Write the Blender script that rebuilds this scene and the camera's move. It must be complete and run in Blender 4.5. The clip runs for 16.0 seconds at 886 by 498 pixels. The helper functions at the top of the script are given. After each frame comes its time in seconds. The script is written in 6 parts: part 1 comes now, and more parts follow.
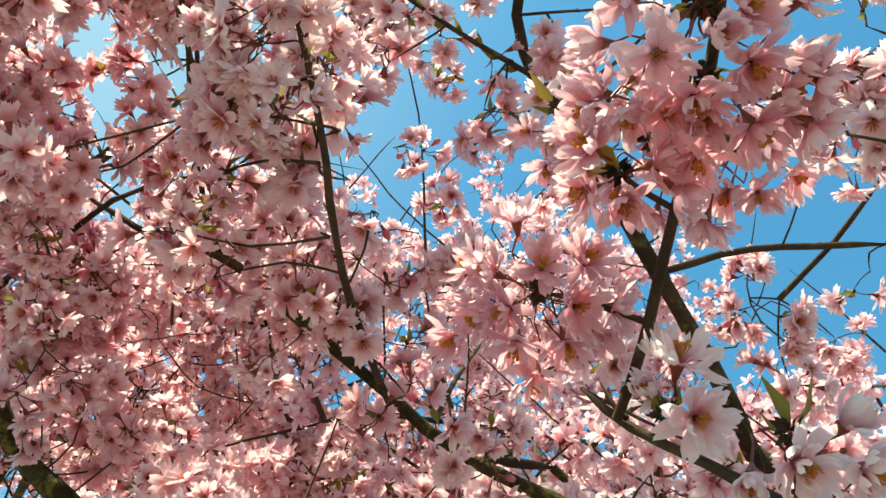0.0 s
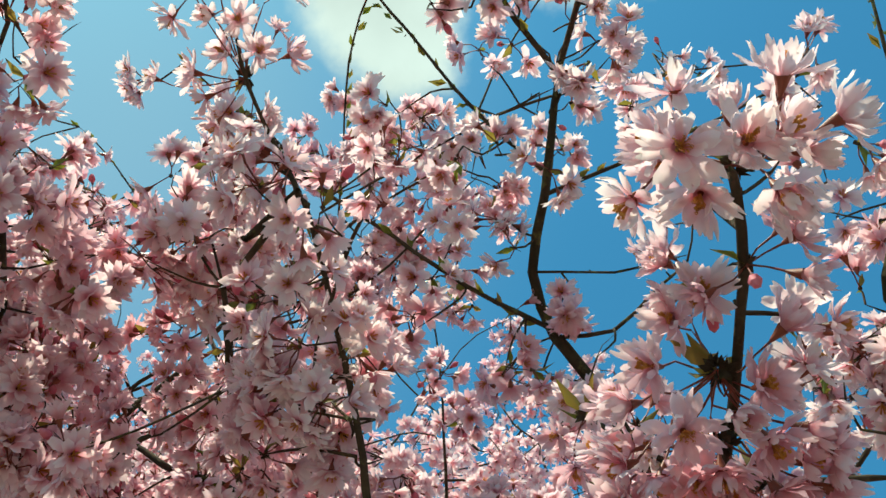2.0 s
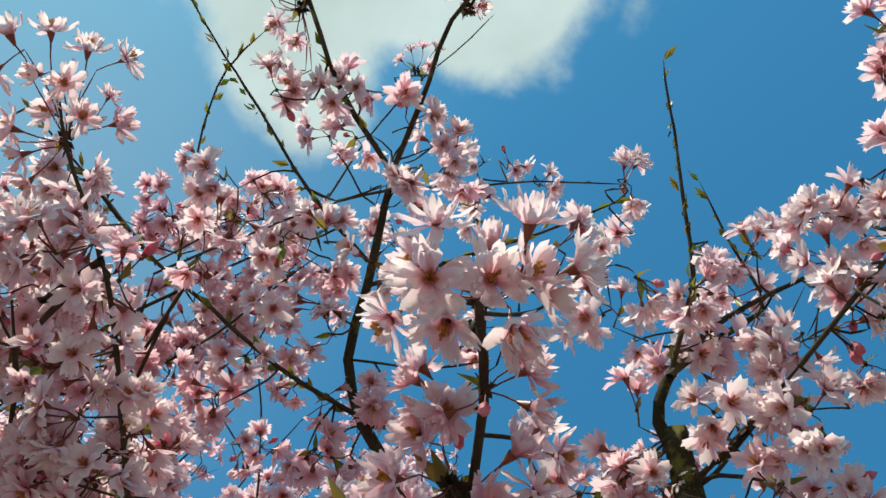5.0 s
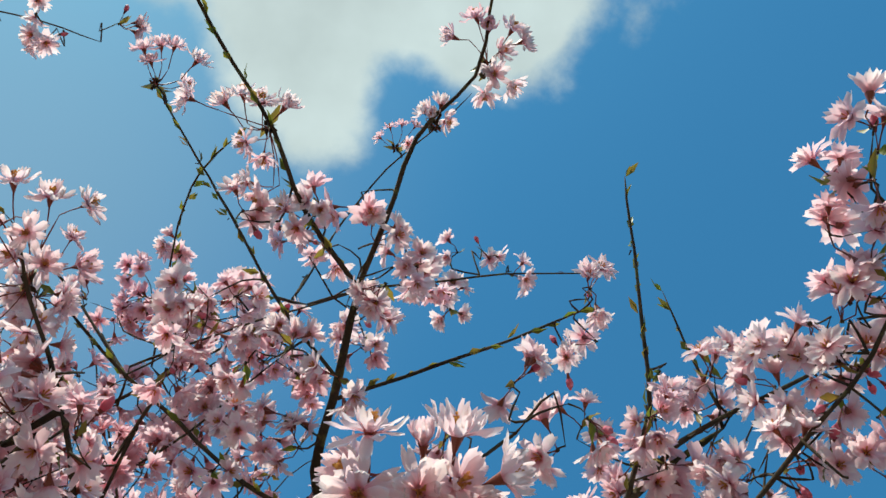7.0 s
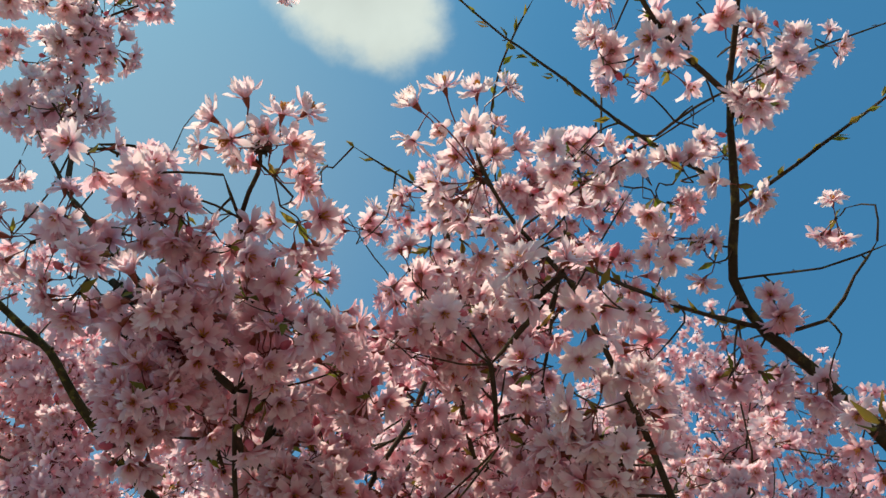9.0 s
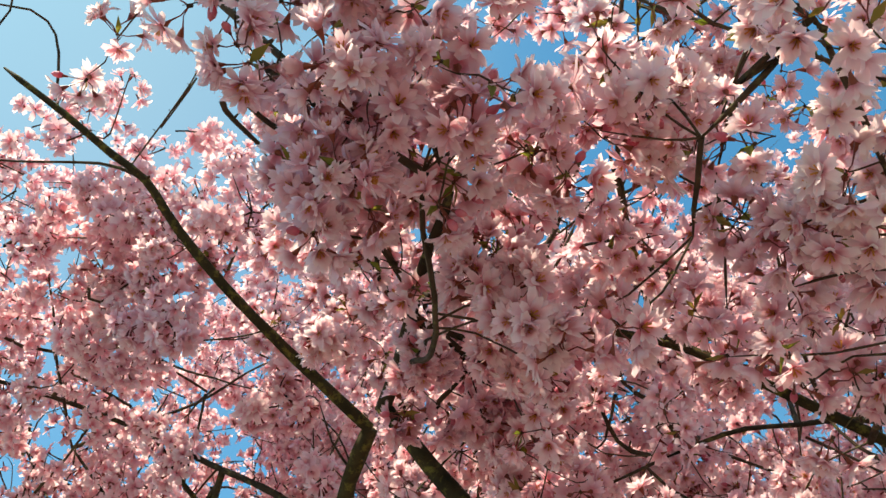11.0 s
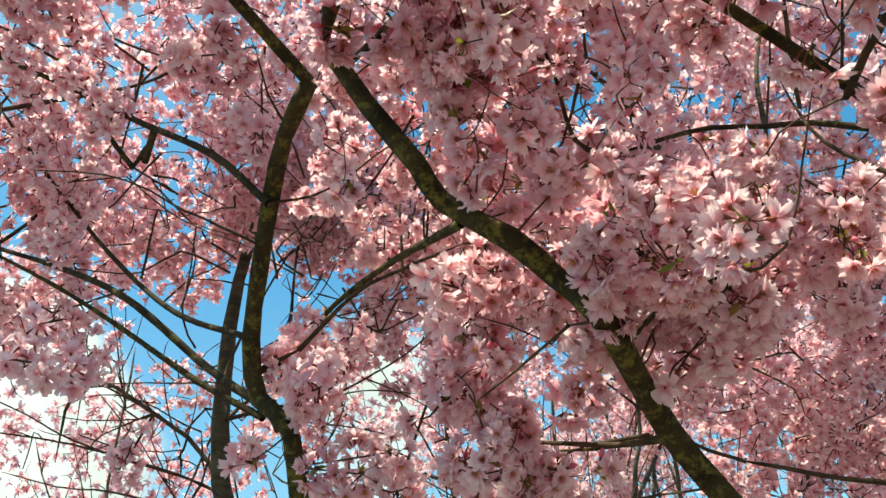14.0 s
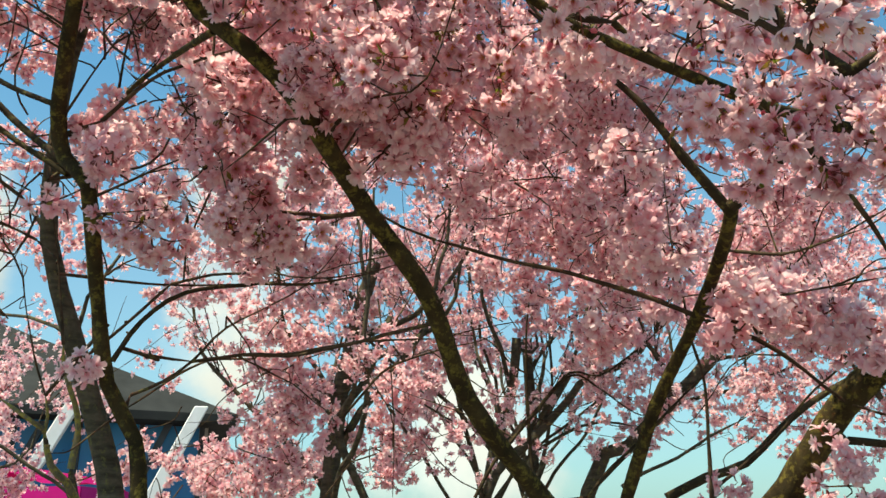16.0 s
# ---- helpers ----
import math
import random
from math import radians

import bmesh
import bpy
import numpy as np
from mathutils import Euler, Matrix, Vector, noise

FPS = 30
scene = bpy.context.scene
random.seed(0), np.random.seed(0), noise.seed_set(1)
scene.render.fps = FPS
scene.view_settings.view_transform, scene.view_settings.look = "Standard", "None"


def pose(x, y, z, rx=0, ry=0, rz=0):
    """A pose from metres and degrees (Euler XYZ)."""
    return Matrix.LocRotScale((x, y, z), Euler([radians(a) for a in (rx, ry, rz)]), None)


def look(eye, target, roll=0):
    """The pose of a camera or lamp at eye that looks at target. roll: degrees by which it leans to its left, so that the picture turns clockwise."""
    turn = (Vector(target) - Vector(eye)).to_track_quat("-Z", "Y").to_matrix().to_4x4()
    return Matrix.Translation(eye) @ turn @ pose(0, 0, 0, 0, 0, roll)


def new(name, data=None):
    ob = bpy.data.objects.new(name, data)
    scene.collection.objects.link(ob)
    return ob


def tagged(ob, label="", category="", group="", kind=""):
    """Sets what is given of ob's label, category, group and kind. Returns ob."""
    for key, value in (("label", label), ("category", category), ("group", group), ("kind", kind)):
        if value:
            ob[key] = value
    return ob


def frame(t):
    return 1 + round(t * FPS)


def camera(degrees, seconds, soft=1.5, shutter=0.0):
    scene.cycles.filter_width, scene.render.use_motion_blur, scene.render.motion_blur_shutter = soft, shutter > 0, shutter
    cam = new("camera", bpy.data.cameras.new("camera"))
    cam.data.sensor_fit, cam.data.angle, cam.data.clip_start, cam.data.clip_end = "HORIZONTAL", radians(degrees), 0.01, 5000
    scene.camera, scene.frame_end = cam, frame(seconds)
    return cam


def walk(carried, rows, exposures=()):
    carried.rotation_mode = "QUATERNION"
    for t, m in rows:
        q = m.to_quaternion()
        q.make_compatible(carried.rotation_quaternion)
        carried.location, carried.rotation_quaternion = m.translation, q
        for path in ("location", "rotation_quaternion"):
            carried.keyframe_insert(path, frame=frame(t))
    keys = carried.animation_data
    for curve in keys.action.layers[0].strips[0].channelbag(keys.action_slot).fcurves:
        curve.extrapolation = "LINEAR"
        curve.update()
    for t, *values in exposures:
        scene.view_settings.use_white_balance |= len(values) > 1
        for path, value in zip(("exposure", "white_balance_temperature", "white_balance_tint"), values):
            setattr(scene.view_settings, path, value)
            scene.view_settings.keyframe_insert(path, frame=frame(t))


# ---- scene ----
cam = camera(56.3, 16.0)

PATH = [
    (0, (0.0, 0.0, 1.75), (0.0, 1.312, 3.259), -0.0),
    (0.5, (-0.015, -0.023, 1.746), (-0.075, 1.237, 3.298), 0.4),
    (1, (-0.033, -0.076, 1.774), (-0.106, 1.07, 3.411), 0.5),
    (1.5, (-0.025, -0.108, 1.793), (-0.079, 0.963, 3.482), 0.1),
    (2, (-0.021, -0.123, 1.795), (-0.023, 0.925, 3.498), -1.3),
    (2.5, (-0.035, -0.138, 1.789), (-0.052, 0.858, 3.524), -0.8),
    (3, (-0.035, -0.151, 1.793), (0.008, 0.783, 3.561), -2.7),
    (3.5, (0.004, -0.148, 1.78), (0.134, 0.781, 3.547), -5.4),
    (4, (0.025, -0.155, 1.779), (0.217, 0.757, 3.549), -7.2),
    (4.5, (0.036, -0.154, 1.78), (0.3, 0.745, 3.547), -9.0),
    (7, (0.076, -0.28, 1.823), (0.332, 0.595, 3.603), -8.9),
    (7.5, (0.008, -0.309, 1.834), (0.185, 0.588, 3.613), -10.2),
    (8, (-0.034, -0.334, 1.845), (-0.016, 0.659, 3.581), -8.3),
    (8.5, (-0.119, -0.332, 1.798), (-0.213, 0.741, 3.483), -6.8),
    (9, (-0.212, -0.271, 1.805), (-0.291, 0.851, 3.459), -10.0),
    (9.5, (-0.258, -0.202, 1.828), (-0.327, 0.92, 3.482), -11.4),
    (10, (-0.339, -0.195, 1.836), (-0.44, 0.988, 3.446), -11.2),
    (12.5, (-0.429, -0.096, 1.836), (-0.721, 1.382, 3.152), -4.8),
    (13, (-0.428, -0.028, 1.812), (-0.731, 1.478, 3.093), -3.2),
    (13.5, (-0.402, 0.028, 1.766), (-0.678, 1.625, 2.938), -2.3),
    (14, (-0.416, 0.02, 1.762), (-0.634, 1.704, 2.818), -3.6),
    (14.5, (-0.39, -0.068, 1.729), (-0.59, 1.691, 2.66), -3.2),
    (15, (-0.336, -0.101, 1.685), (-0.534, 1.702, 2.526), -2.2),
    (15.5, (-0.215, -0.18, 1.624), (-0.308, 1.684, 2.341), -1.5),
    (16, (-0.161, -0.268, 1.575), (-0.131, 1.627, 2.216), -0.8),
]
walk(cam, [(t, look(eye, target, roll)) for t, eye, target, roll in PATH], [(0.0, 1.25, 7900, -4), (0.8, 1.2, 7450, -13), (1.5, 0.87, 7150, -13), (2.5, 0.55, 6750, -10), (4.5, 0.41, 6600, -6), (7.0, 0.355, 6550, -2), (8.5, 0.295, 7050, 2), (10.0, 0.865, 7600, 2), (12.5, 1.09, 8050, 3), (14.0, 1.09, 7350, -3), (16.0, 0.87, 8000, 4)])

SUN_TO, SUN_POWER, SKY_STRENGTH = (-0.30, -0.24, 0.92), 4.4, 0.105
CLOUD_BANKS = [((-0.15, 0.09, 0.985), 0.05, 0.27, 0.9), ((0.04, 0.07, 0.997), 0.05, 0.27, 0.9), ((0.22, 0.03, 0.975), 0.04, 0.26, 0.8), ((-0.06, 0.26, 0.960), 0.01, 0.15, 0.6), ((-0.02, 0.34, 0.940), 0.0, 0.12, 0.5), ((0.14, 0.19, 0.970), 0.01, 0.15, 0.45),
               ((-0.56, 0.74, 0.375), 0.03, 0.20, 0.8), ((-0.66, 0.68, 0.32), 0.04, 0.24, 0.8), ((-0.52, 0.80, 0.28), 0.02, 0.16, 0.6), ((-0.20, 0.90, 0.39), 0.02, 0.15, 0.75), ((-0.24, 0.945, 0.22), 0.02, 0.15, 0.55), ((0.04, 0.993, 0.10), 0.03, 0.18, 0.5)]
CLOUD_COLOUR, HAZE_COLOUR, SKY_TONE = (4.6, 5.2, 5.5, 1), (3.0, 3.9, 4.5, 1), (0.33, 0.94, 1.19, 1)
PETAL_BASE, PETAL_MID, PETAL_TIP, PETAL_THROUGH = (0.72, 0.27, 0.34), (0.90, 0.77, 0.80), (0.94, 0.93, 0.90), (1.0, 0.855, 0.872)
SPRAY_FILL, LEAFINESS = 2.7, 0.7
TREE_A, TREE_B = (0.273, 1.745, 0.000), (-0.721, 1.570, 0.000)
PAVILION, PAVILION_TURN, TENT = (-10.25, 23.85, 0.0), radians(16.7), (-7.8, 15.8, 0.0)

# ---- world, sun and sky ----
SUN_DIR = Vector(SUN_TO).normalized()
world = bpy.data.worlds.new("sky")
scene.world = world
world.use_nodes = True
wn, wl = world.node_tree.nodes, world.node_tree.links
wn.clear()
w_out, w_bg = wn.new("ShaderNodeOutputWorld"), wn.new("ShaderNodeBackground")
sky = wn.new("ShaderNodeTexSky")
sky.sky_type, sky.sun_disc = "NISHITA", False
sky.sun_elevation = math.asin(SUN_DIR.z)
sky.sun_rotation = math.atan2(SUN_DIR.x, SUN_DIR.y)
sky.air_density, sky.dust_density, sky.ozone_density = 1.0, 1.3, 1.0
w_co = wn.new("ShaderNodeTexCoord")


def w_math(op, a, b=None, clamp=False):
    n = wn.new("ShaderNodeMath")
    n.operation, n.use_clamp = op, clamp
    for i, v in enumerate((a, b)):
        if v is None:
            continue
        if isinstance(v, (int, float)):
            n.inputs[i].default_value = v
        else:
            wl.new(v, n.inputs[i])
    return n.outputs[0]


def w_bank(way, inner, outer):
    """How far a way of the sky lies inside a cloud bank: 1 in its middle, 0 outside."""
    d = wn.new("ShaderNodeVectorMath")
    d.operation = "DISTANCE"
    wl.new(w_co.outputs["Generated"], d.inputs[0])
    d.inputs[1].default_value = Vector(way).normalized()
    m = wn.new("ShaderNodeMapRange")
    m.interpolation_type = "SMOOTHSTEP"
    m.inputs["From Min"].default_value, m.inputs["From Max"].default_value = outer, inner
    wl.new(d.outputs["Value"], m.inputs["Value"])
    return m.outputs[0]


puff_tex = wn.new("ShaderNodeTexNoise")
puff_tex.inputs["Scale"].default_value, puff_tex.inputs["Detail"].default_value = 7.0, 7
puff_tex.inputs["Roughness"].default_value = 0.56
wl.new(w_co.outputs["Generated"], puff_tex.inputs["Vector"])
w_sep = wn.new("ShaderNodeSeparateXYZ")
wl.new(w_co.outputs["Generated"], w_sep.inputs[0])
w_low = wn.new("ShaderNodeMapRange")
w_low.inputs["From Min"].default_value, w_low.inputs["From Max"].default_value = 0.55, 0.05
wl.new(w_sep.outputs[2], w_low.inputs["Value"])
# fair-weather banks: high ones overhead, a thicker belt towards the horizon
cover = w_math("MULTIPLY", w_low.outputs[0], 0.26)
for way, inner, outer, much in CLOUD_BANKS:
    cover = w_math("ADD", cover, w_math("MULTIPLY", w_bank(way, inner, outer), much))
cloudy = w_math("ADD", w_math("MULTIPLY", puff_tex.outputs[0], 1.25), w_math("SUBTRACT", cover, 0.98))
w_mask = wn.new("ShaderNodeMapRange")
w_mask.interpolation_type = "SMOOTHSTEP"
w_mask.inputs["From Min"].default_value, w_mask.inputs["From Max"].default_value = 0.0, 0.42
wl.new(cloudy, w_mask.inputs["Value"])
w_mix = wn.new("ShaderNodeMix")
w_mix.data_type = "RGBA"
# thicker and thinner parts of the clouds
w_body = wn.new("ShaderNodeTexNoise")
w_body.inputs["Scale"].default_value, w_body.inputs["Detail"].default_value = 5.0, 5
wl.new(w_co.outputs["Generated"], w_body.inputs["Vector"])
w_shade = wn.new("ShaderNodeMapRange")
w_shade.inputs["From Min"].default_value, w_shade.inputs["From Max"].default_value = 0.3, 0.65
w_shade.inputs["To Min"].default_value, w_shade.inputs["To Max"].default_value = 0.78, 1.06
wl.new(w_body.outputs[0], w_shade.inputs["Value"])
w_cloud = wn.new("ShaderNodeVectorMath")
w_cloud.operation = "SCALE"
w_cloud.inputs[0].default_value = CLOUD_COLOUR[:3]
wl.new(w_shade.outputs[0], w_cloud.inputs["Scale"])
wl.new(w_cloud.outputs[0], w_mix.inputs["B"])
wl.new(w_mask.outputs[0], w_mix.inputs["Factor"])
w_tone = wn.new("ShaderNodeMix")
w_tone.data_type, w_tone.blend_type = "RGBA", "MULTIPLY"
w_tone.inputs["Factor"].default_value, w_tone.inputs["B"].default_value = 1.0, SKY_TONE
wl.new(sky.outputs[0], w_tone.inputs["A"])
# a thin veil beside the high cloud, and haze towards the horizon
w_veil = w_math("ADD", w_math("MULTIPLY", w_bank((-0.42, 0.33, 0.85), 0.05, 0.62), 0.42), w_math("MULTIPLY", w_low.outputs[0], 0.52), True)
w_haze = wn.new("ShaderNodeMix")
w_haze.data_type = "RGBA"
w_haze.inputs["B"].default_value = HAZE_COLOUR
wl.new(w_veil, w_haze.inputs["Factor"])
wl.new(w_tone.outputs["Result"], w_haze.inputs["A"])
wl.new(w_haze.outputs["Result"], w_mix.inputs["A"])
wl.new(w_mix.outputs["Result"], w_bg.inputs["Color"])
w_bg.inputs["Strength"].default_value = SKY_STRENGTH
wl.new(w_bg.outputs[0], w_out.inputs[0])

sun = new("sun", bpy.data.lights.new("sun", "SUN"))
sun.data.energy, sun.data.angle, sun.data.color = SUN_POWER, radians(0.55), (1.0, 0.95, 0.87)
sun.matrix_world = look(SUN_DIR * 30, (0, 0, 0))

# ---- materials ----


class Nodes:
    """A node material under way."""

    def __init__(self, name):
        self.mat = bpy.data.materials.new(name)
        self.mat.use_nodes = True
        self.tree = self.mat.node_tree
        self.tree.nodes.clear()
        self.out = self.add("OutputMaterial")

    def add(self, kind, **values):
        n = self.tree.nodes.new("ShaderNode" + kind)
        for k, v in values.items():
            n.inputs[k.replace("_", " ")].default_value = v
        return n

    def link(self, a, b):
        self.tree.links.new(a, b)
        return self

    def ramp(self, source, *stops):
        n = self.add("ValToRGB")
        e = n.color_ramp.elements
        while len(e) < len(stops):
            e.new(0.5)
        for el, (at, col) in zip(e, stops):
            el.position, el.color = at, (*col, 1)
        self.link(source, n.inputs[0])
        return n.outputs[0]

    def mix(self, f, a, b, blend="MIX"):
        n = self.add("Mix")
        n.data_type, n.blend_type = "RGBA", blend
        for key, v in (("Factor", f), ("A", a), ("B", b)):
            if isinstance(v, bpy.types.NodeSocket):
                self.link(v, n.inputs[key])
            else:
                n.inputs[key].default_value = v if key == "Factor" else (*v, 1)
        return n.outputs["Result"]

    def noise(self, scale, detail=4, rough=0.55, co=None, stretch=None):
        n = self.add("TexNoise", Scale=scale, Detail=detail, Roughness=rough)
        co = co or self.add("TexCoord").outputs["Object"]
        if stretch:
            m = self.add("Mapping", Scale=stretch)
            self.link(co, m.inputs[0])
            co = m.outputs[0]
        self.link(co, n.inputs["Vector"])
        return n.outputs[0]

    def bump(self, height, strength, distance):
        n = self.add("Bump", Strength=strength, Distance=distance)
        self.link(height, n.inputs["Height"])
        return n.outputs[0]


def petal_material(name, base, mid, tip, through_col, share, deep):
    """A thin petal: matt above, and light of a warmer pink coming through it."""
    m = Nodes(name)
    uv = m.add("UVMap")
    sep = m.add("SeparateXYZ")
    m.link(uv.outputs[0], sep.inputs[0])
    col = m.ramp(sep.outputs[1], (0.0, base), (0.12, base), (0.38, mid), (0.80, tip))
    isle = m.add("NewGeometry").outputs["Random Per Island"]
    tint = m.ramp(isle, (0.0, (1.0, 0.84, 0.87)), (0.4, (1, 0.98, 0.98)), (1.0, (1.0, 0.97, 0.93)))
    col = m.mix(1.0, col, tint, "MULTIPLY")
    each = m.add("ObjectInfo").outputs["Random"]
    col = m.mix(m.ramp(each, (0.0, (0.42, 0.42, 0.42)), (0.45, (0, 0, 0))), col, mid)
    col = m.mix(m.ramp(each, (0.55, (0, 0, 0)), (1.0, (0.55, 0.55, 0.55))), col, m.mix(0.4, col, tip))
    veins = m.noise(260, 3, 0.6)
    col = m.mix(m.ramp(veins, (0.4, (0, 0, 0)), (0.75, (0.35, 0.35, 0.35))), col, mid)
    patch = m.noise(14, 2)
    col = m.mix(m.ramp(patch, (0.42, (0, 0, 0)), (0.7, (0.5, 0.5, 0.5))), col, m.mix(0.4, col, tip))
    clump = m.noise(7.5, 2, 0.5, co=m.add("NewGeometry").outputs["Position"])
    col = m.mix(m.ramp(clump, (0.50, (0, 0, 0)), (0.66, (0.62, 0.62, 0.62))), col, deep)
    p = m.add("BsdfPrincipled", Roughness=0.62)
    p.inputs["Specular IOR Level"].default_value = 0.3
    m.link(m.mix(1.0, col, (1.0, 0.92, 0.935), "MULTIPLY"), p.inputs["Base Color"])
    m.link(m.bump(veins, 0.25, 0.0006), p.inputs["Normal"])
    t = m.add("BsdfTranslucent")
    m.link(m.mix(1.0, col, through_col, "MULTIPLY"), t.inputs[0])
    s = m.add("MixShader", Fac=share)
    m.link(p.outputs[0], s.inputs[1]).link(t.outputs[0], s.inputs[2]).link(s.outputs[0], m.out.inputs[0])
    return m.mat


def bark_material(name, dark, light, lichen, amount, grain=1.0, bands=None):
    m = Nodes(name)
    fine = m.noise(160 * grain, 5, 0.65)
    broad = m.noise(22 * grain, 4, stretch=bands)
    col = m.ramp(broad, (0.3, dark), (0.72, light))
    col = m.mix(m.ramp(fine, (0.35, (0, 0, 0)), (0.8, (0.6, 0.6, 0.6))), col, dark)
    spots = m.noise(48, 6, 0.72)
    col = m.mix(m.ramp(spots, (0.60 - amount, (0, 0, 0)), (0.68 - amount * 0.7, (0.9, 0.9, 0.9))), col, lichen)
    p = m.add("BsdfPrincipled", Roughness=0.9)
    p.inputs["Specular IOR Level"].default_value = 0.12
    m.link(col, p.inputs["Base Color"])
    m.link(m.bump(fine, 0.7, 0.003), p.inputs["Normal"])
    m.link(p.outputs[0], m.out.inputs[0])
    return m.mat


def leaf_material(name, a, b, share=0.4):
    m = Nodes(name)
    isle = m.add("NewGeometry").outputs["Random Per Island"]
    col = m.mix(isle, a, b)
    col = m.mix(m.ramp(m.noise(180, 3), (0.4, (0, 0, 0)), (0.8, (0.5, 0.5, 0.5))), col, a)
    p = m.add("BsdfPrincipled", Roughness=0.45)
    m.link(col, p.inputs["Base Color"])
    t = m.add("BsdfTranslucent")
    m.link(col, t.inputs[0])
    s = m.add("MixShader", Fac=share)
    m.link(p.outputs[0], s.inputs[1]).link(t.outputs[0], s.inputs[2]).link(s.outputs[0], m.out.inputs[0])
    return m.mat


def plain_material(name, a, b, rough, scale=3.0, metal=0.0, bump=0.0):
    m = Nodes(name)
    f = m.noise(scale, 6)
    col = m.ramp(f, (0.3, a), (0.7, b))
    p = m.add("BsdfPrincipled", Roughness=rough, Metallic=metal)
    p.inputs["Specular IOR Level"].default_value = 0.5 if rough < 0.6 else 0.12
    m.link(col, p.inputs["Base Color"])
    if bump:
        m.link(m.bump(m.noise(scale * 9, 4), 0.4, bump), p.inputs["Normal"])
    m.link(p.outputs[0], m.out.inputs[0])
    return m.mat


PETAL = petal_material("petal", PETAL_BASE, PETAL_MID, PETAL_TIP, PETAL_THROUGH, 0.54, (0.86, 0.55, 0.61))
CALYX = leaf_material("calyx", (0.17, 0.022, 0.022), (0.30, 0.075, 0.030), 0.2)
BUD = petal_material("bud", (0.55, 0.09, 0.16), (0.66, 0.14, 0.22), (0.74, 0.28, 0.34), (1, 0.75, 0.78), 0.3, (0.66, 0.14, 0.22))
STAMEN = leaf_material("stamen", (0.62, 0.24, 0.04), (0.78, 0.42, 0.10), 0.3)
LEAF = leaf_material("young_leaf", (0.17, 0.21, 0.02), (0.32, 0.18, 0.04), 0.45)
TWIG = bark_material("twig_bark", (0.034, 0.022, 0.014), (0.115, 0.078, 0.048), (0.13, 0.12, 0.045), 0.04)
BARK = bark_material("bark", (0.022, 0.016, 0.010), (0.078, 0.056, 0.032), (0.13, 0.115, 0.040), 0.05, 0.7)
MOSSY = bark_material("mossy_bark", (0.020, 0.015, 0.007), (0.074, 0.055, 0.022), (0.15, 0.125, 0.028), 0.09, 0.7)
PALE_BARK = bark_material("pale_lichened_bark", (0.085, 0.072, 0.042), (0.21, 0.185, 0.11), (0.30, 0.26, 0.06), 0.16, 0.7)
GREY_BARK = bark_material("grey_bark", (0.040, 0.036, 0.024), (0.135, 0.122, 0.088), (0.13, 0.13, 0.05), 0.05, 0.5, (1, 1, 5))
SLOTS = [PETAL, CALYX, BUD, STAMEN, LEAF, TWIG]
P_, C_, U_, S_, L_, T_ = range(6)

# ---- mesh tools ----
rng = np.random.default_rng(7)


class Soup:
    """Quads gathered piece by piece, with a slot and a height along the piece for each."""

    def __init__(self):
        self.v, self.q, self.m, self.h, self.n = [], [], [], [], 0

    def add(self, v, q, m, h):
        self.v.append(v)
        self.q.append(q + self.n)
        self.m.append(m)
        self.h.append(h)
        self.n += len(v)

    def arrays(self):
        return tuple(np.concatenate(a) for a in (self.v, self.q, self.m, self.h))

    def mesh(self, name, mats, smooth=True):
        me = bpy.data.meshes.new(name)
        if self.n:
            v, q, m, h = self.arrays()
            me.vertices.add(len(v))
            me.vertices.foreach_set("co", v.astype(np.float32).ravel())
            me.loops.add(q.size)
            me.loops.foreach_set("vertex_index", q.astype(np.int32).ravel())
            me.polygons.add(len(q))
            me.polygons.foreach_set("loop_start", np.arange(0, q.size, 4, dtype=np.int32))
            me.polygons.foreach_set("material_index", m.astype(np.int32))
            uv = np.zeros((q.size, 2), np.float32)
            uv[:, 1] = h[q.ravel()]
            me.uv_layers.new(name="UVMap").data.foreach_set("uv", uv.ravel())
            me.update(calc_edges=True)
            me.polygons.foreach_set("use_smooth", np.full(len(q), smooth))
        for mat in mats:
            me.materials.append(mat)
        return me


def grid_quads(nu, nv):
    i = np.arange(nv)[:, None] * (nu + 1) + np.arange(nu)[None]
    i = i.ravel()
    return np.stack([i, i + 1, i + nu + 2, i + nu + 1], 1)


def turn_to(d, spin):
    """A turn that takes z to d, after a spin round z."""
    d = d / np.linalg.norm(d)
    a = np.array([0.0, 0, 1]) if abs(d[2]) < 0.9 else np.array([1.0, 0, 0])
    x = np.cross(a, d)
    x /= np.linalg.norm(x)
    y = np.cross(d, x)
    c, s = math.cos(spin), math.sin(spin)
    return np.stack([c * x + s * y, c * y - s * x, d], 1)


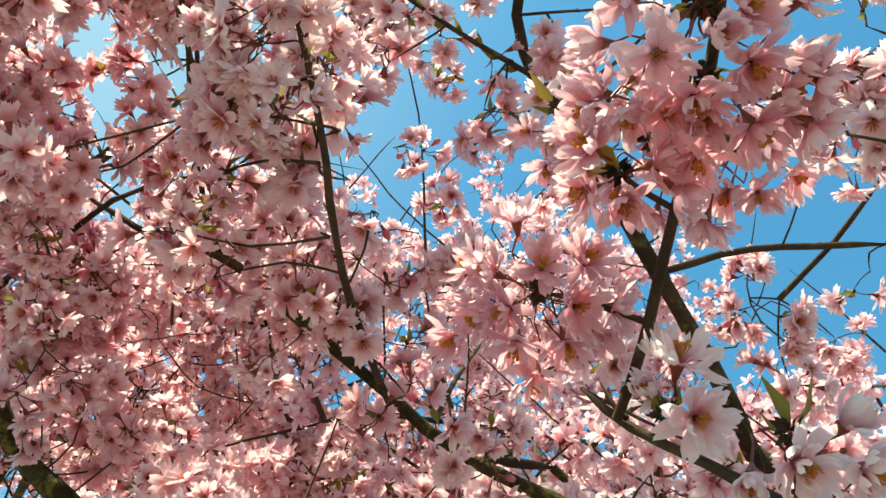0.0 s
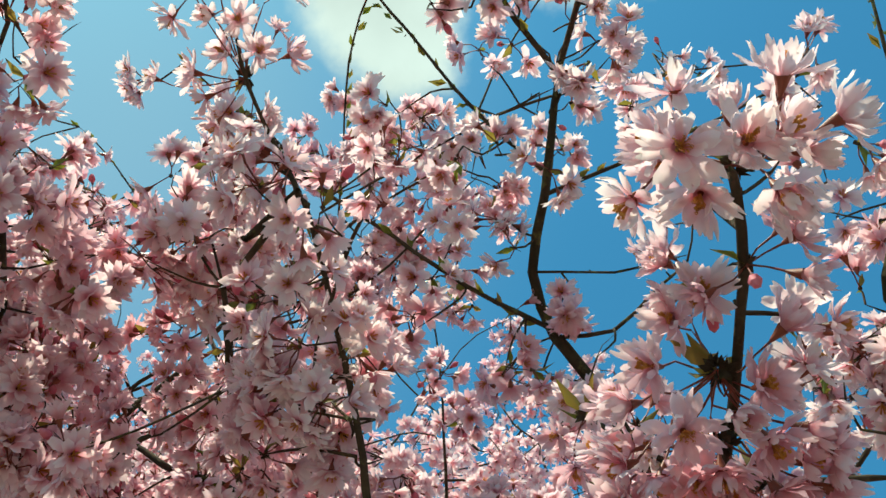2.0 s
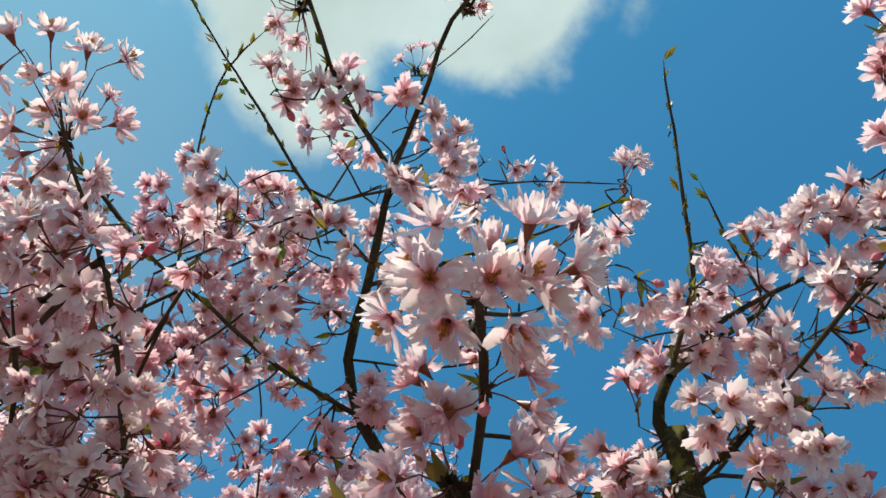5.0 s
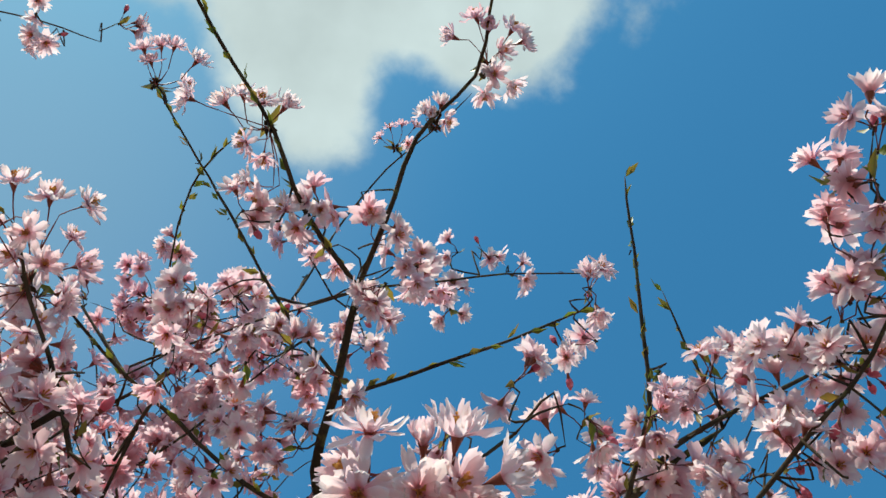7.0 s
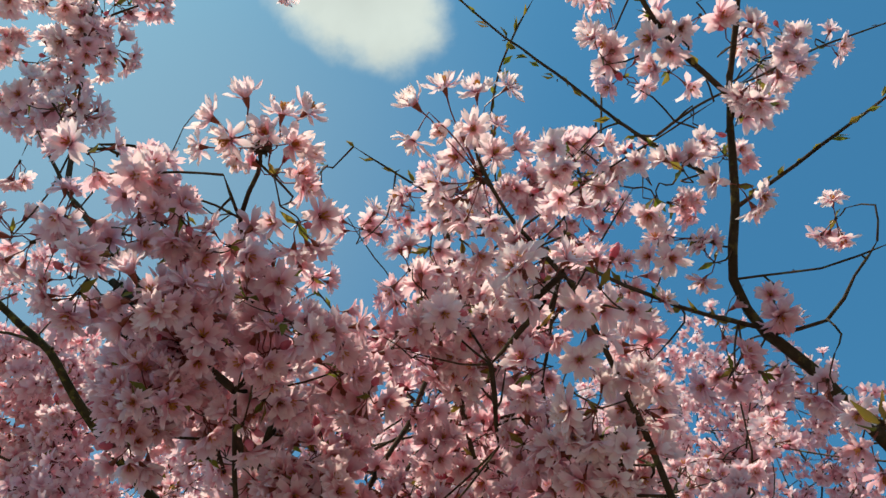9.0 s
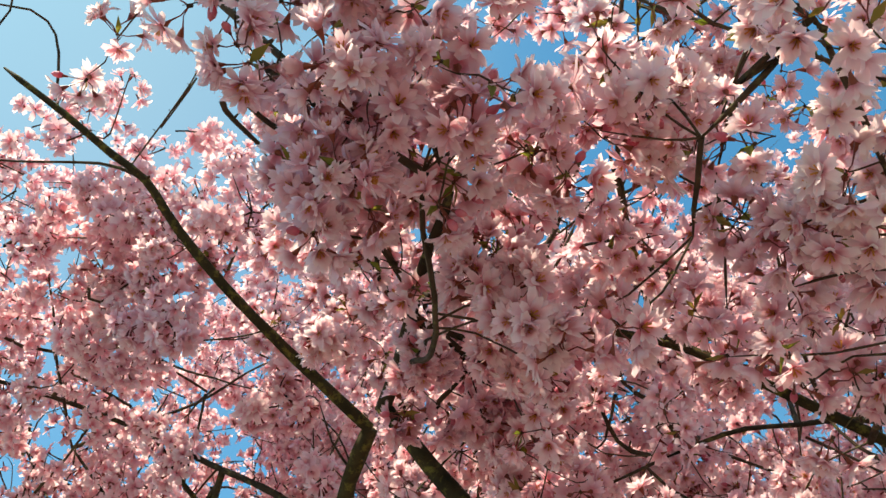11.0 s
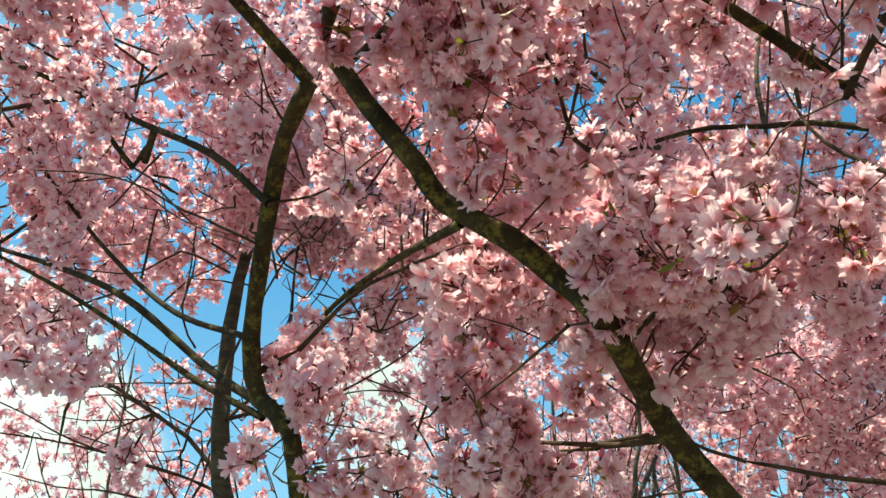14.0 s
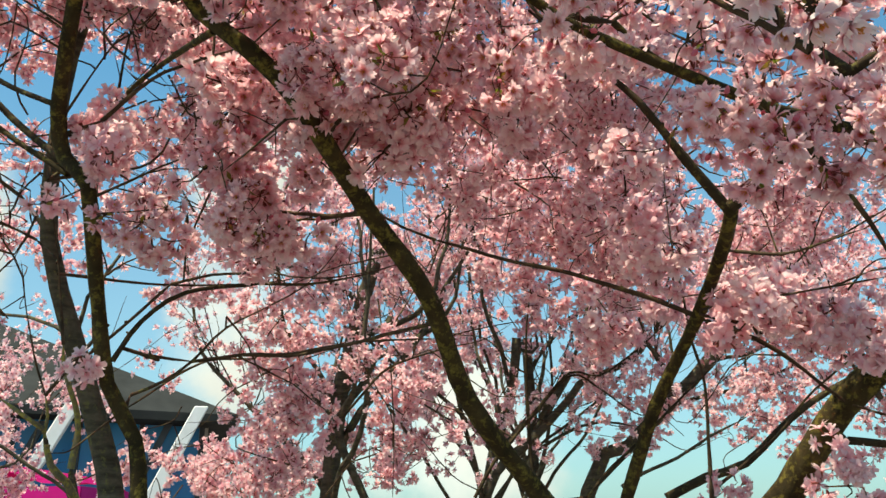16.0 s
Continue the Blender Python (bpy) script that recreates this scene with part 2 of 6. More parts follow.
def petal(length, width, open_deg, curl, nu, nv, jag):
    """A petal from the origin: narrow claw, long blade, ragged notched tip; it leans open_deg from z towards x, curls and twists."""
    u, v = np.meshgrid(np.linspace(-1, 1, nu + 1), np.linspace(0, 1, nv + 1))
    u, v = u.ravel(), v.ravel()
    fine = nv > 3
    wide = width * 0.5 * np.interp(v, [0, 0.25, 0.55, 0.85, 1], [0.24, 0.62, 1.0, 0.92, 0.56 if nv > 2 else 0.72])
    tip = v > 0.97
    ragged = rng.uniform(-0.06, 0.04, len(u)) * tip * fine
    along = length * (v - 0.15 * jag * tip * (np.abs(u) < 0.1) + ragged)
    ang = np.radians(open_deg + curl * (v - 0.3) + 12 * np.sin(3.0 * v + jag) * (v > 0.4) * fine)
    lift = (0.22 * u**2 + 0.05 * np.sin(4 * u + 5 * v) * fine) * width * np.sin(v * math.pi * 0.8)
    x = along * np.sin(ang) - lift * np.cos(ang)
    z = along * np.cos(ang) + lift * np.sin(ang)
    side = u * wide
    twist = rng.normal(0, 0.28) * v
    pts = np.stack([x, side * np.cos(twist), z + side * np.sin(twist)], 1)
    pts += rng.normal(0, 0.011 * length, pts.shape) * (v[:, None] > 0.2)
    return pts, grid_quads(nu, nv), v


def rot_z(p, a):
    c, s = math.cos(a), math.sin(a)
    return p @ np.array([[c, s, 0], [-s, c, 0], [0, 0, 1]])


def cone(soup, p0, p1, r0, r1, sides, m, h0=0.0, h1=1.0):
    t = turn_to(p1 - p0, 0)
    a = np.arange(sides) * 2 * math.pi / sides
    ring = np.stack([np.cos(a), np.sin(a), 0 * a], 1) @ t.T
    v = np.concatenate([p0 + ring * r0, p1 + ring * r1])
    i = np.arange(sides)
    j = (i + 1) % sides
    soup.add(v, np.stack([i, j, j + sides, i + sides], 1), np.full(sides, m), np.repeat([h0, h1], sides))


def flower(level, opened=1.0, stalk=0.024, petals=(6, 6), pale=1.0):
    """One half-double blossom on its stalk; the stalk starts at the origin and goes up z. level 2 is finest, 0 coarsest."""
    s = Soup()
    bend = rng.normal(0, 0.003, 3) * (1, 1, 0)
    top = np.array([0, 0, stalk])
    nu, nv = ((1, 2), (2, 3), (4, 5))[level]
    if level:
        cone(s, np.zeros(3), top * 0.5 + bend, 0.0008, 0.0007, 3, C_)
        cone(s, top * 0.5 + bend, top, 0.0007, 0.0010, 3, C_)
        cone(s, top - (0, 0, 0.001), top + (0, 0, 0.009), 0.0010, 0.0040, 4 + level, C_)
    else:
        cone(s, top * 0.7, top + (0, 0, 0.007), 0.0010, 0.0030, 3, C_)
    for ring, (count, lean, size) in enumerate(((petals[0], 74, 1.0), (petals[1], 44, 0.86))):
        for k in range(count):
            wide = (0.0118, 0.0106, 0.0084)[level] * size * rng.uniform(0.8, 1.15)
            long = 0.0215 * size * rng.uniform(0.84, 1.12)
            p, q, h = petal(long, wide, lean * opened + rng.normal(0, 9), rng.uniform(-12, 26), nu, nv, rng.uniform(0.4, 1.6))
            a = (k + 0.5 * ring) * 2 * math.pi / count + rng.normal(0, 0.16)
            p = rot_z(p + (0.0016, 0, 0), a) + top + (0, 0, 0.0075)
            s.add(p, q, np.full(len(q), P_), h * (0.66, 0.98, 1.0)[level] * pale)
    if level == 2:
        for k in range(18):
            a, r = rng.uniform(0, 6.28), rng.uniform(0.2, 1)
            tip = top + (0.0045 * r * math.cos(a), 0.0045 * r * math.sin(a), 0.0165 + rng.uniform(-0.002, 0.002))
            cone(s, top + (0, 0, 0.008), tip, 0.0003, 0.0003, 3, S_)
            cone(s, tip, tip + (0, 0, 0.0012), 0.0010, 0.0008, 4, S_)
    elif level == 1:
        for k in range(5):
            a = k * 1.257 + rng.normal(0, 0.2)
            cone(s, top + (0, 0, 0.008), top + (0.004 * math.cos(a), 0.004 * math.sin(a), 0.0155), 0.0004, 0.0009, 3, S_)
    return s


def bud(level):
    s = Soup()
    k = rng.uniform(0.012, 0.022)
    top = np.array([0, 0, k])
    cone(s, np.zeros(3), top, 0.0007, 0.0007, 3, C_)
    cone(s, top, top + (0, 0, 0.006), 0.0015, 0.0026, 4 + level, C_)
    for a, b, r0, r1 in ((0.006, 0.010, 0.0030, 0.0044), (0.010, 0.015, 0.0044, 0.0036), (0.015, 0.019, 0.0036, 0.0006)):
        cone(s, top + (0, 0, a), top + (0, 0, b), r0, r1, 5 + level, U_, a / 0.02, b / 0.02)
    return s


def leaf_blade(s, at, way, long, wide, m=L_):
    """A small folded leaf of four quads."""
    t = turn_to(way, rng.uniform(0, 6.28))
    u = np.array([-1, 0, 1.0])
    rows = [(0, 0.12, 0), (0.45, 1.0, 0.04), (1.0, 0.08, -0.06)]
    p = np.array([[x * wide * w * 0.5, b * long + abs(x) * wide * w * 0.22, a * long] for a, w, b in rows for x in u])
    s.add(p @ t.T + at, grid_quads(2, 2), np.full(4, m), np.repeat([0, 0.5, 1.0], 3))


FINE_KINDS = ((1, 0.026, (9, 8)), (1.08, 0.022, (8, 7)), (0.9, 0.028, (10, 7)), (0.72, 0.026, (8, 7)), (1.15, 0.024, (9, 7)), (0.5, 0.024, (8, 5)), (1.0, 0.02, (10, 8)), (0.85, 0.025, (9, 7)))
FINE = [flower(2, o, st, pt) for o, st, pt in FINE_KINDS]
# the low-pale kits are rosier and darker: shade put into the petal colour
FINE_SHADE_ROSY = [flower(2, o, st, pt, 0.42) for o, st, pt in FINE_KINDS]
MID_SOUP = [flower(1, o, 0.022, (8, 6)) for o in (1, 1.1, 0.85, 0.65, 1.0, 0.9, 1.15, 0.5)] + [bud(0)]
SHADE_ROSY_SOUP = [flower(1, o, 0.020, (8, 6), 0.60) for o in (1, 1.1, 0.85, 0.65, 1.0, 0.9, 1.15, 0.5)] + [bud(0)]
MID, SHADE_ROSY = [f.arrays() for f in MID_SOUP], [f.arrays() for f in SHADE_ROSY_SOUP]
FAR = [flower(0, o, 0.02, (6, 4)).arrays() for o in (1, 1.1, 0.85, 0.7, 1.0)]
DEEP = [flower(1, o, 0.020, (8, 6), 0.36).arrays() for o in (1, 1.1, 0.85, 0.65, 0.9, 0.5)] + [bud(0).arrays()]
MID_MESH = [f.mesh("flower", SLOTS) for f in MID_SOUP]
SHADE_ROSY_MESH = [f.mesh("flower", SLOTS) for f in SHADE_ROSY_SOUP]
FINE_MESH = [f.mesh("flower", SLOTS) for f in FINE]
FINE_SHADE_ROSY_MESH = [f.mesh("flower", SLOTS) for f in FINE_SHADE_ROSY]
BUD_MESH = [bud(1).mesh("bud", SLOTS) for _ in range(3)]


def drop_in(soup, kit, at, way, size=1.0):
    v, q, m, h = kit
    soup.add(v @ turn_to(way, rng.uniform(0, 6.28)).T * size + at, q, m, h)


def unit(n=None):
    v = rng.normal(size=3 if n is None else (n, 3))
    return v / np.linalg.norm(v, axis=-1, keepdims=True)


# ---- parts and things ----


def thing(name, at, label, category, group="", kind=""):
    ob = new(name)
    ob.location = at
    return tagged(ob, label, category, group, kind)


def under(ob, parent):
    """Hang ob under a thing whose base is moved but not turned, keeping ob's own world place."""
    ob.parent = parent
    if parent.parent is None:
        ob.matrix_parent_inverse = Matrix.Translation(-parent.location)
    return ob


def mesh_part(name, me, parent, label="", kind=""):
    return tagged(under(new(name, me), parent), label, kind=kind)


def smooth_line(points, step):
    """A curve through the points (Catmull-Rom), sampled evenly enough."""
    p = np.array(points, float)
    p = np.concatenate([[2 * p[0] - p[1]], p, [2 * p[-1] - p[-2]]])
    out = []
    for a, b, c, d in zip(p, p[1:], p[2:], p[3:]):
        n = max(2, int(np.linalg.norm(c - b) / step))
        t = np.linspace(0, 1, n, endpoint=False)[:, None]
        out.append(0.5 * (2 * b + (c - a) * t + (2 * a - 5 * b + 4 * c - d) * t**2 + (3 * b - a - 3 * c + d) * t**3))
    return np.concatenate(out + [p[-2:-1]])


def tube(soup, line, r0, r1, sides, m, knots=0.12, wander=0.0):
    """A tapering round branch along a line, a little lumpy, closed at its end."""
    n = len(line)
    if wander:
        line = line + np.cumsum(rng.normal(0, wander, (n, 3)), 0) * np.sin(np.linspace(0, math.pi, n))[:, None]
    tan = np.gradient(line, axis=0)
    tan /= np.linalg.norm(tan, axis=1, keepdims=True)
    x = np.cross(tan[0], (0.31, 0.2, 0.93))
    rings = []
    a = np.arange(sides) * 2 * math.pi / sides
    for i in range(n):
        x = x - (x @ tan[i]) * tan[i]
        x /= np.linalg.norm(x)
        y = np.cross(tan[i], x)
        r = (r0 + (r1 - r0) * i / (n - 1)) * (1 + rng.normal(0, knots, sides) * 0.4 + rng.normal(0, knots) * 0.5)
        if i == n - 1 and r1 < 0.01:
            r = r * 0.35
        rings.append(line[i] + np.cos(a)[:, None] * x * r[:, None] + np.sin(a)[:, None] * y * r[:, None])
    i = (np.arange(n - 1)[:, None] * sides + np.arange(sides)[None]).ravel()
    j = (np.arange(n - 1)[:, None] * sides + (np.arange(sides)[None] + 1) % sides).ravel()
    q = np.stack([i, j, j + sides, i + sides], 1)
    soup.add(np.concatenate(rings), q, np.full(len(q), m), np.repeat(np.linspace(0, 1, n), sides))
    # a last narrow cap of quads
    e = (n - 1) * sides
    if sides % 2 == 0:
        cap = np.array([[e + k, e + k + 1, e + sides - 2 - k, e + sides - 1 - k] for k in range(sides // 2 - 1)])
        soup.q[-1] = np.concatenate([soup.q[-1], cap + soup.n - len(rings) * sides])
        soup.m[-1] = np.concatenate([soup.m[-1], np.full(len(cap), m)])


BOUGHS = []  # (tree, line, radius at start and end) of every branch so far


def bough(tree, name, r0, r1, *points, mossy=False, pale=False, buds=False, label=""):
    """One limb, branch or twig of a tree through the points; radii in millimetres."""
    r0, r1 = r0 / 1000, r1 / 1000
    line = smooth_line(points, 0.03 if r0 < 0.012 else 0.05)
    s = Soup()
    tube(s, line, r0, r1, 6 if r0 < 0.006 else 12, 0, 0.10 if r0 < 0.006 else 0.07, 0.0012 if r0 < 0.006 else 0.0)
    if r0 < 0.012:
        # spur knots along the shoot
        for i in range(2, len(line) - 1, 3):
            w = unit() + (0, 0, 0.4)
            cone(s, line[i], line[i] + w * (r0 * 0.8 + 0.004), r1 * 0.9, r1 * 0.45, 4, 0)
    ob = mesh_part(name, s.mesh(name, [PALE_BARK if pale else MOSSY if mossy else (BARK if r0 >= 0.006 else TWIG)]), tree, label)
    if buds:
        s = Soup()
        dense = smooth_line(points, 0.022)
        for i in range(1, len(dense), 1):
            w = dense[min(i + 1, len(dense) - 1)] - dense[i - 1]
            w = w / (np.linalg.norm(w) + 1e-9)
            side = unit()
            for k in range(2):
                leaf_blade(s, dense[i] + side * r1, w * 1.0 + side * rng.uniform(0.3, 0.8), rng.uniform(0.012, 0.024), rng.uniform(0.005, 0.009))
        mesh_part("foliage", s.mesh("foliage", SLOTS), ob, "small fresh green leaf buds")
    BOUGHS.append((tree, line, r0, r1))
    return ob


def nearest_bough(at, most=9.0, thick=0.0, tree=None):
    best, out = most, None
    for t, line, r0, r1 in BOUGHS:
        if r0 < thick or (tree is not None and t is not tree):
            continue
        d = np.linalg.norm(line - at, axis=1)
        if d.min() < best:
            best, out = d.min(), (t, line[d.argmin()], r0)
    return out


def blossoms(s, middle, size, density, kit, flower_size=1.0, reach=0.3, singly=None):
    """A lumpy spray of blossom round a middle: fine wood from the nearest branch, spurs on it, and flowers round each spur."""
    count = max(3, int(density * SPRAY_FILL * (size / (0.021 * flower_size)) ** 2))
    spurs = max(1, int(count / 4.2))
    arms = 3 + spurs // 6
    ways = [unit()]
    for _ in range(arms - 1):
        ways.append(max((unit() for _ in range(5)), key=lambda w: min(np.linalg.norm(w - o) for o in ways)))
    lines = []
    for w in ways:
        end = middle + w * size * rng.uniform(0.45, 0.95)
        bow = (middle + end) / 2 + rng.normal(0, 0.09, 3) * size
        lines.append(smooth_line([middle, bow, end], max(0.012, size / 8)))
    at = []
    for k in range(spurs):
        line = lines[k % arms]
        at.append(line[int(len(line) * rng.uniform(0.3, 1.0) ** 0.6 * 0.999)] + rng.normal(0, 0.09, 3) * size)
    root = nearest_bough(middle, reach)
    if kit is not FAR:
        if root is not None and np.linalg.norm(root[1] - middle) > 0.012:
            bend = (root[1] + middle) / 2 + rng.normal(0, 0.012, 3)
            tube(s, smooth_line([root[1], bend, middle], 0.03), 0.0014, 0.0010, 5, T_, 0.1)
        for line in lines[:spurs]:
            tube(s, line, 0.0010, 0.0007, 4, T_, 0.1)
        for p in at[arms: arms + spurs // 2]:
            near = min((q for line in lines for q in line[::2]), key=lambda q: np.linalg.norm(q - p))
            cone(s, near, p, 0.0007, 0.0006, 4, C_)
    else:
        for line in lines:
            tube(s, line[::3] if len(line) > 6 else line, 0.0022, 0.0012, 4, T_, 0.1)
    for p in at:
        out = (p - middle) / (size + 1e-6)
        lean = out * 0.9 + (0, 0, -0.22)
        for _ in range(rng.integers(3, 7) if size > 0.03 else rng.integers(2, 5)):
            way = lean + unit() * 1.0
            pick, big = rng.integers(len(kit)), flower_size * rng.uniform(0.85, 1.12)
            if singly is None:
                drop_in(s, kit[pick], p, way, big)
            else:
                singly.append((pick, p, turn_to(way, rng.uniform(0, 6.28)) * big))
        if kit is not FAR:
            cone(s, p - 0.003 * lean, p + 0.003 * lean, 0.0022, 0.0016, 5, T_)
            if rng.random() < LEAFINESS:
                for _ in range(rng.integers(1, 4)):
                    leaf_blade(s, p, out + unit(), rng.uniform(0.012, 0.026), rng.uniform(0.005, 0.010))
    return s


def set_piece(name, me, parent, p, t):
    """A flower that shares its mesh with its like, set on a spur."""
    ob = under(new(name, me), parent)
    ob.matrix_basis = Matrix(((*t[0], p[0]), (*t[1], p[1]), (*t[2], p[2]), (0, 0, 0, 1)))
    return ob


def spray(x, y, z, size, density, level, grown=1.0, deep=False):
    """A spray of blossom of the tree whose branch is nearest."""
    at = np.array((x, y, z))
    root = nearest_bough(at)
    singly = [] if level == 2 else None
    inner = y > 0.38 or (x < -0.15 and z < 2.5)  # shade inside the crown painted in: these sprays take the rosier kit
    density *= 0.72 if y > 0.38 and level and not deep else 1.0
    s = blossoms(Soup(), at, size, density, FAR if level == 0 else (DEEP if deep else SHADE_ROSY if inner else MID), grown, singly=singly)
    if level < 2:
        mesh_part("blossom_spray", s.mesh("blossom_spray", SLOTS), root[0], kind="stuff")
        return
    head = mesh_part("twig", s.mesh("twig", SLOTS), root[0])
    for pick, p, t in singly:
        set_piece("bud" if pick == len(MID) - 1 else "flower", (SHADE_ROSY_MESH if inner else MID_MESH)[pick], head, p, t)


def cluster(x, y, z, size, count):
    """A near cluster of blossom: each flower a piece of its own round a few scaly spurs with young leaves."""
    at = np.array((x, y, z))
    tree, foot, _ = nearest_bough(at)
    s = Soup()
    if np.linalg.norm(foot - at) > 0.006:
        tube(s, smooth_line([foot, (foot + at) / 2 + rng.normal(0, 0.004, 3), at], 0.02), 0.0017, 0.0013, 6, T_, 0.1)
    spurs = max(1, count // 4)
    spots = [at] + [at + unit() * size * rng.uniform(0.4, 0.85) for _ in range(spurs - 1)]
    for p in spots:
        for _ in range(14):
            w = unit() + (0, 0, 0.3)
            leaf_blade(s, p + w * 0.001, w, rng.uniform(0.004, 0.007), 0.004, T_)
        for _ in range(rng.integers(1, 4)):
            leaf_blade(s, p, unit() + (0, 0, 0.8), rng.uniform(0.014, 0.026), rng.uniform(0.006, 0.010))
        if p is not at:
            tube(s, smooth_line([at, (at + p) / 2 + rng.normal(0, 0.003, 3), p], 0.02), 0.0012, 0.0010, 5, T_, 0.1)
    head = mesh_part("spur", s.mesh("spur", SLOTS), tree, "scaly brown flowering spur with young leaves")
    ways = [unit() for _ in range(2)]
    for i in range(int(count * 1.3)):
        p = spots[i % spurs]
        # keep the flowers of one spur well apart
        tries = [unit() for _ in range(24)]
        way = max(tries, key=lambda w: min(np.linalg.norm(w - o) for o in ways[-6:]))
        ways.append(way)
        big = rng.uniform(0.80, 0.96)
        # three in four take the rosy kit, whose colour stands in for shade
        me = (FINE_SHADE_ROSY_MESH if rng.random() < 0.75 else FINE_MESH)[rng.integers(len(FINE_MESH))] if rng.random() < 0.93 else BUD_MESH[rng.integers(3)]
        t = turn_to(way + (out_of(at, p) * 0.6), rng.uniform(0, 6.28)) * big
        set_piece("bud" if me in BUD_MESH else "flower", me, head, p, t)


def spur_head(x, y, z):
    """The scaly spur of a head of blossom whose flowers are set one by one, with two young leaves."""
    at = np.array((x, y, z))
    tree, foot, _ = nearest_bough(at)
    s = Soup()
    if np.linalg.norm(foot - at) > 0.006:
        tube(s, smooth_line([foot, (foot + at) / 2 + rng.normal(0, 0.004, 3), at], 0.02), 0.0022, 0.0017, 6, T_, 0.1)
    for _ in range(26):
        w = unit() + (0, 0, 0.2)
        leaf_blade(s, at + w * 0.002, w, rng.uniform(0.006, 0.010), 0.005, T_)
    for _ in range(3):
        leaf_blade(s, at, unit() * 0.7 + (0, 0, 0.9), rng.uniform(0.026, 0.036), rng.uniform(0.007, 0.011))
    return mesh_part("spur", s.mesh("spur", SLOTS), tree, "scaly brown flowering spur with young leaves"), at


def bloom(head, x, y, z, dx, dy, dz, size, deep=False):
    """One flower with its middle at a place, facing a way, on a bent stalk from the spur; deep tints it rosier for
    shade.
    """
    spur, at = head
    way = np.array((dx, dy, dz))
    foot = np.array((x, y, z)) - way * 0.036 * size
    set_piece("flower", (FINE_SHADE_ROSY_MESH if deep else FINE_MESH)[rng.integers(len(FINE_MESH))], spur, foot, turn_to(way, rng.uniform(0, 6.28)) * size)
    s = Soup()
    tube(s, smooth_line([at, (at + foot) / 2 - way * 0.004, foot], 0.012), 0.0008, 0.0007, 5, C_, 0.05)
    mesh_part("stalk", s.mesh("stalk", SLOTS), spur)


def out_of(a, b):
    d = b - a
    n = np.linalg.norm(d)
    return d / n if n > 1e-6 else np.zeros(3)


# ---- ground ----
# unseen ground; pink added so it bounces warm light under the blossom
GRASS = plain_material("bounce_tinted_grass", (0.048, 0.056, 0.026), (0.275, 0.205, 0.21), 0.9, 24.0, bump=0.03)
bm = bmesh.new()
for k, ring in enumerate((0.01, 6, 14, 30, 60, 150, 600, 3000)):
    for j in range(24):
        a = j * math.pi / 12
        z = 0.0 if ring > 500 else 0.05 * math.sin(ring * 0.7 + j) * (ring > 1)
        bm.verts.new((ring * math.cos(a), 2 + ring * math.sin(a), z - (0.06 if k else 0.02)))
bm.verts.ensure_lookup_table()
for k in range(7):
    for j in range(24):
        i = (j + 1) % 24
        bm.faces.new([bm.verts[n] for n in (k * 24 + j, (k + 1) * 24 + j, (k + 1) * 24 + i, k * 24 + i)])
me = bpy.data.meshes.new("ground")
bm.to_mesh(me)
bm.free()
me.materials.append(GRASS)
me.polygons.foreach_set("use_smooth", [True] * len(me.polygons))
tagged(new("ground", me), "unseen lawn under the cherry trees, tinted pink to bounce light upward", "lawn", kind="structure")

# ---- the two near cherry trees ----
tree_a = thing("cherry_tree", TREE_A, "pink cherry tree in full blossom with several mossy stems", "tree", "cherry trees")
tree_b = thing("cherry_tree", TREE_B, "slender leaning cherry tree in full pink blossom", "tree", "cherry trees")

# overhead limb and its shoots
bough(tree_a, "limb", 11, 4, (0.348, 0.786, 2.305), (0.289, 0.677, 2.328), (0.132, 0.467, 2.483), (0.101, 0.446, 2.526), (0.077, 0.385, 2.567), (0.090, 0.300, 2.590), (0.105, 0.184, 2.646))
bough(tree_a, "branch", 3.4, 1.6, (0.105, 0.184, 2.646), (0.138, 0.088, 2.692), (0.159, 0.022, 2.725), (0.219, -0.051, 2.750), (0.225, -0.117, 2.773), (0.225, -0.163, 2.799))
bough(tree_a, "branch", 3.4, 1.5, (0.105, 0.184, 2.646), (0.040, 0.097, 2.647), (-0.002, 0.012, 2.657), (-0.049, -0.050, 2.681), (-0.087, -0.109, 2.688), (-0.114, -0.147, 2.699), buds=True)
bough(tree_a, "twig", 2.8, 1.4, (0.090, 0.300, 2.590), (0.172, 0.278, 2.617), (0.292, 0.240, 2.655), (0.373, 0.200, 2.665), buds=True)
bough(tree_a, "twig", 1.7, 1.2, (0.077, 0.385, 2.567), (0.160, 0.352, 2.520), (0.221, 0.319, 2.491))
bough(tree_a, "twig", 2.8, 1.6, (0.101, 0.446, 2.526), (0.158, 0.415, 2.499), (0.204, 0.391, 2.531), (0.248, 0.376, 2.565))
bough(tree_a, "branch", 3.2, 1.8, (0.101, 0.440, 2.530), (0.002, 0.378, 2.531), (-0.076, 0.343, 2.584), (-0.147, 0.314, 2.625), (-0.222, 0.223, 2.640), buds=True)
bough(tree_a, "branch", 2.8, 1.2, (0.088, 0.279, 2.609), (0.009, 0.236, 2.697), (-0.111, 0.140, 2.856), (-0.179, 0.059, 2.914), buds=True)
bough(tree_a, "twig", 1.8, 1.2, (-0.175, 0.471, 2.862), (-0.159, 0.368, 2.887), (-0.143, 0.253, 2.897), (-0.111, 0.157, 2.860), (-0.065, 0.100, 2.869), buds=True)
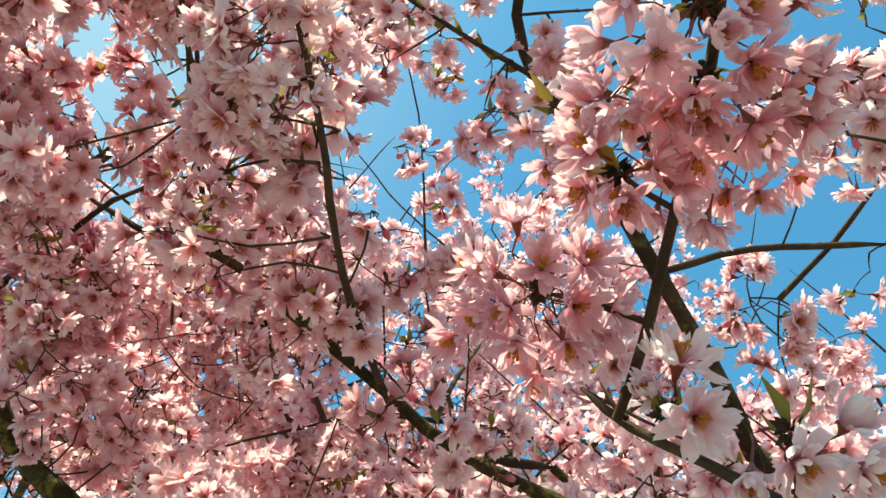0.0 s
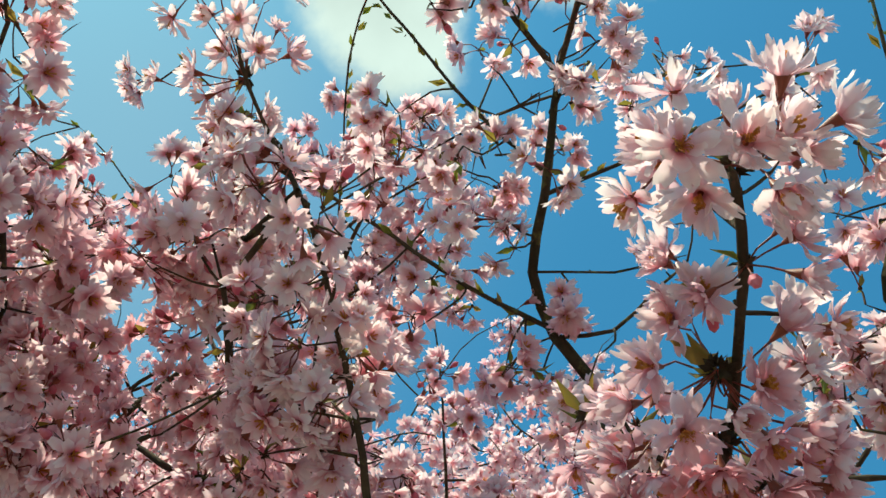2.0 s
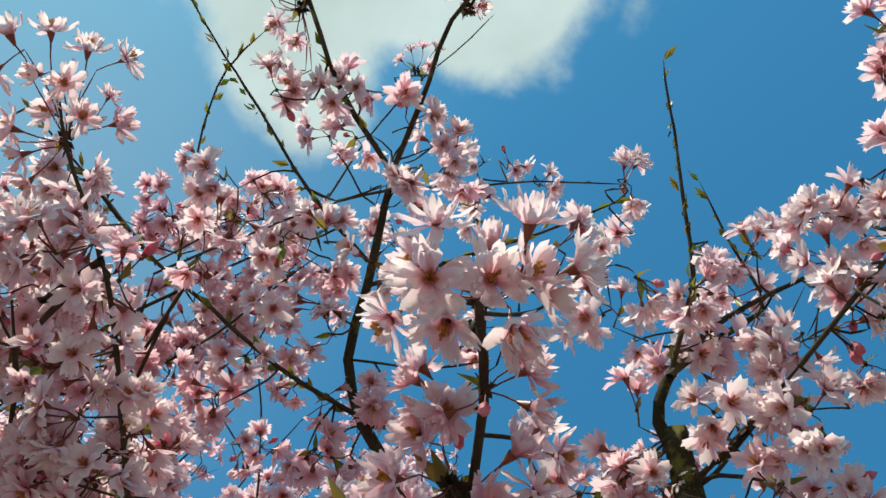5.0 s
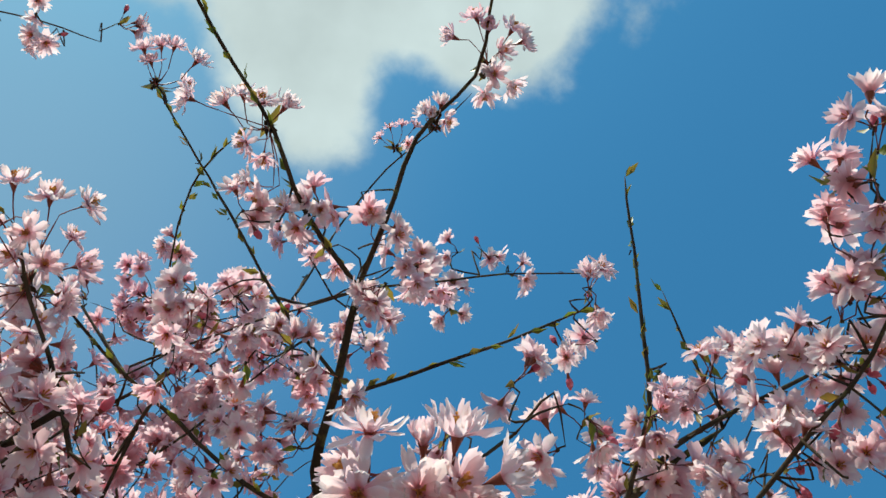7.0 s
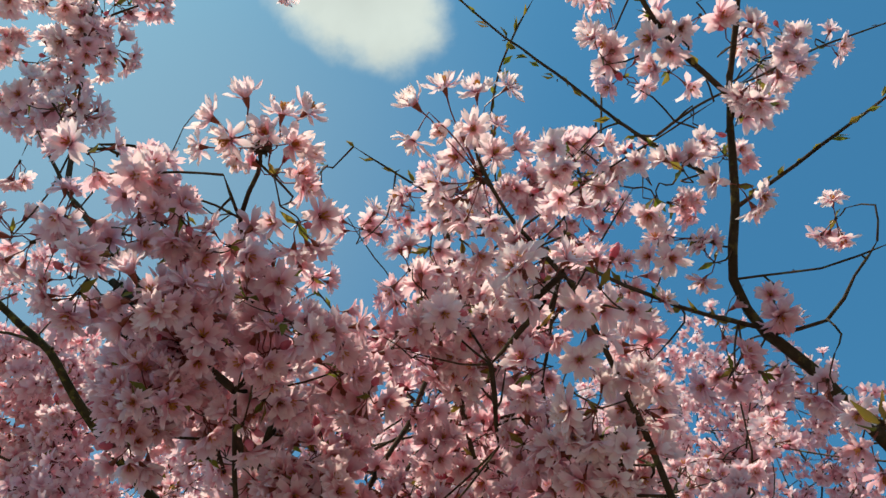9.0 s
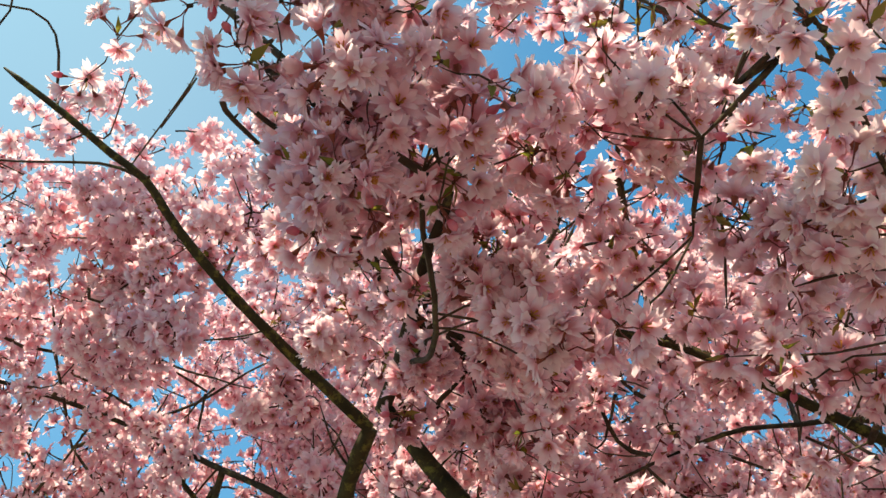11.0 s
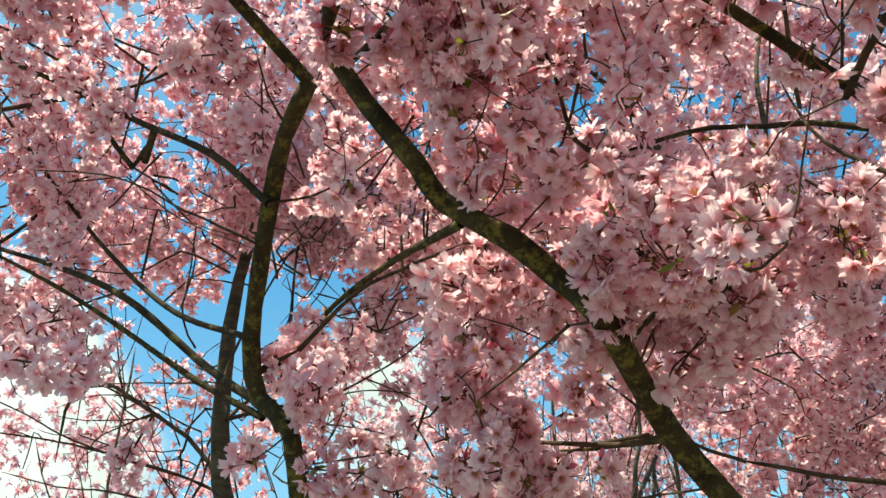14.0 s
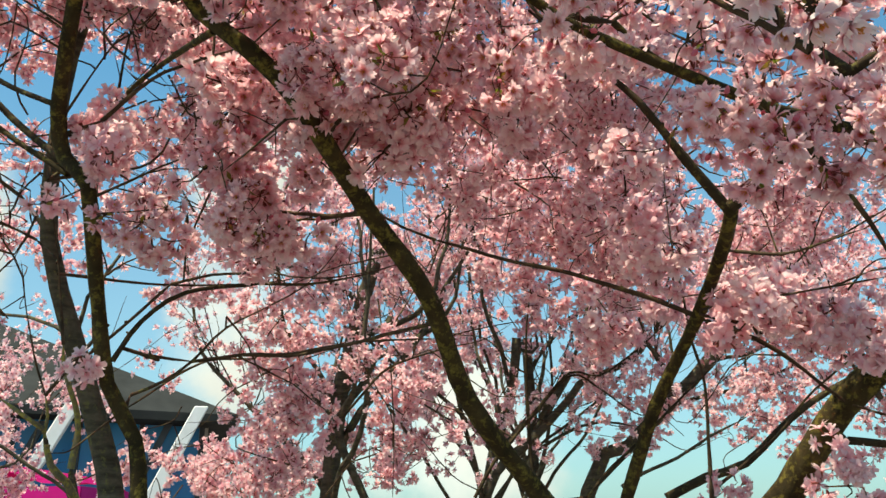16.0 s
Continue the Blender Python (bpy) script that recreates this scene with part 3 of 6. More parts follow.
bough(tree_a, "branch", 4.5, 1.6, (-0.465, 0.588, 2.480), (-0.407, 0.573, 2.570), (-0.358, 0.565, 2.626), (-0.280, 0.528, 2.741), (-0.132, 0.471, 2.860), (0.003, 0.401, 2.900))
bough(tree_a, "twig", 2.2, 1.2, (-0.407, 0.573, 2.570), (-0.429, 0.514, 2.595), (-0.430, 0.467, 2.603))
bough(tree_a, "branch", 4, 2, (-0.517, 0.706, 2.556), (-0.423, 0.646, 2.594), (-0.386, 0.642, 2.615), (-0.316, 0.629, 2.719))
bough(tree_a, "twig", 2, 1.2, (-0.173, 0.481, 2.630), (-0.090, 0.466, 2.713), (-0.032, 0.430, 2.774), (0.029, 0.390, 2.819))
bough(tree_a, "twig", 2, 1, (0.048, 0.270, 2.743), (0.116, 0.265, 2.784), (0.243, 0.270, 2.848), (0.327, 0.262, 2.873), (0.475, 0.266, 2.905))
bough(tree_a, "twig", 2, 1, (-0.196, 0.447, 2.825), (-0.075, 0.357, 2.793), (0.031, 0.275, 2.740), (0.113, 0.225, 2.713))
bough(tree_a, "twig", 1.9, 1.0, (0.076, 0.361, 3.167), (0.113, 0.315, 3.210), (0.154, 0.263, 3.229), (0.200, 0.216, 3.243), (0.254, 0.157, 3.256), (0.290, 0.113, 3.264))
# near shoots
bough(tree_a, "branch", 3.4, 2.6, (0.104, 0.402, 2.057), (0.120, 0.348, 2.084), (0.145, 0.193, 2.164), (0.146, 0.137, 2.178), (0.137, 0.085, 2.187), (0.133, 0.075, 2.194))
bough(tree_a, "branch", 4, 2.6, (0.179, 0.370, 1.974), (0.143, 0.384, 2.014), (0.110, 0.401, 2.057), (0.089, 0.416, 2.092))
bough(tree_a, "twig", 2, 1.5, (0.110, 0.401, 2.057), (0.096, 0.396, 2.083))
bough(tree_a, "limb", 5, 4, (0.254, 0.636, 2.444), (0.357, 0.631, 2.472), (0.506, 0.616, 2.467))
bough(tree_a, "branch", 4, 2.5, (0.403, 0.696, 2.459), (0.455, 0.632, 2.488), (0.504, 0.552, 2.519))
bough(tree_a, "branch", 4.6, 2.6, (-0.061, 0.763, 2.354), (-0.081, 0.605, 2.310), (-0.091, 0.428, 2.257), (-0.097, 0.375, 2.284), (-0.111, 0.293, 2.338), (-0.129, 0.227, 2.390), (-0.140, 0.193, 2.406))
bough(tree_a, "branch", 3.4, 2.2, (-0.277, 0.510, 2.560), (-0.272, 0.405, 2.600), (-0.250, 0.295, 2.628), (-0.234, 0.232, 2.636))
bough(tree_a, "branch", 2.7, 1.8, (-0.140, 0.199, 2.408), (-0.155, 0.182, 2.441), (-0.169, 0.169, 2.465), (-0.184, 0.129, 2.477), (-0.193, 0.086, 2.488))
bough(tree_a, "branch", 3, 1.6, (-0.026, 0.882, 2.661), (-0.028, 0.773, 2.731), (-0.032, 0.683, 2.783))
bough(tree_a, "twig", 1.8, 1, (-0.462, 0.657, 2.960), (-0.516, 0.539, 3.009), (-0.567, 0.445, 3.034), (-0.603, 0.395, 3.039), buds=True)
bough(tree_a, "twig", 1.4, 0.8, (-0.755, 0.376, 3.200), (-0.687, 0.315, 3.253), (-0.657, 0.292, 3.272))
bough(tree_a, "twig", 2, 1.2, (-0.573, 0.185, 2.784), (-0.576, 0.261, 2.757), buds=True)
bough(tree_a, "branch", 3, 2.4, (-0.225, 0.303, 2.429), (-0.23, 0.36, 2.43), (-0.238, 0.421, 2.426))
# shoots to the side with the sawn stub
bough(tree_a, "limb", 14, 12, (0.372, 0.331, 2.242), (0.375, 0.317, 2.314), (0.373, 0.292, 2.364), mossy=True)
bough(tree_a, "branch", 7, 3, (0.378, 0.310, 2.347), (0.360, 0.292, 2.372), (0.372, 0.271, 2.406), (0.408, 0.262, 2.442), (0.511, 0.243, 2.515), mossy=True)
bough(tree_a, "branch", 3, 1.3, (0.374, 0.273, 2.404), (0.402, 0.197, 2.482), (0.404, 0.153, 2.548), (0.397, 0.074, 2.644), (0.394, 0.030, 2.688), buds=True)
bough(tree_a, "branch", 2.6, 1.8, (0.373, 0.319, 2.313), (0.413, 0.321, 2.342), (0.482, 0.286, 2.403))
bough(tree_a, "branch", 2.6, 1.8, (0.374, 0.314, 2.318), (0.412, 0.316, 2.332), (0.475, 0.331, 2.345))
bough(tree_a, "branch", 4, 2, (0.373, 0.262, 2.404), (0.451, 0.248, 2.485), (0.568, 0.190, 2.521), (0.636, 0.169, 2.553))
bough(tree_a, "branch", 2.6, 1.6, (0.441, 0.189, 2.328), (0.481, 0.126, 2.352), (0.510, 0.075, 2.365), (0.532, 0.016, 2.383), (0.546, -0.057, 2.430))
bough(tree_a, "twig", 2, 1, (0.510, 0.230, 2.531), (0.487, 0.196, 2.594), (0.466, 0.159, 2.662), buds=True)
bough(tree_a, "twig", 2, 1.4, (0.162, 0.146, 2.297), (0.205, 0.181, 2.363), (0.245, 0.201, 2.413), (0.264, 0.182, 2.423))
# shoots swung past later
bough(tree_a, "branch", 3.2, 2.0, (-0.460, 0.199, 2.556), (-0.440, 0.133, 2.541), (-0.406, 0.080, 2.521), (-0.383, 0.047, 2.502))
bough(tree_a, "twig", 2.2, 1.5, (-0.440, 0.133, 2.541), (-0.433, 0.075, 2.526))
bough(tree_a, "branch", 4, 2, (-0.677, 0.137, 2.713), (-0.706, 0.104, 2.928), (-0.696, 0.036, 3.068), (-0.667, -0.019, 3.225))
bough(tree_a, "twig", 2, 1, (-0.713, 0.047, 3.080), (-0.643, 0.055, 3.151), (-0.444, 0.059, 3.169), (-0.326, 0.084, 3.185))
bough(tree_a, "twig", 2.4, 1.6, (-0.677, 0.137, 2.713), (-0.707, 0.081, 2.782))
bough(tree_a, "twig", 2, 1.2, (-0.253, 0.299, 2.776), (-0.294, 0.260, 2.795), (-0.341, 0.217, 2.812), buds=True)
bough(tree_a, "branch", 4, 2.4, (-0.617, 0.696, 2.576), (-0.565, 0.545, 2.465), (-0.528, 0.443, 2.385), (-0.495, 0.324, 2.340), (-0.491, 0.296, 2.396), (-0.475, 0.254, 2.421))
bough(tree_a, "branch", 3.6, 2.4, (-0.591, 0.361, 2.596), (-0.595, 0.306, 2.572), (-0.619, 0.234, 2.549), (-0.642, 0.203, 2.557))
bough(tree_a, "branch", 3.4, 2, (-0.566, 0.717, 2.664), (-0.477, 0.646, 2.677), (-0.438, 0.631, 2.701), (-0.396, 0.613, 2.725))
bough(tree_a, "twig", 2.2, 1.6, (-0.463, 0.644, 2.682), (-0.405, 0.637, 2.701), (-0.375, 0.629, 2.714))
bough(tree_a, "twig", 2.6, 2, (-0.471, 0.654, 2.671), (-0.398, 0.658, 2.696), (-0.345, 0.652, 2.723))
bough(tree_a, "branch", 4, 2.4, (-0.698, 0.276, 2.681), (-0.692, 0.297, 2.672), (-0.660, 0.354, 2.652))
# lower crown
bough(tree_b, "limb", 16.74, 14.26, (-0.751, 1.490, 1.590), (-0.770, 1.474, 1.755), (-0.827, 1.438, 1.866), (-0.852, 1.381, 2.067), (-0.850, 1.277, 2.237), (-0.918, 1.307, 2.314), (-0.918, 1.249, 2.403), (-0.839, 1.093, 2.566), (-0.785, 0.997, 2.621), (-0.726, 0.933, 2.669), mossy=True)
bough(tree_b, "limb", 10.54, 4.96, (-0.726, 0.933, 2.669), (-0.812, 0.813, 2.751), (-0.889, 0.687, 2.829), (-0.940, 0.598, 2.899), (-0.970, 0.528, 2.956), (-1.017, 0.491, 3.000), (-1.080, 0.428, 3.059), (-1.176, 0.364, 3.153), mossy=True)
bough(tree_a, "branch", 3.1, 1.55, (-0.970, 0.528, 2.956), (-1.042, 0.503, 3.005), (-1.226, 0.481, 3.068), (-1.391, 0.477, 3.122))
bough(tree_a, "limb", 21.08, 11.78, (0.144, 1.599, 1.545), (0.059, 1.556, 1.648), (-0.088, 1.382, 1.815), (-0.164, 1.226, 1.981), (-0.272, 1.096, 2.110), (-0.350, 0.887, 2.186), (-0.396, 0.892, 2.250), (-0.442, 0.855, 2.287), (-0.521, 0.849, 2.351), (-0.544, 0.817, 2.387), (-0.603, 0.801, 2.483), (-0.658, 0.758, 2.578), mossy=True)
bough(tree_b, "branch", 11, 3, (-0.655, 0.758, 2.572), (-0.617, 0.696, 2.576), (-0.555, 0.539, 2.531), (-0.508, 0.415, 2.486), (-0.462, 0.335, 2.485), (-0.475, 0.254, 2.421))
bough(tree_a, "branch", 4, 2.2, (-0.555, 0.539, 2.531), (-0.569, 0.479, 2.514), (-0.553, 0.378, 2.493))
bough(tree_b, "branch", 6.82, 4.34, (-0.832, 1.066, 2.548), (-0.936, 1.064, 2.665), (-1.120, 1.115, 2.818), (-1.254, 1.129, 2.925), (-1.492, 1.114, 3.077), (-1.710, 1.037, 3.167))
bough(tree_b, "branch", 6.2, 3.1, (-0.923, 1.260, 2.409), (-1.101, 1.324, 2.515), (-1.268, 1.372, 2.677), (-1.418, 1.350, 2.862), (-1.569, 1.279, 3.076))
bough(tree_b, "branch", 8.68, 4.96, (-0.921, 1.331, 2.312), (-1.061, 1.389, 2.428), (-1.228, 1.357, 2.581), (-1.442, 1.432, 2.727), (-1.678, 1.495, 2.858))
bough(tree_b, "branch", 6.82, 3.72, (-0.922, 1.339, 2.292), (-1.082, 1.390, 2.405), (-1.282, 1.432, 2.564), (-1.447, 1.453, 2.687), (-1.636, 1.449, 2.808), mossy=True)
bough(tree_a, "branch", 6.2, 3.72, (-0.500, 0.863, 2.324), (-0.646, 1.098, 2.421), (-0.781, 1.269, 2.455), (-0.904, 1.465, 2.488), mossy=True)
bough(tree_a, "limb", 13.02, 4.96, (0.854, 1.422, 1.951), (0.797, 1.148, 2.068), (0.586, 0.910, 2.127), (0.450, 0.891, 2.173), (0.306, 0.813, 2.171), (0.038, 0.788, 2.291), (-0.059, 0.748, 2.354), (-0.177, 0.674, 2.418), (-0.233, 0.673, 2.479), (-0.309, 0.673, 2.532), (-0.377, 0.687, 2.568), mossy=True)
bough(tree_a, "branch", 6, 3.5, (0.147, 1.131, 2.572), (0.056, 1.144, 2.614), (-0.013, 1.158, 2.631), (-0.095, 1.169, 2.653), (-0.168, 1.184, 2.656), (-0.250, 1.203, 2.651))
bough(tree_a, "twig", 1.86, 1.24, (-0.067, 0.741, 2.367), (-0.070, 0.701, 2.397), (-0.068, 0.659, 2.424))
bough(tree_a, "limb", 15.5, 12.4, (0.265, 1.732, 1.578), (0.335, 1.580, 1.826), (0.399, 1.417, 1.991), (0.378, 1.149, 2.072), (0.362, 1.064, 2.099), mossy=True)
bough(tree_a, "branch", 9.92, 4.96, (0.360, 1.073, 2.096), (0.283, 1.034, 2.172), (0.202, 1.008, 2.274), (0.141, 1.018, 2.347))
bough(tree_a, "branch", 12.4, 7.44, (0.362, 1.064, 2.099), (0.396, 1.010, 2.129), (0.441, 0.934, 2.170), (0.481, 0.842, 2.229), (0.539, 0.795, 2.249))
bough(tree_a, "limb", 37, 30, (0.578, 1.764, 1.536), (0.657, 1.689, 1.652), (0.738, 1.553, 1.818), (0.835, 1.437, 1.930), mossy=True)
bough(tree_a, "branch", 5.58, 3.1, (0.399, 1.417, 1.991), (0.281, 1.430, 2.045), (0.124, 1.411, 2.091), (0.002, 1.383, 2.106), (-0.152, 1.272, 2.115))
bough(tree_a, "branch", 5.58, 3.1, (0.414, 1.415, 1.980), (0.547, 1.410, 1.922), (0.713, 1.519, 1.837), (0.750, 1.504, 1.811))
bough(tree_a, "branch", 4.34, 2.48, (-0.143, 1.262, 1.947), (-0.246, 1.392, 1.954), (-0.462, 1.600, 1.953), (-0.695, 1.708, 1.964), (-0.820, 1.528, 1.826))
bough(tree_b, "branch", 6.2, 3.72, (-0.820, 1.432, 1.912), (-0.769, 1.432, 1.995), (-0.683, 1.443, 2.061), (-0.529, 1.475, 2.088))
bough(tree_a, "branch", 4.96, 2.48, (-0.282, 1.092, 2.103), (-0.363, 1.177, 2.128), (-0.481, 1.292, 2.185))
bough(tree_a, "twig", 1.86, 0.992, (-0.227, 1.211, 2.066), (-0.356, 1.417, 2.110), (-0.539, 1.629, 2.109))
bough(tree_a, "branch", 3.1, 1.86, (0.413, 1.401, 2.005), (0.453, 1.345, 2.008), (0.551, 1.307, 1.996), (0.678, 1.233, 2.031))
bough(tree_a, "branch", 3.72, 1.86, (0.417, 1.218, 2.068), (0.523, 1.216, 2.061), (0.611, 1.164, 2.087))
bough(tree_a, "branch", 9.92, 6.2, (0.758, 1.594, 1.749), (0.817, 1.565, 1.739), (0.891, 1.524, 1.728))
bough(tree_a, "branch", 5.58, 3.1, (0.502, 0.969, 2.105), (0.561, 0.994, 2.050), (0.611, 1.027, 1.977))
bough(tree_a, "branch", 3.72, 1.86, (-0.305, 0.882, 2.169), (-0.277, 0.854, 2.179), (-0.243, 0.832, 2.187))
bough(tree_a, "branch", 3.72, 2.48, (-0.778, 1.628, 2.134), (-0.679, 1.607, 2.147), (-0.531, 1.588, 2.148))
bough(tree_a, "branch", 3.1, 1.86, (-0.274, 1.102, 2.111), (-0.354, 1.188, 2.132), (-0.466, 1.300, 2.171), mossy=True)
bough(tree_a, "twig", 2.48, 1.24, (-0.388, 0.908, 2.191), (-0.455, 0.980, 2.173), (-0.519, 1.044, 2.162))
bough(tree_a, "twig", 2.48, 1.24, (-0.832, 1.066, 2.548), (-0.764, 1.153, 2.622), (-0.655, 1.232, 2.773), (-0.532, 1.255, 2.871), mossy=True)
bough(tree_a, "twig", 2.48, 1.24, (-0.776, 0.993, 2.631), (-0.797, 0.951, 2.676), (-0.806, 0.904, 2.728))
bough(tree_a, "twig", 1.86, 0.93, (-0.868, 0.757, 2.780), (-0.973, 0.803, 2.835), (-1.178, 0.811, 2.886))
bough(tree_a, "twig", 2.48, 1.24, (-0.866, 1.114, 2.506), (-1.018, 1.139, 2.620), (-1.156, 1.165, 2.725), (-1.397, 1.209, 2.823))
bough(tree_a, "twig", 1.86, 1.24, (-1.092, 1.341, 2.720), (-1.105, 1.361, 2.608), (-1.104, 1.333, 2.514))
bough(tree_a, "twig", 1.86, 0.93, (-1.263, 1.334, 2.874), (-1.121, 1.315, 2.736), (-0.896, 1.178, 2.540))
# hanging shoots over the lower view
bough(tree_a, "branch", 4.5, 2.4, (-0.262, 0.638, 2.479), (-0.275, 0.596, 2.498), (-0.276, 0.508, 2.553), (-0.277, 0.470, 2.571), (-0.281, 0.421, 2.595))
bough(tree_a, "branch", 2.108, 1.24, (-0.171, 0.469, 2.555), (-0.181, 0.536, 2.501), (-0.192, 0.590, 2.465))
bough(tree_a, "twig", 1.24, 0.744, (-0.210, 0.554, 2.564), (-0.164, 0.522, 2.576), (-0.099, 0.504, 2.565))
#
bough(tree_a, "twig", 4, 1.6, (-1.339, 2.082, 2.410), (-1.419, 2.032, 2.446), (-1.579, 1.870, 2.480), (-1.711, 1.714, 2.481), (-1.763, 1.619, 2.448))
bough(tree_a, "twig", 3.6, 1.4, (-1.401, 2.099, 2.445), (-1.602, 1.968, 2.508), (-1.698, 1.889, 2.551), (-1.766, 1.760, 2.581), (-1.812, 1.656, 2.577))
bough(tree_a, "twig", 3.4, 1.4, (-1.415, 2.114, 2.375), (-1.585, 2.015, 2.406), (-1.692, 1.945, 2.413), (-1.798, 1.862, 2.439))
bough(tree_a, "twig", 2.6, 1.2, (-1.374, 2.069, 2.565), (-1.415, 2.041, 2.584), (-1.502, 1.975, 2.632), (-1.597, 1.916, 2.640), (-1.689, 1.875, 2.599))
bough(tree_a, "twig", 2.6, 1.2, (-1.345, 2.028, 2.692), (-1.377, 2.016, 2.684), (-1.520, 1.949, 2.668), (-1.623, 1.889, 2.662))
bough(tree_a, "twig", 2.2, 1.1, (-1.427, 2.057, 2.530), (-1.452, 2.005, 2.625), (-1.454, 1.948, 2.743), (-1.433, 1.935, 2.791))
bough(tree_a, "twig", 2, 1, (-1.465, 2.061, 2.465), (-1.491, 2.021, 2.538), (-1.489, 1.991, 2.614))
bough(tree_a, "twig", 1.6, 1, (-1.579, 1.870, 2.480), (-1.585, 1.893, 2.405), (-1.617, 1.855, 2.454))
bough(tree_a, "twig", 1.6, 1, (-1.551, 1.934, 2.662), (-1.560, 1.905, 2.710), (-1.541, 1.898, 2.745))
bough(tree_a, "twig", 1.6, 1, (-1.680, 1.793, 2.504), (-1.701, 1.810, 2.421), (-1.711, 1.796, 2.439))
bough(tree_a, "branch", 4.5, 1.6, (-1.126, 1.966, 2.503), (-0.982, 1.980, 2.586), (-0.818, 1.985, 2.666), (-0.679, 1.966, 2.754))
bough(tree_a, "twig", 2.6, 1.2, (-1.081, 1.971, 2.530), (-0.957, 2.065, 2.530), (-0.857, 2.096, 2.510), (-0.774, 2.158, 2.530))
bough(tree_a, "twig", 2.6, 1.2, (-1.009, 1.977, 2.574), (-0.904, 1.994, 2.601), (-0.748, 2.032, 2.588))
bough(tree_a, "twig", 2.4, 1.2, (-0.905, 1.981, 2.632), (-0.812, 2.116, 2.623), (-0.712, 2.156, 2.562))
bough(tree_a, "twig", 2.4, 1.2, (-1.120, 1.960, 2.778), (-1.083, 1.935, 2.847), (-1.094, 1.884, 2.927))
bough(tree_a, "twig", 2.4, 1.2, (-1.169, 1.976, 2.708), (-1.021, 1.939, 2.876), (-0.932, 1.899, 2.984), (-0.816, 1.884, 3.049))
bough(tree_a, "twig", 2.4, 1.2, (-1.021, 1.939, 2.876), (-0.934, 1.972, 2.863), (-0.804, 1.963, 2.929))
bough(tree_a, "branch", 4.2, 2, (0.525, 1.821, 1.658), (0.668, 1.760, 1.776), (0.758, 1.707, 1.882), (0.856, 1.644, 1.964), (0.934, 1.586, 2.028))
bough(tree_a, "twig", 5, 3, (0.457, 1.631, 1.679), (0.462, 1.610, 1.870), (0.440, 1.599, 1.969), (0.429, 1.587, 2.033))
bough(tree_a, "branch", 6, 3, (0.110, 2.908, 1.854), (0.245, 2.876, 2.010), (0.362, 2.840, 2.128), (0.467, 2.823, 2.113), (0.592, 2.781, 2.189), (0.674, 2.745, 2.256))
bough(tree_a, "branch", 6, 3, (0.369, 2.683, 1.672), (0.450, 2.663, 1.764), (0.538, 2.637, 1.840), (0.665, 2.590, 1.963), (0.815, 2.519, 2.104))
bough(tree_a, "branch", 8, 3, (0.227, 3.008, 1.675), (0.213, 2.984, 1.992), (0.213, 2.931, 2.292), (0.236, 2.876, 2.496))
bough(tree_a, "twig", 3, 1.5, (0.000, 2.903, 1.972), (-0.106, 2.901, 2.015), (-0.235, 2.894, 2.058))
bough(tree_a, "twig", 3, 1.5, (0.133, 2.861, 2.178), (0.048, 2.850, 2.264), (-0.081, 2.851, 2.288), (-0.189, 2.836, 2.352))
bough(tree_a, "twig", 2.5, 1.5, (0.213, 2.984, 1.992), (0.351, 2.972, 1.933), (0.477, 2.953, 1.908))
bough(tree_a, "branch", 5, 2.4, (-0.849, 1.301, 2.396), (-0.733, 1.249, 2.466), (-0.643, 1.211, 2.481), (-0.527, 1.133, 2.465))
bough(tree_a, "twig", 2.4, 1.2, (-0.648, 1.500, 2.373), (-0.545, 1.493, 2.442), (-0.440, 1.473, 2.519))
bough(tree_a, "twig", 2, 1, (-0.517, 1.462, 2.513), (-0.529, 1.540, 2.347))
bough(tree_a, "branch", 3.4, 1.8, (-0.287, 1.219, 2.152), (-0.374, 1.260, 2.160), (-0.459, 1.292, 2.181))
bough(tree_a, "branch", 4, 2, (-0.682, 1.525, 1.928), (-0.578, 1.548, 1.944), (-0.469, 1.569, 1.947), (-0.319, 1.583, 1.974), (-0.153, 1.587, 1.986))
bough(tree_a, "branch", 4, 2, (-0.800, 1.500, 1.852), (-0.737, 1.516, 1.884), (-0.682, 1.525, 1.928), (-0.615, 1.527, 2.003), (-0.519, 1.535, 2.056))
bough(tree_a, "twig", 2.4, 1.4, (-0.615, 1.521, 2.027), (-0.567, 1.546, 1.969), (-0.529, 1.570, 1.885))
bough(tree_a, "twig", 2.4, 1.2, (-0.550, 2.068, 1.967), (-0.486, 2.086, 1.914), (-0.423, 2.099, 1.876))
bough(tree_a, "branch", 7, 4, (-0.006, 2.926, 1.682), (0.081, 2.913, 1.826), (0.212, 2.886, 1.967), (0.364, 2.842, 2.118), (0.475, 2.830, 2.061))
bough(tree_a, "branch", 6, 3.4, (-0.531, 2.890, 1.934), (-0.427, 2.884, 2.059), (-0.320, 2.873, 2.163), (-0.104, 2.863, 2.235))
bough(tree_a, "branch", 15, 8, (0.572, 2.433, 1.657), (0.692, 2.395, 1.717), (0.806, 2.354, 1.755), (0.939, 2.288, 1.883), (1.046, 2.229, 1.959), (1.184, 2.146, 2.028))
bough(tree_a, "twig", 2.6, 1.4, (-0.168, 2.669, 2.185), (0.012, 2.687, 2.064), (0.112, 2.686, 2.022), (0.310, 2.659, 2.036))
bough(tree_a, "twig", 2.6, 1.4, (-0.310, 2.669, 2.166), (-0.291, 2.714, 1.873), (-0.300, 2.727, 1.679))
bough(tree_a, "twig", 2.2, 1.2, (-0.018, 2.326, 1.681), (-0.102, 2.327, 1.731), (-0.204, 2.317, 1.849))
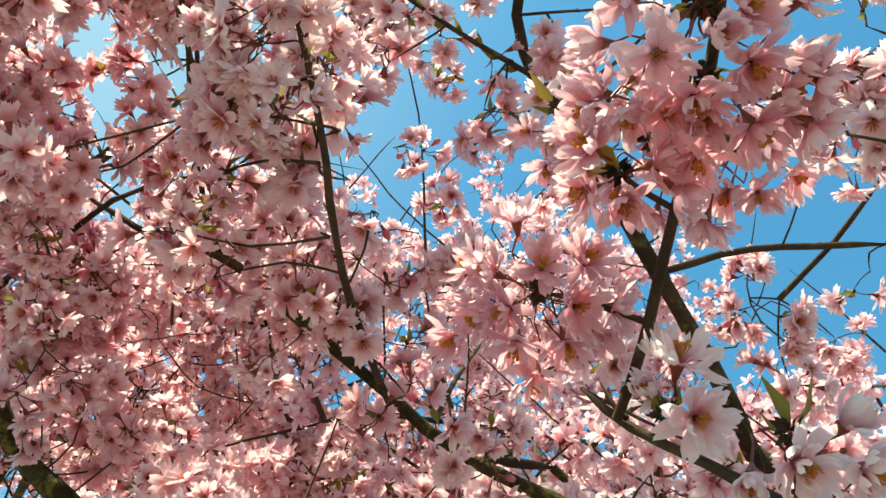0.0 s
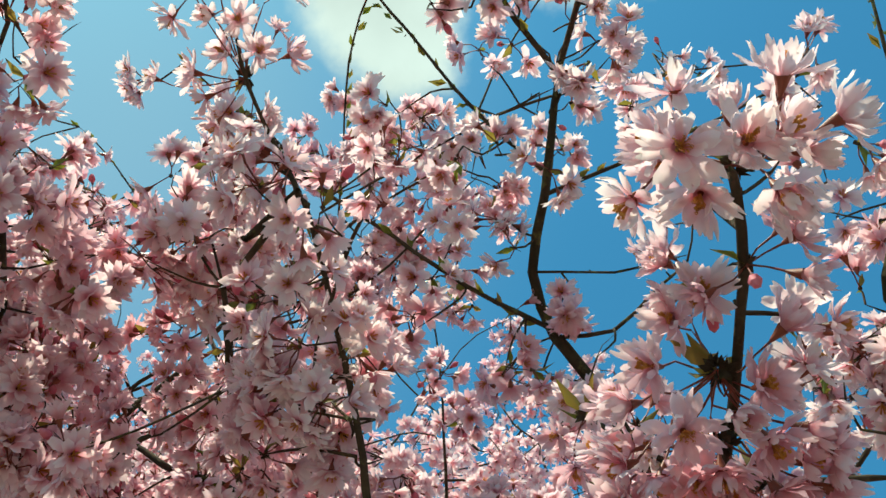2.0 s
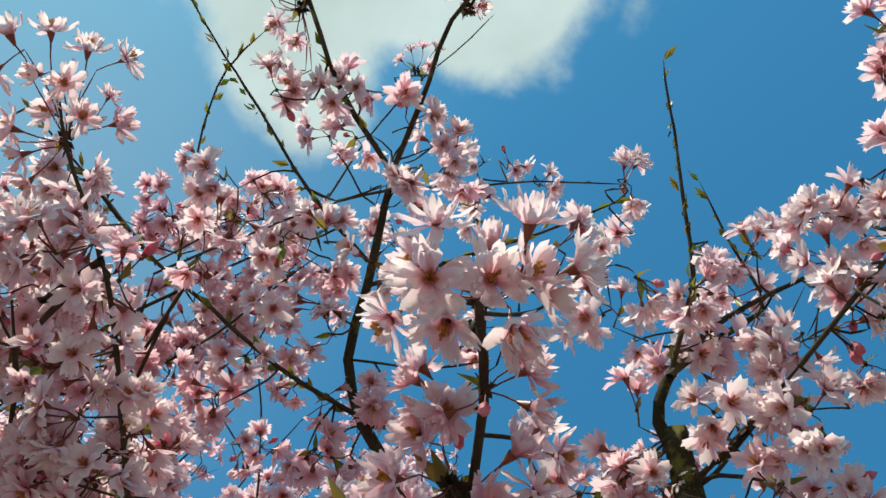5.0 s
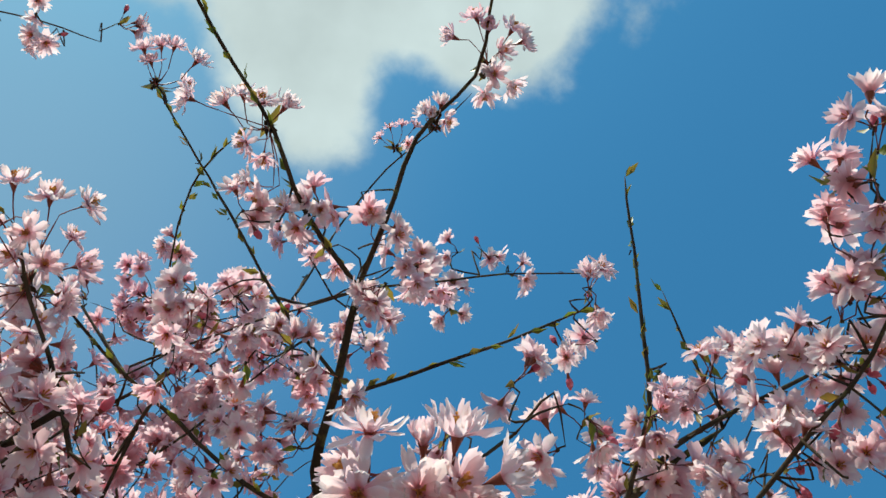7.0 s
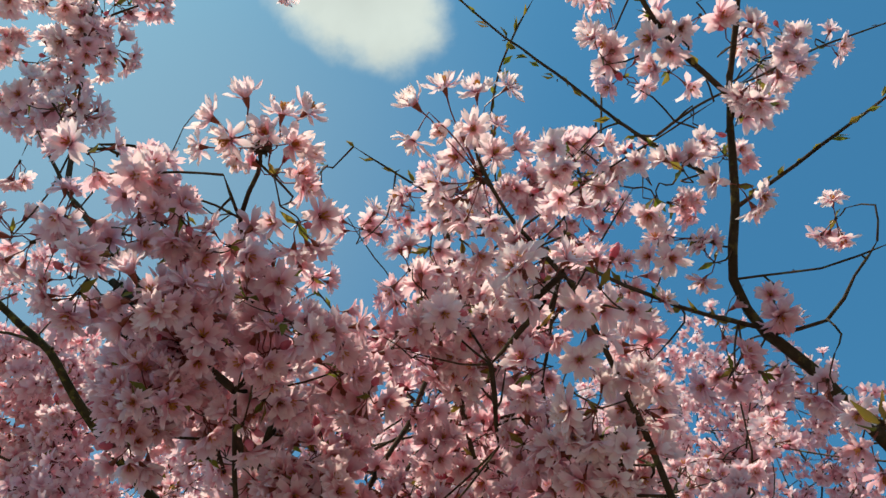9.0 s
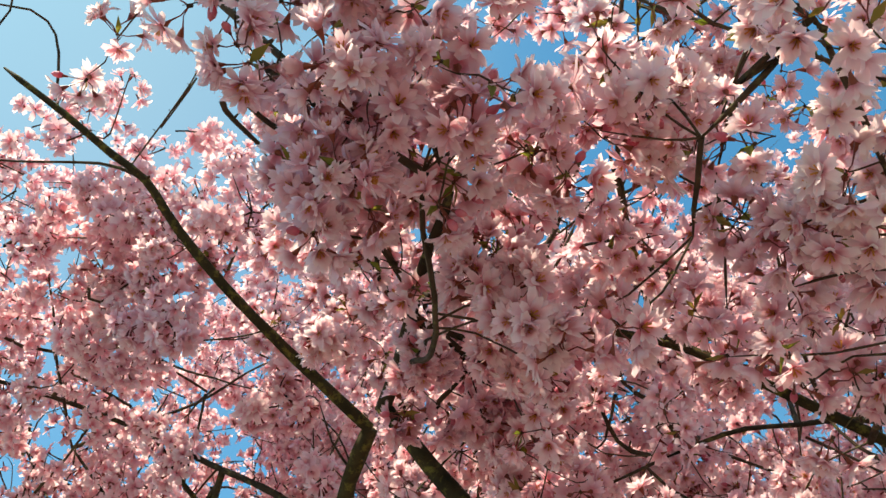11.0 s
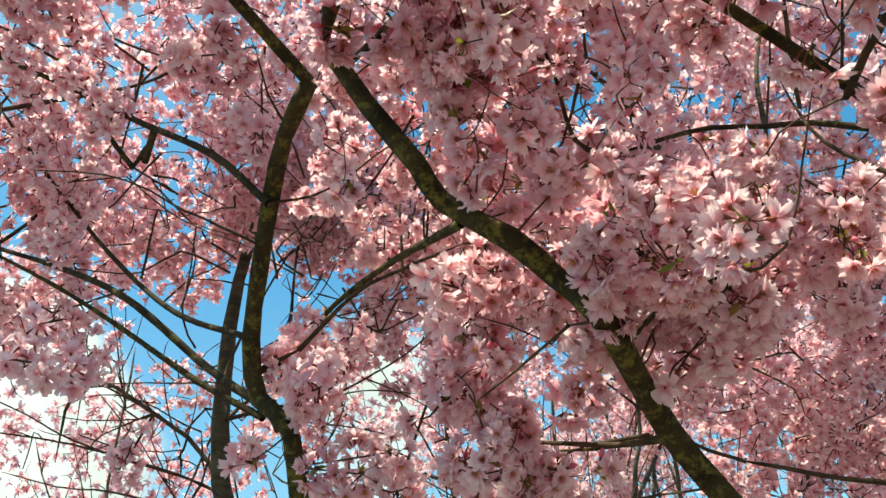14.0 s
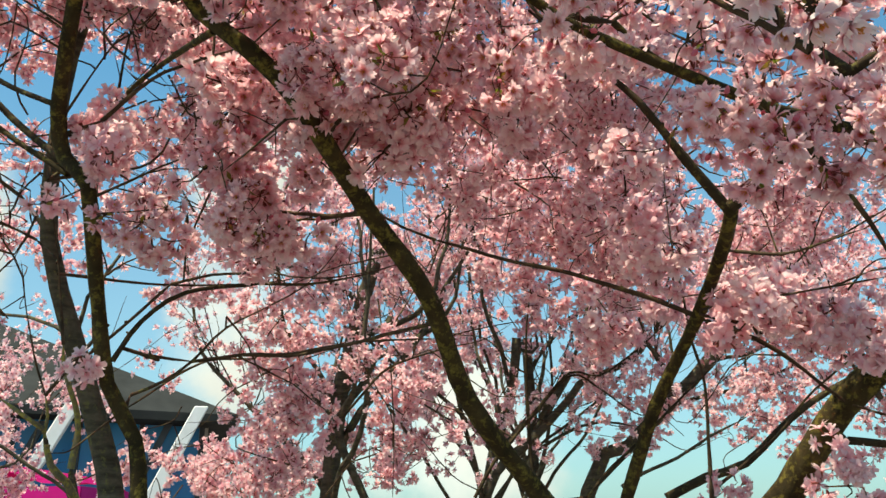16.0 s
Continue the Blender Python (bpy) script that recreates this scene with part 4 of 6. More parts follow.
bough(tree_a, "branch", 3.4, 1.6, (0.471, 1.321, 1.949), (0.381, 1.346, 1.979), (0.413, 1.332, 1.993), (0.520, 1.234, 1.988), (0.663, 1.158, 1.997))
bough(tree_a, "branch", 3.2, 1.6, (0.410, 1.201, 2.062), (0.483, 1.176, 2.048), (0.531, 1.118, 2.049), (0.586, 1.063, 2.055))
bough(tree_a, "branch", 6, 4, (0.134, 0.867, 2.339), (0.184, 0.882, 2.296), (0.236, 0.886, 2.262), mossy=True)
bough(tree_a, "twig", 2.6, 1.4, (-0.126, 1.189, 2.450), (-0.002, 1.191, 2.433), (0.076, 1.185, 2.425))

# a short straight branch high in the crown
bough(tree_b, "branch", 6, 3, (-1.147, 1.169, 2.754), (-1.171, 1.158, 2.787), (-1.195, 1.143, 2.824), (-1.255, 1.129, 2.932), mossy=True)

# pale mossy shoots low beside the leaning trunk
bough(tree_b, "branch", 11, 6, (-1.007, 1.816, 1.633), (-1.018, 1.755, 1.689), (-1.053, 1.737, 1.727), (-1.073, 1.720, 1.809), pale=True)
bough(tree_b, "branch", 5, 3, (-1.072, 1.722, 1.799), (-1.070, 1.717, 1.842), (-1.075, 1.708, 1.887), pale=True)
bough(tree_b, "branch", 6, 4, (-1.073, 1.720, 1.809), (-1.110, 1.699, 1.836), (-1.183, 1.713, 1.882), pale=True)
bough(tree_b, "branch", 9, 5, (-1.091, 1.939, 1.734), (-1.082, 1.933, 1.833), (-1.093, 1.920, 1.897), (-1.119, 1.896, 1.975), (-1.126, 1.879, 2.046), pale=True)

# stems of the trees down to the lawn, and wood that ties loose shoots to the nearest thicker branch


def rooted(tree, foot, *points, r0, r1):
    bough(tree, "stem", r0, r1, (foot[0], foot[1], -0.15), *points, mossy=True)


def tie_up():
    for tree, line, r0, r1 in list(BOUGHS):
        start = line[0]
        best, spot = 9.0, None
        for other, path, a, b in BOUGHS:
            if path is line or a < max(1.1 * r0, r0 + 0.0006):
                continue
            far = np.linalg.norm(path - start, axis=1)
            back = (line[0] - line[1]) / np.linalg.norm(line[0] - line[1])
            d = far * (1.7 - (path - start) @ back / (far + 1e-6)) + 0.8 * np.maximum(0, 0.1 - path[:, 1])
            if d.min() < best:
                best, spot, owner = d.min(), path[d.argmin()], other
        if spot is None or not 0.012 < np.linalg.norm(spot - start) < 0.42:
            continue
        toward = (spot - start) / np.linalg.norm(spot - start)
        if toward @ (line[0] - line[1]) / np.linalg.norm(line[0] - line[1]) < -0.1 and np.linalg.norm(spot - start) > 0.05:
            continue
        ahead = line[0] - line[1]
        ahead = ahead / np.linalg.norm(ahead) * 0.3 * np.linalg.norm(spot - start)
        mids = [] if np.linalg.norm(spot - start) < 0.08 else [start * 0.7 + spot * 0.3 + ahead * 0.6, start * 0.3 + spot * 0.7 + ahead * 0.25]
        bough(tree, "branch", r0 * 1000 * 1.12, r0 * 1000, spot, *mids, start)


def run_out():
    """Let branches deep in the crown end in thin, bending tips."""
    for tree, line, r0, r1 in list(BOUGHS):
        tip = line[-1]
        if tip[1] < 0.5 or not 0.0015 <= r1 < 0.012:
            continue
        if any(path is not line and np.linalg.norm(path - tip, axis=1).min() < 0.03 for _, path, _, _ in BOUGHS):
            continue
        way = line[-1] - line[-2]
        way = way / np.linalg.norm(way)
        far = 0.12 + 45 * r1
        a = tip + way * far * 0.5 + rng.normal(0, 0.02, 3)
        b = tip + (way + (0, 0, 0.25)) * far + rng.normal(0, 0.04, 3)
        bough(tree, "branch" if r1 > 0.003 else "twig", r1 * 1000, 0.9, tip, a, b)


rooted(tree_a, TREE_A, (0.268, 1.735, 0.691), (0.223, 1.665, 1.383), r0=62, r1=46)
bough(tree_a, "stem", 36, 25.5, (0.223, 1.665, 1.323), (0.183, 1.662, 1.444), (0.144, 1.599, 1.545), mossy=True)
bough(tree_a, "stem", 28, 18, (0.223, 1.665, 1.323), (0.244, 1.728, 1.460), (0.265, 1.732, 1.578), mossy=True)
bough(tree_a, "stem", 36, 28, (0.223, 1.665, 1.323), (0.401, 1.744, 1.440), (0.578, 1.764, 1.536), mossy=True)
rooted(tree_b, TREE_B, (-0.731, 1.540, 0.795), (-0.751, 1.490, 1.590), r0=34, r1=20)

run_out()
tie_up()


# heads of blossom close to the eye
head = spur_head(0.136, 0.076, 2.197)
bloom(head, 0.107, 0.039, 2.223, -0.07, -0.90, 0.44, 1.12)
bloom(head, 0.158, 0.027, 2.209, 0.07, -0.94, 0.35, 1.18)
bloom(head, 0.102, 0.057, 2.183, -0.09, -0.64, -0.76, 1.18)
bloom(head, 0.091, 0.066, 2.216, -0.90, -0.42, -0.16, 1.12)
bloom(head, 0.082, 0.101, 2.201, -0.71, 0.38, -0.59, 1.12)
bloom(head, 0.117, 0.087, 2.186, -0.32, 0.14, -0.94, 1.06)
bloom(head, 0.138, 0.053, 2.184, 0.01, -0.71, -0.70, 1.12)
bloom(head, 0.164, 0.053, 2.195, 0.37, -0.81, -0.46, 1.12)
bloom(head, 0.152, 0.076, 2.166, 0.13, -0.04, -0.99, 1.23)
bloom(head, 0.190, 0.048, 2.196, 0.84, -0.54, -0.03, 1.18)
bloom(head, 0.177, 0.068, 2.194, 0.80, -0.20, -0.57, 1.01)
bloom(head, 0.104, 0.088, 2.225, -0.58, -0.34, -0.74, 1.01)
bloom(head, 0.143, 0.059, 2.237, -0.08, -0.97, 0.23, 0.95)
head = spur_head(-0.192, 0.126, 2.495)
bloom(head, -0.237, 0.042, 2.508, -0.47, -0.85, 0.23, 0.98)
bloom(head, -0.207, 0.037, 2.519, -0.08, -0.92, 0.38, 0.98)
bloom(head, -0.178, 0.050, 2.523, 0.16, -0.98, 0.15, 0.98)
bloom(head, -0.145, 0.056, 2.529, 0.89, -0.45, 0.06, 0.88)
bloom(head, -0.249, 0.074, 2.495, -0.69, 0.61, -0.39, 0.93)
bloom(head, -0.218, 0.073, 2.505, -0.36, -0.23, -0.90, 0.88)
bloom(head, -0.190, 0.073, 2.492, 0.03, -0.55, -0.83, 0.88)
bloom(head, -0.150, 0.111, 2.510, 0.90, -0.38, -0.22, 0.98)
bloom(head, -0.164, 0.093, 2.535, 0.48, -0.86, 0.18, 0.69)
bloom(head, -0.234, 0.117, 2.485, -0.97, -0.22, -0.04, 0.98)
bloom(head, -0.230, 0.139, 2.478, -0.93, 0.23, -0.29, 0.98)
bloom(head, -0.219, 0.161, 2.472, -0.58, 0.64, -0.51, 0.88)
bloom(head, -0.214, 0.104, 2.507, -0.50, -0.57, -0.65, 0.93)
bloom(head, -0.174, 0.099, 2.487, 0.36, -0.70, -0.62, 0.88)
bloom(head, -0.191, 0.170, 2.476, -0.01, 0.50, -0.86, 0.93)
bloom(head, -0.274, 0.122, 2.491, -0.91, -0.40, -0.10, 0.78)
head = spur_head(-0.382, 0.044, 2.498)
bloom(head, -0.416, 0.008, 2.504, -0.68, -0.71, 0.20, 1.00)
bloom(head, -0.383, -0.000, 2.516, 0.04, -0.92, 0.39, 1.00)
bloom(head, -0.354, 0.018, 2.515, 0.42, -0.84, 0.35, 1.05)
bloom(head, -0.333, 0.027, 2.516, 0.88, -0.47, 0.10, 1.00)
bloom(head, -0.407, 0.025, 2.488, -0.64, -0.29, -0.71, 1.00)
bloom(head, -0.369, 0.022, 2.478, 0.08, -0.71, -0.70, 1.00)
bloom(head, -0.351, 0.046, 2.493, 0.49, -0.19, -0.85, 1.00)
bloom(head, -0.343, 0.060, 2.499, 0.89, 0.25, -0.39, 0.90)
bloom(head, -0.436, 0.025, 2.491, -0.94, -0.33, -0.08, 0.90)
bloom(head, -0.408, 0.049, 2.489, -0.51, 0.56, -0.65, 0.80)
head = spur_head(0.120, 0.360, 2.027)
bloom(head, 0.129, 0.334, 2.054, 0.10, -0.89, 0.45, 1.26)
bloom(head, 0.133, 0.342, 2.011, 0.20, -0.71, -0.67, 1.10)
bloom(head, 0.115, 0.360, 2.045, -0.68, -0.72, -0.13, 0.88)
head = spur_head(-0.163, 0.038, 2.848)
bloom(head, -0.180, -0.008, 2.857, -0.30, -0.88, 0.37, 0.85)
bloom(head, -0.162, -0.011, 2.873, -0.11, -0.93, 0.36, 0.85)
bloom(head, -0.144, -0.009, 2.866, 0.18, -0.93, 0.32, 0.85)
bloom(head, -0.116, 0.006, 2.868, 0.59, -0.80, 0.09, 0.95)
bloom(head, -0.169, 0.004, 2.846, -0.24, -0.96, 0.15, 0.76)
bloom(head, -0.131, 0.042, 2.875, 0.81, -0.42, -0.41, 0.76)
head = spur_head(-0.012, 0.034, 2.726)
bloom(head, -0.063, 0.010, 2.728, -0.66, -0.75, 0.09, 1.00)
bloom(head, -0.043, -0.002, 2.734, -0.22, -0.94, 0.27, 1.00)
bloom(head, -0.020, 0.002, 2.725, -0.05, -0.99, -0.10, 1.00)
bloom(head, 0.005, 0.010, 2.735, 0.53, -0.84, 0.10, 1.00)
bloom(head, -0.101, 0.009, 2.721, -0.95, -0.31, -0.08, 1.00)
bloom(head, -0.038, 0.053, 2.716, -0.79, 0.06, -0.61, 0.90)
bloom(head, -0.015, 0.070, 2.712, -0.05, 0.71, -0.70, 0.90)
bloom(head, -0.035, 0.093, 2.701, -0.93, -0.20, -0.32, 1.00)
bloom(head, -0.017, 0.108, 2.696, -0.60, 0.19, -0.77, 1.00)
head = spur_head(0.228, -0.055, 2.765)
bloom(head, 0.206, -0.112, 2.780, -0.42, -0.87, 0.26, 0.95)
bloom(head, 0.222, -0.100, 2.765, -0.16, -0.76, -0.63, 0.95)
bloom(head, 0.251, -0.102, 2.771, 0.40, -0.90, 0.15, 0.95)
bloom(head, 0.270, -0.093, 2.765, 0.86, -0.50, -0.11, 0.95)
bloom(head, 0.184, -0.082, 2.777, -0.96, -0.27, -0.07, 0.85)
bloom(head, 0.236, -0.052, 2.752, -0.02, -0.36, -0.93, 0.95)
bloom(head, 0.258, -0.040, 2.755, 0.64, 0.29, -0.71, 0.95)
bloom(head, 0.230, -0.021, 2.755, -0.06, 0.64, -0.76, 0.95)
bloom(head, 0.243, -0.076, 2.767, 0.41, -0.71, -0.57, 0.85)
head = spur_head(0.131, 0.182, 2.154)
bloom(head, 0.125, 0.149, 2.182, -0.09, -0.89, -0.44, 1.00)
bloom(head, 0.106, 0.162, 2.179, -0.61, -0.65, -0.45, 1.00)
bloom(head, 0.097, 0.186, 2.163, -0.84, -0.38, -0.38, 1.00)
bloom(head, 0.080, 0.205, 2.151, -0.89, -0.16, -0.43, 1.05)
bloom(head, 0.104, 0.192, 2.114, -0.10, -0.44, -0.89, 1.05)
bloom(head, 0.131, 0.180, 2.113, 0.10, -0.52, -0.85, 1.00)
bloom(head, 0.186, 0.180, 2.157, 0.61, -0.76, 0.24, 1.00)
head = spur_head(0.133, 0.183, 2.153)
# True from here: petals tinted deeper for the shaded side of the blossom
bloom(head, 0.151, 0.177, 2.135, 0.34, -0.74, -0.58, 1.00, True)
bloom(head, 0.167, 0.155, 2.159, 0.65, -0.73, 0.20, 1.00, True)
bloom(head, 0.175, 0.196, 2.120, 0.84, -0.17, -0.51, 1.00, True)
bloom(head, 0.151, 0.195, 2.103, 0.29, 0.01, -0.96, 1.00, True)
bloom(head, 0.076, 0.230, 2.128, -0.92, -0.00, -0.40, 1.00, True)
bloom(head, 0.095, 0.224, 2.113, -0.32, 0.42, -0.85, 1.00, True)
bloom(head, 0.123, 0.211, 2.100, -0.02, 0.37, -0.93, 1.00, True)
bloom(head, 0.190, 0.207, 2.114, 0.92, 0.03, -0.38, 1.00, True)
head = spur_head(0.133, 0.214, 2.129)
bloom(head, 0.174, 0.212, 2.113, 0.84, -0.43, -0.33, 1.00, True)
bloom(head, 0.160, 0.229, 2.097, 0.39, 0.27, -0.88, 1.15, True)
bloom(head, 0.130, 0.221, 2.101, 0.00, -0.29, -0.96, 1.00, True)
bloom(head, 0.113, 0.220, 2.107, -0.30, -0.37, -0.88, 1.00, True)
bloom(head, 0.130, 0.242, 2.100, -0.10, 0.42, -0.90, 1.00, True)
bloom(head, 0.184, 0.223, 2.101, 0.90, 0.17, -0.41, 1.00, True)
bloom(head, 0.085, 0.231, 2.145, -0.94, -0.29, -0.17, 1.00, True)
head = spur_head(0.094, 0.257, 2.107)
bloom(head, 0.077, 0.243, 2.109, -0.72, -0.64, -0.26, 1.05, True)
bloom(head, 0.071, 0.269, 2.104, -0.85, -0.04, -0.53, 1.00, True)
bloom(head, 0.094, 0.263, 2.090, 0.00, -0.07, -1.00, 1.00, True)
bloom(head, 0.110, 0.245, 2.098, 0.65, -0.58, -0.50, 1.00, True)
bloom(head, 0.123, 0.260, 2.096, 0.70, 0.19, -0.69, 1.00, True)
head = spur_head(0.058, 0.345, 2.107)
bloom(head, 0.044, 0.312, 2.138, -0.10, -0.89, 0.45, 1.00, True)
bloom(head, 0.057, 0.319, 2.104, 0.00, -0.94, -0.34, 1.00, True)
bloom(head, 0.084, 0.329, 2.117, 0.50, -0.84, -0.20, 1.00, True)
bloom(head, 0.029, 0.338, 2.117, -0.85, -0.52, -0.11, 1.00, True)
bloom(head, 0.077, 0.335, 2.085, 0.41, -0.60, -0.69, 1.00, True)
bloom(head, 0.100, 0.347, 2.096, 0.91, -0.19, -0.37, 1.00, True)
bloom(head, 0.037, 0.347, 2.094, -0.64, -0.10, -0.76, 1.00, True)
bloom(head, 0.043, 0.359, 2.080, -0.19, 0.33, -0.92, 1.00, True)
bloom(head, 0.073, 0.360, 2.074, 0.20, 0.21, -0.96, 1.05, True)
bloom(head, 0.018, 0.342, 2.128, -0.90, -0.43, 0.11, 1.00, True)
bloom(head, 0.021, 0.358, 2.098, -0.85, -0.04, -0.53, 1.00, True)
bloom(head, 0.056, 0.380, 2.070, 0.00, 0.34, -0.94, 1.00, True)
bloom(head, 0.094, 0.366, 2.093, 0.62, 0.34, -0.71, 1.00, True)
bloom(head, 0.006, 0.382, 2.103, -0.64, -0.10, -0.76, 1.00, True)
head = spur_head(0.171, 0.335, 1.998)
bloom(head, 0.170, 0.335, 1.979, 0.10, -0.49, -0.86, 1.16)
bloom(head, 0.201, 0.334, 1.975, 0.49, -0.57, -0.66, 1.10)
bloom(head, 0.152, 0.354, 1.983, -0.32, -0.24, -0.92, 1.05)
bloom(head, 0.199, 0.330, 2.001, 0.62, -0.75, 0.24, 1.05)
head = spur_head(0.165, 0.225, 3.242)
bloom(head, 0.130, 0.208, 3.250, -0.82, -0.55, 0.15, 0.72)
bloom(head, 0.150, 0.188, 3.256, -0.31, -0.91, 0.28, 0.72)
bloom(head, 0.172, 0.180, 3.257, -0.02, -0.97, 0.26, 0.72)
bloom(head, 0.196, 0.184, 3.254, 0.50, -0.87, 0.01, 0.72)
bloom(head, 0.186, 0.211, 3.235, 0.14, -0.13, -0.98, 0.72)
head = spur_head(0.174, 0.014, 2.742)
bloom(head, 0.162, -0.000, 2.748, -0.72, -0.69, 0.09, 0.85)
bloom(head, 0.180, -0.012, 2.749, 0.07, -0.97, 0.25, 0.85)
bloom(head, 0.191, 0.008, 2.742, 0.83, -0.12, -0.55, 0.85)
bloom(head, 0.170, 0.001, 2.736, -0.16, -0.84, -0.52, 0.77)
cluster(0.130, 0.148, 2.190, 0.036, 8)
cluster(0.176, 0.164, 2.171, 0.017, 3)
cluster(-0.588, 0.299, 2.446, 0.038, 4)
cluster(-0.175, 0.352, 2.339, 0.039, 4)
cluster(-0.184, 0.410, 2.323, 0.036, 4)
cluster(0.105, 0.270, 2.201, 0.029, 5)
cluster(-0.787, 1.224, 2.155, 0.063, 6)
cluster(-0.722, 1.245, 2.146, 0.063, 8)
cluster(-0.677, 1.246, 2.176, 0.045, 4)
cluster(-0.861, 1.135, 2.144, 0.034, 3)
cluster(-0.550, 0.215, 2.391, 0.034, 8)

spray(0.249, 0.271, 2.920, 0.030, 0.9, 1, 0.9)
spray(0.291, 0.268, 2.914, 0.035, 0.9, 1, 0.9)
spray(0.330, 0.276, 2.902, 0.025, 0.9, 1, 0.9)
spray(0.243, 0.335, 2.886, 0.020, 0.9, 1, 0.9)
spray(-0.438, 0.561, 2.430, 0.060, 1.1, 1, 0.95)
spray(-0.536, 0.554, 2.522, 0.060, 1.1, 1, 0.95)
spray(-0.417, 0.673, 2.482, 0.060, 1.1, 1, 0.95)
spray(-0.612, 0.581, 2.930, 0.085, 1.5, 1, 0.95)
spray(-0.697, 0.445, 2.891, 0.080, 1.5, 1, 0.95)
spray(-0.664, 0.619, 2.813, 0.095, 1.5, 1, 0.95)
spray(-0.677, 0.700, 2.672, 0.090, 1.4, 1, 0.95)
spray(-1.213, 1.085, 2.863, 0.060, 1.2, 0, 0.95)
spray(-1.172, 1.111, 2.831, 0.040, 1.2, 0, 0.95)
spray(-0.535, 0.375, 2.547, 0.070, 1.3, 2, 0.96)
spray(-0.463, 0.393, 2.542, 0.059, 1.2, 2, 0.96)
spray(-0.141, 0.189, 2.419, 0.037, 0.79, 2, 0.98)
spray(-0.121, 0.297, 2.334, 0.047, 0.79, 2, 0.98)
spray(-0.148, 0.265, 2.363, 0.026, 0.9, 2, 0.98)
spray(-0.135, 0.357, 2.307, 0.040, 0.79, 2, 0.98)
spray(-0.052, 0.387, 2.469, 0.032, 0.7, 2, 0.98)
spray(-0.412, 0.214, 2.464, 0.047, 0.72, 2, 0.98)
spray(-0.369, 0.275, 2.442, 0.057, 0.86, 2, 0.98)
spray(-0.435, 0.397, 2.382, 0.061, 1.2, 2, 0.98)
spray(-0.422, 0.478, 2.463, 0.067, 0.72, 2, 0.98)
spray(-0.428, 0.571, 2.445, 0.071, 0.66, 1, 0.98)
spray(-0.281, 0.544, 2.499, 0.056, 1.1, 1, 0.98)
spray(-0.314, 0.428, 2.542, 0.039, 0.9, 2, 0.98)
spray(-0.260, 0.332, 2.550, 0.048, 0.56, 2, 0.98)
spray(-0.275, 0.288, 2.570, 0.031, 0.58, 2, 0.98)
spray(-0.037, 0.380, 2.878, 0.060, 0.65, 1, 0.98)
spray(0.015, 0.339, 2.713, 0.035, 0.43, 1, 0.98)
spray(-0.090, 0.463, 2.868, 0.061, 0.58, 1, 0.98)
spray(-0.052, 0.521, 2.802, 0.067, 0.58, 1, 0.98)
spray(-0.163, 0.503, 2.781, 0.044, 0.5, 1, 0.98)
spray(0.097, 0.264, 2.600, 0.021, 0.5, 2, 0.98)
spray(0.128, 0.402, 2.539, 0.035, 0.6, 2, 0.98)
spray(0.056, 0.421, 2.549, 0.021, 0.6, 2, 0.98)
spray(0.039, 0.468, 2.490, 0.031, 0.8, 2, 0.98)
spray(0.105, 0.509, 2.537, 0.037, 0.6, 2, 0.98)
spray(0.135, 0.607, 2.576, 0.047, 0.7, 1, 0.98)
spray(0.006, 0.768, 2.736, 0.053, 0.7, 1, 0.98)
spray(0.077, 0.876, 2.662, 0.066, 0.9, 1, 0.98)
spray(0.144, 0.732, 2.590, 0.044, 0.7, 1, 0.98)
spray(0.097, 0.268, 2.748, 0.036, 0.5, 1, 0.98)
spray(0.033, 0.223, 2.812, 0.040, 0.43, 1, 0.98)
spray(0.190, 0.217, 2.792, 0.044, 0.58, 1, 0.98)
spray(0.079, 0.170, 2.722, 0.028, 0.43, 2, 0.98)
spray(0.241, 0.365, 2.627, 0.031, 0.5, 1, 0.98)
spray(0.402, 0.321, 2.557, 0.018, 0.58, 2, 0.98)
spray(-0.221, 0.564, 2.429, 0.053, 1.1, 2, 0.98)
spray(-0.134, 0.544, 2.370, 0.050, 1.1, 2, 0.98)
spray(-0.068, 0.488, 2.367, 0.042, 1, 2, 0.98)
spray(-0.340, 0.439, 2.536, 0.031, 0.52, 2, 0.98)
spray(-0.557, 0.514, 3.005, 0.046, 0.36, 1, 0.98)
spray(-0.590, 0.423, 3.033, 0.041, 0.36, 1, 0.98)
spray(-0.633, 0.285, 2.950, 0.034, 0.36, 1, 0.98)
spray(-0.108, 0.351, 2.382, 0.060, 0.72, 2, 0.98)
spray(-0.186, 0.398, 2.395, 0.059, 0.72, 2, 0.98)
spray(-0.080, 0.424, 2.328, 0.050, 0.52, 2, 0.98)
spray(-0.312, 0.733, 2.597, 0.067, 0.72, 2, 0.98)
spray(-0.441, 0.686, 2.369, 0.071, 0.66, 1, 0.98)
spray(-0.272, 1.315, 2.663, 0.085, 0.39, 1, 0.98)
spray(-0.123, 0.551, 2.288, 0.059, 0.86, 2, 0.98)
spray(-0.062, 0.600, 2.387, 0.055, 0.79, 2, 0.98)
spray(-0.069, 0.606, 2.311, 0.052, 0.79, 2, 0.98)
spray(-0.036, 0.644, 2.271, 0.057, 1.1, 2, 0.98)
spray(-0.103, 0.965, 2.404, 0.081, 1, 1, 0.98)
spray(0.044, 0.716, 2.256, 0.055, 1, 2, 0.98)
spray(-0.066, 0.653, 2.719, 0.074, 0.5, 1, 0.98)
spray(-0.265, 0.857, 2.502, 0.074, 0.5, 1, 0.98)
spray(-0.410, 0.880, 2.565, 0.088, 0.5, 1, 0.98)
spray(0.380, 0.708, 2.461, 0.074, 0.9, 1, 0.98)
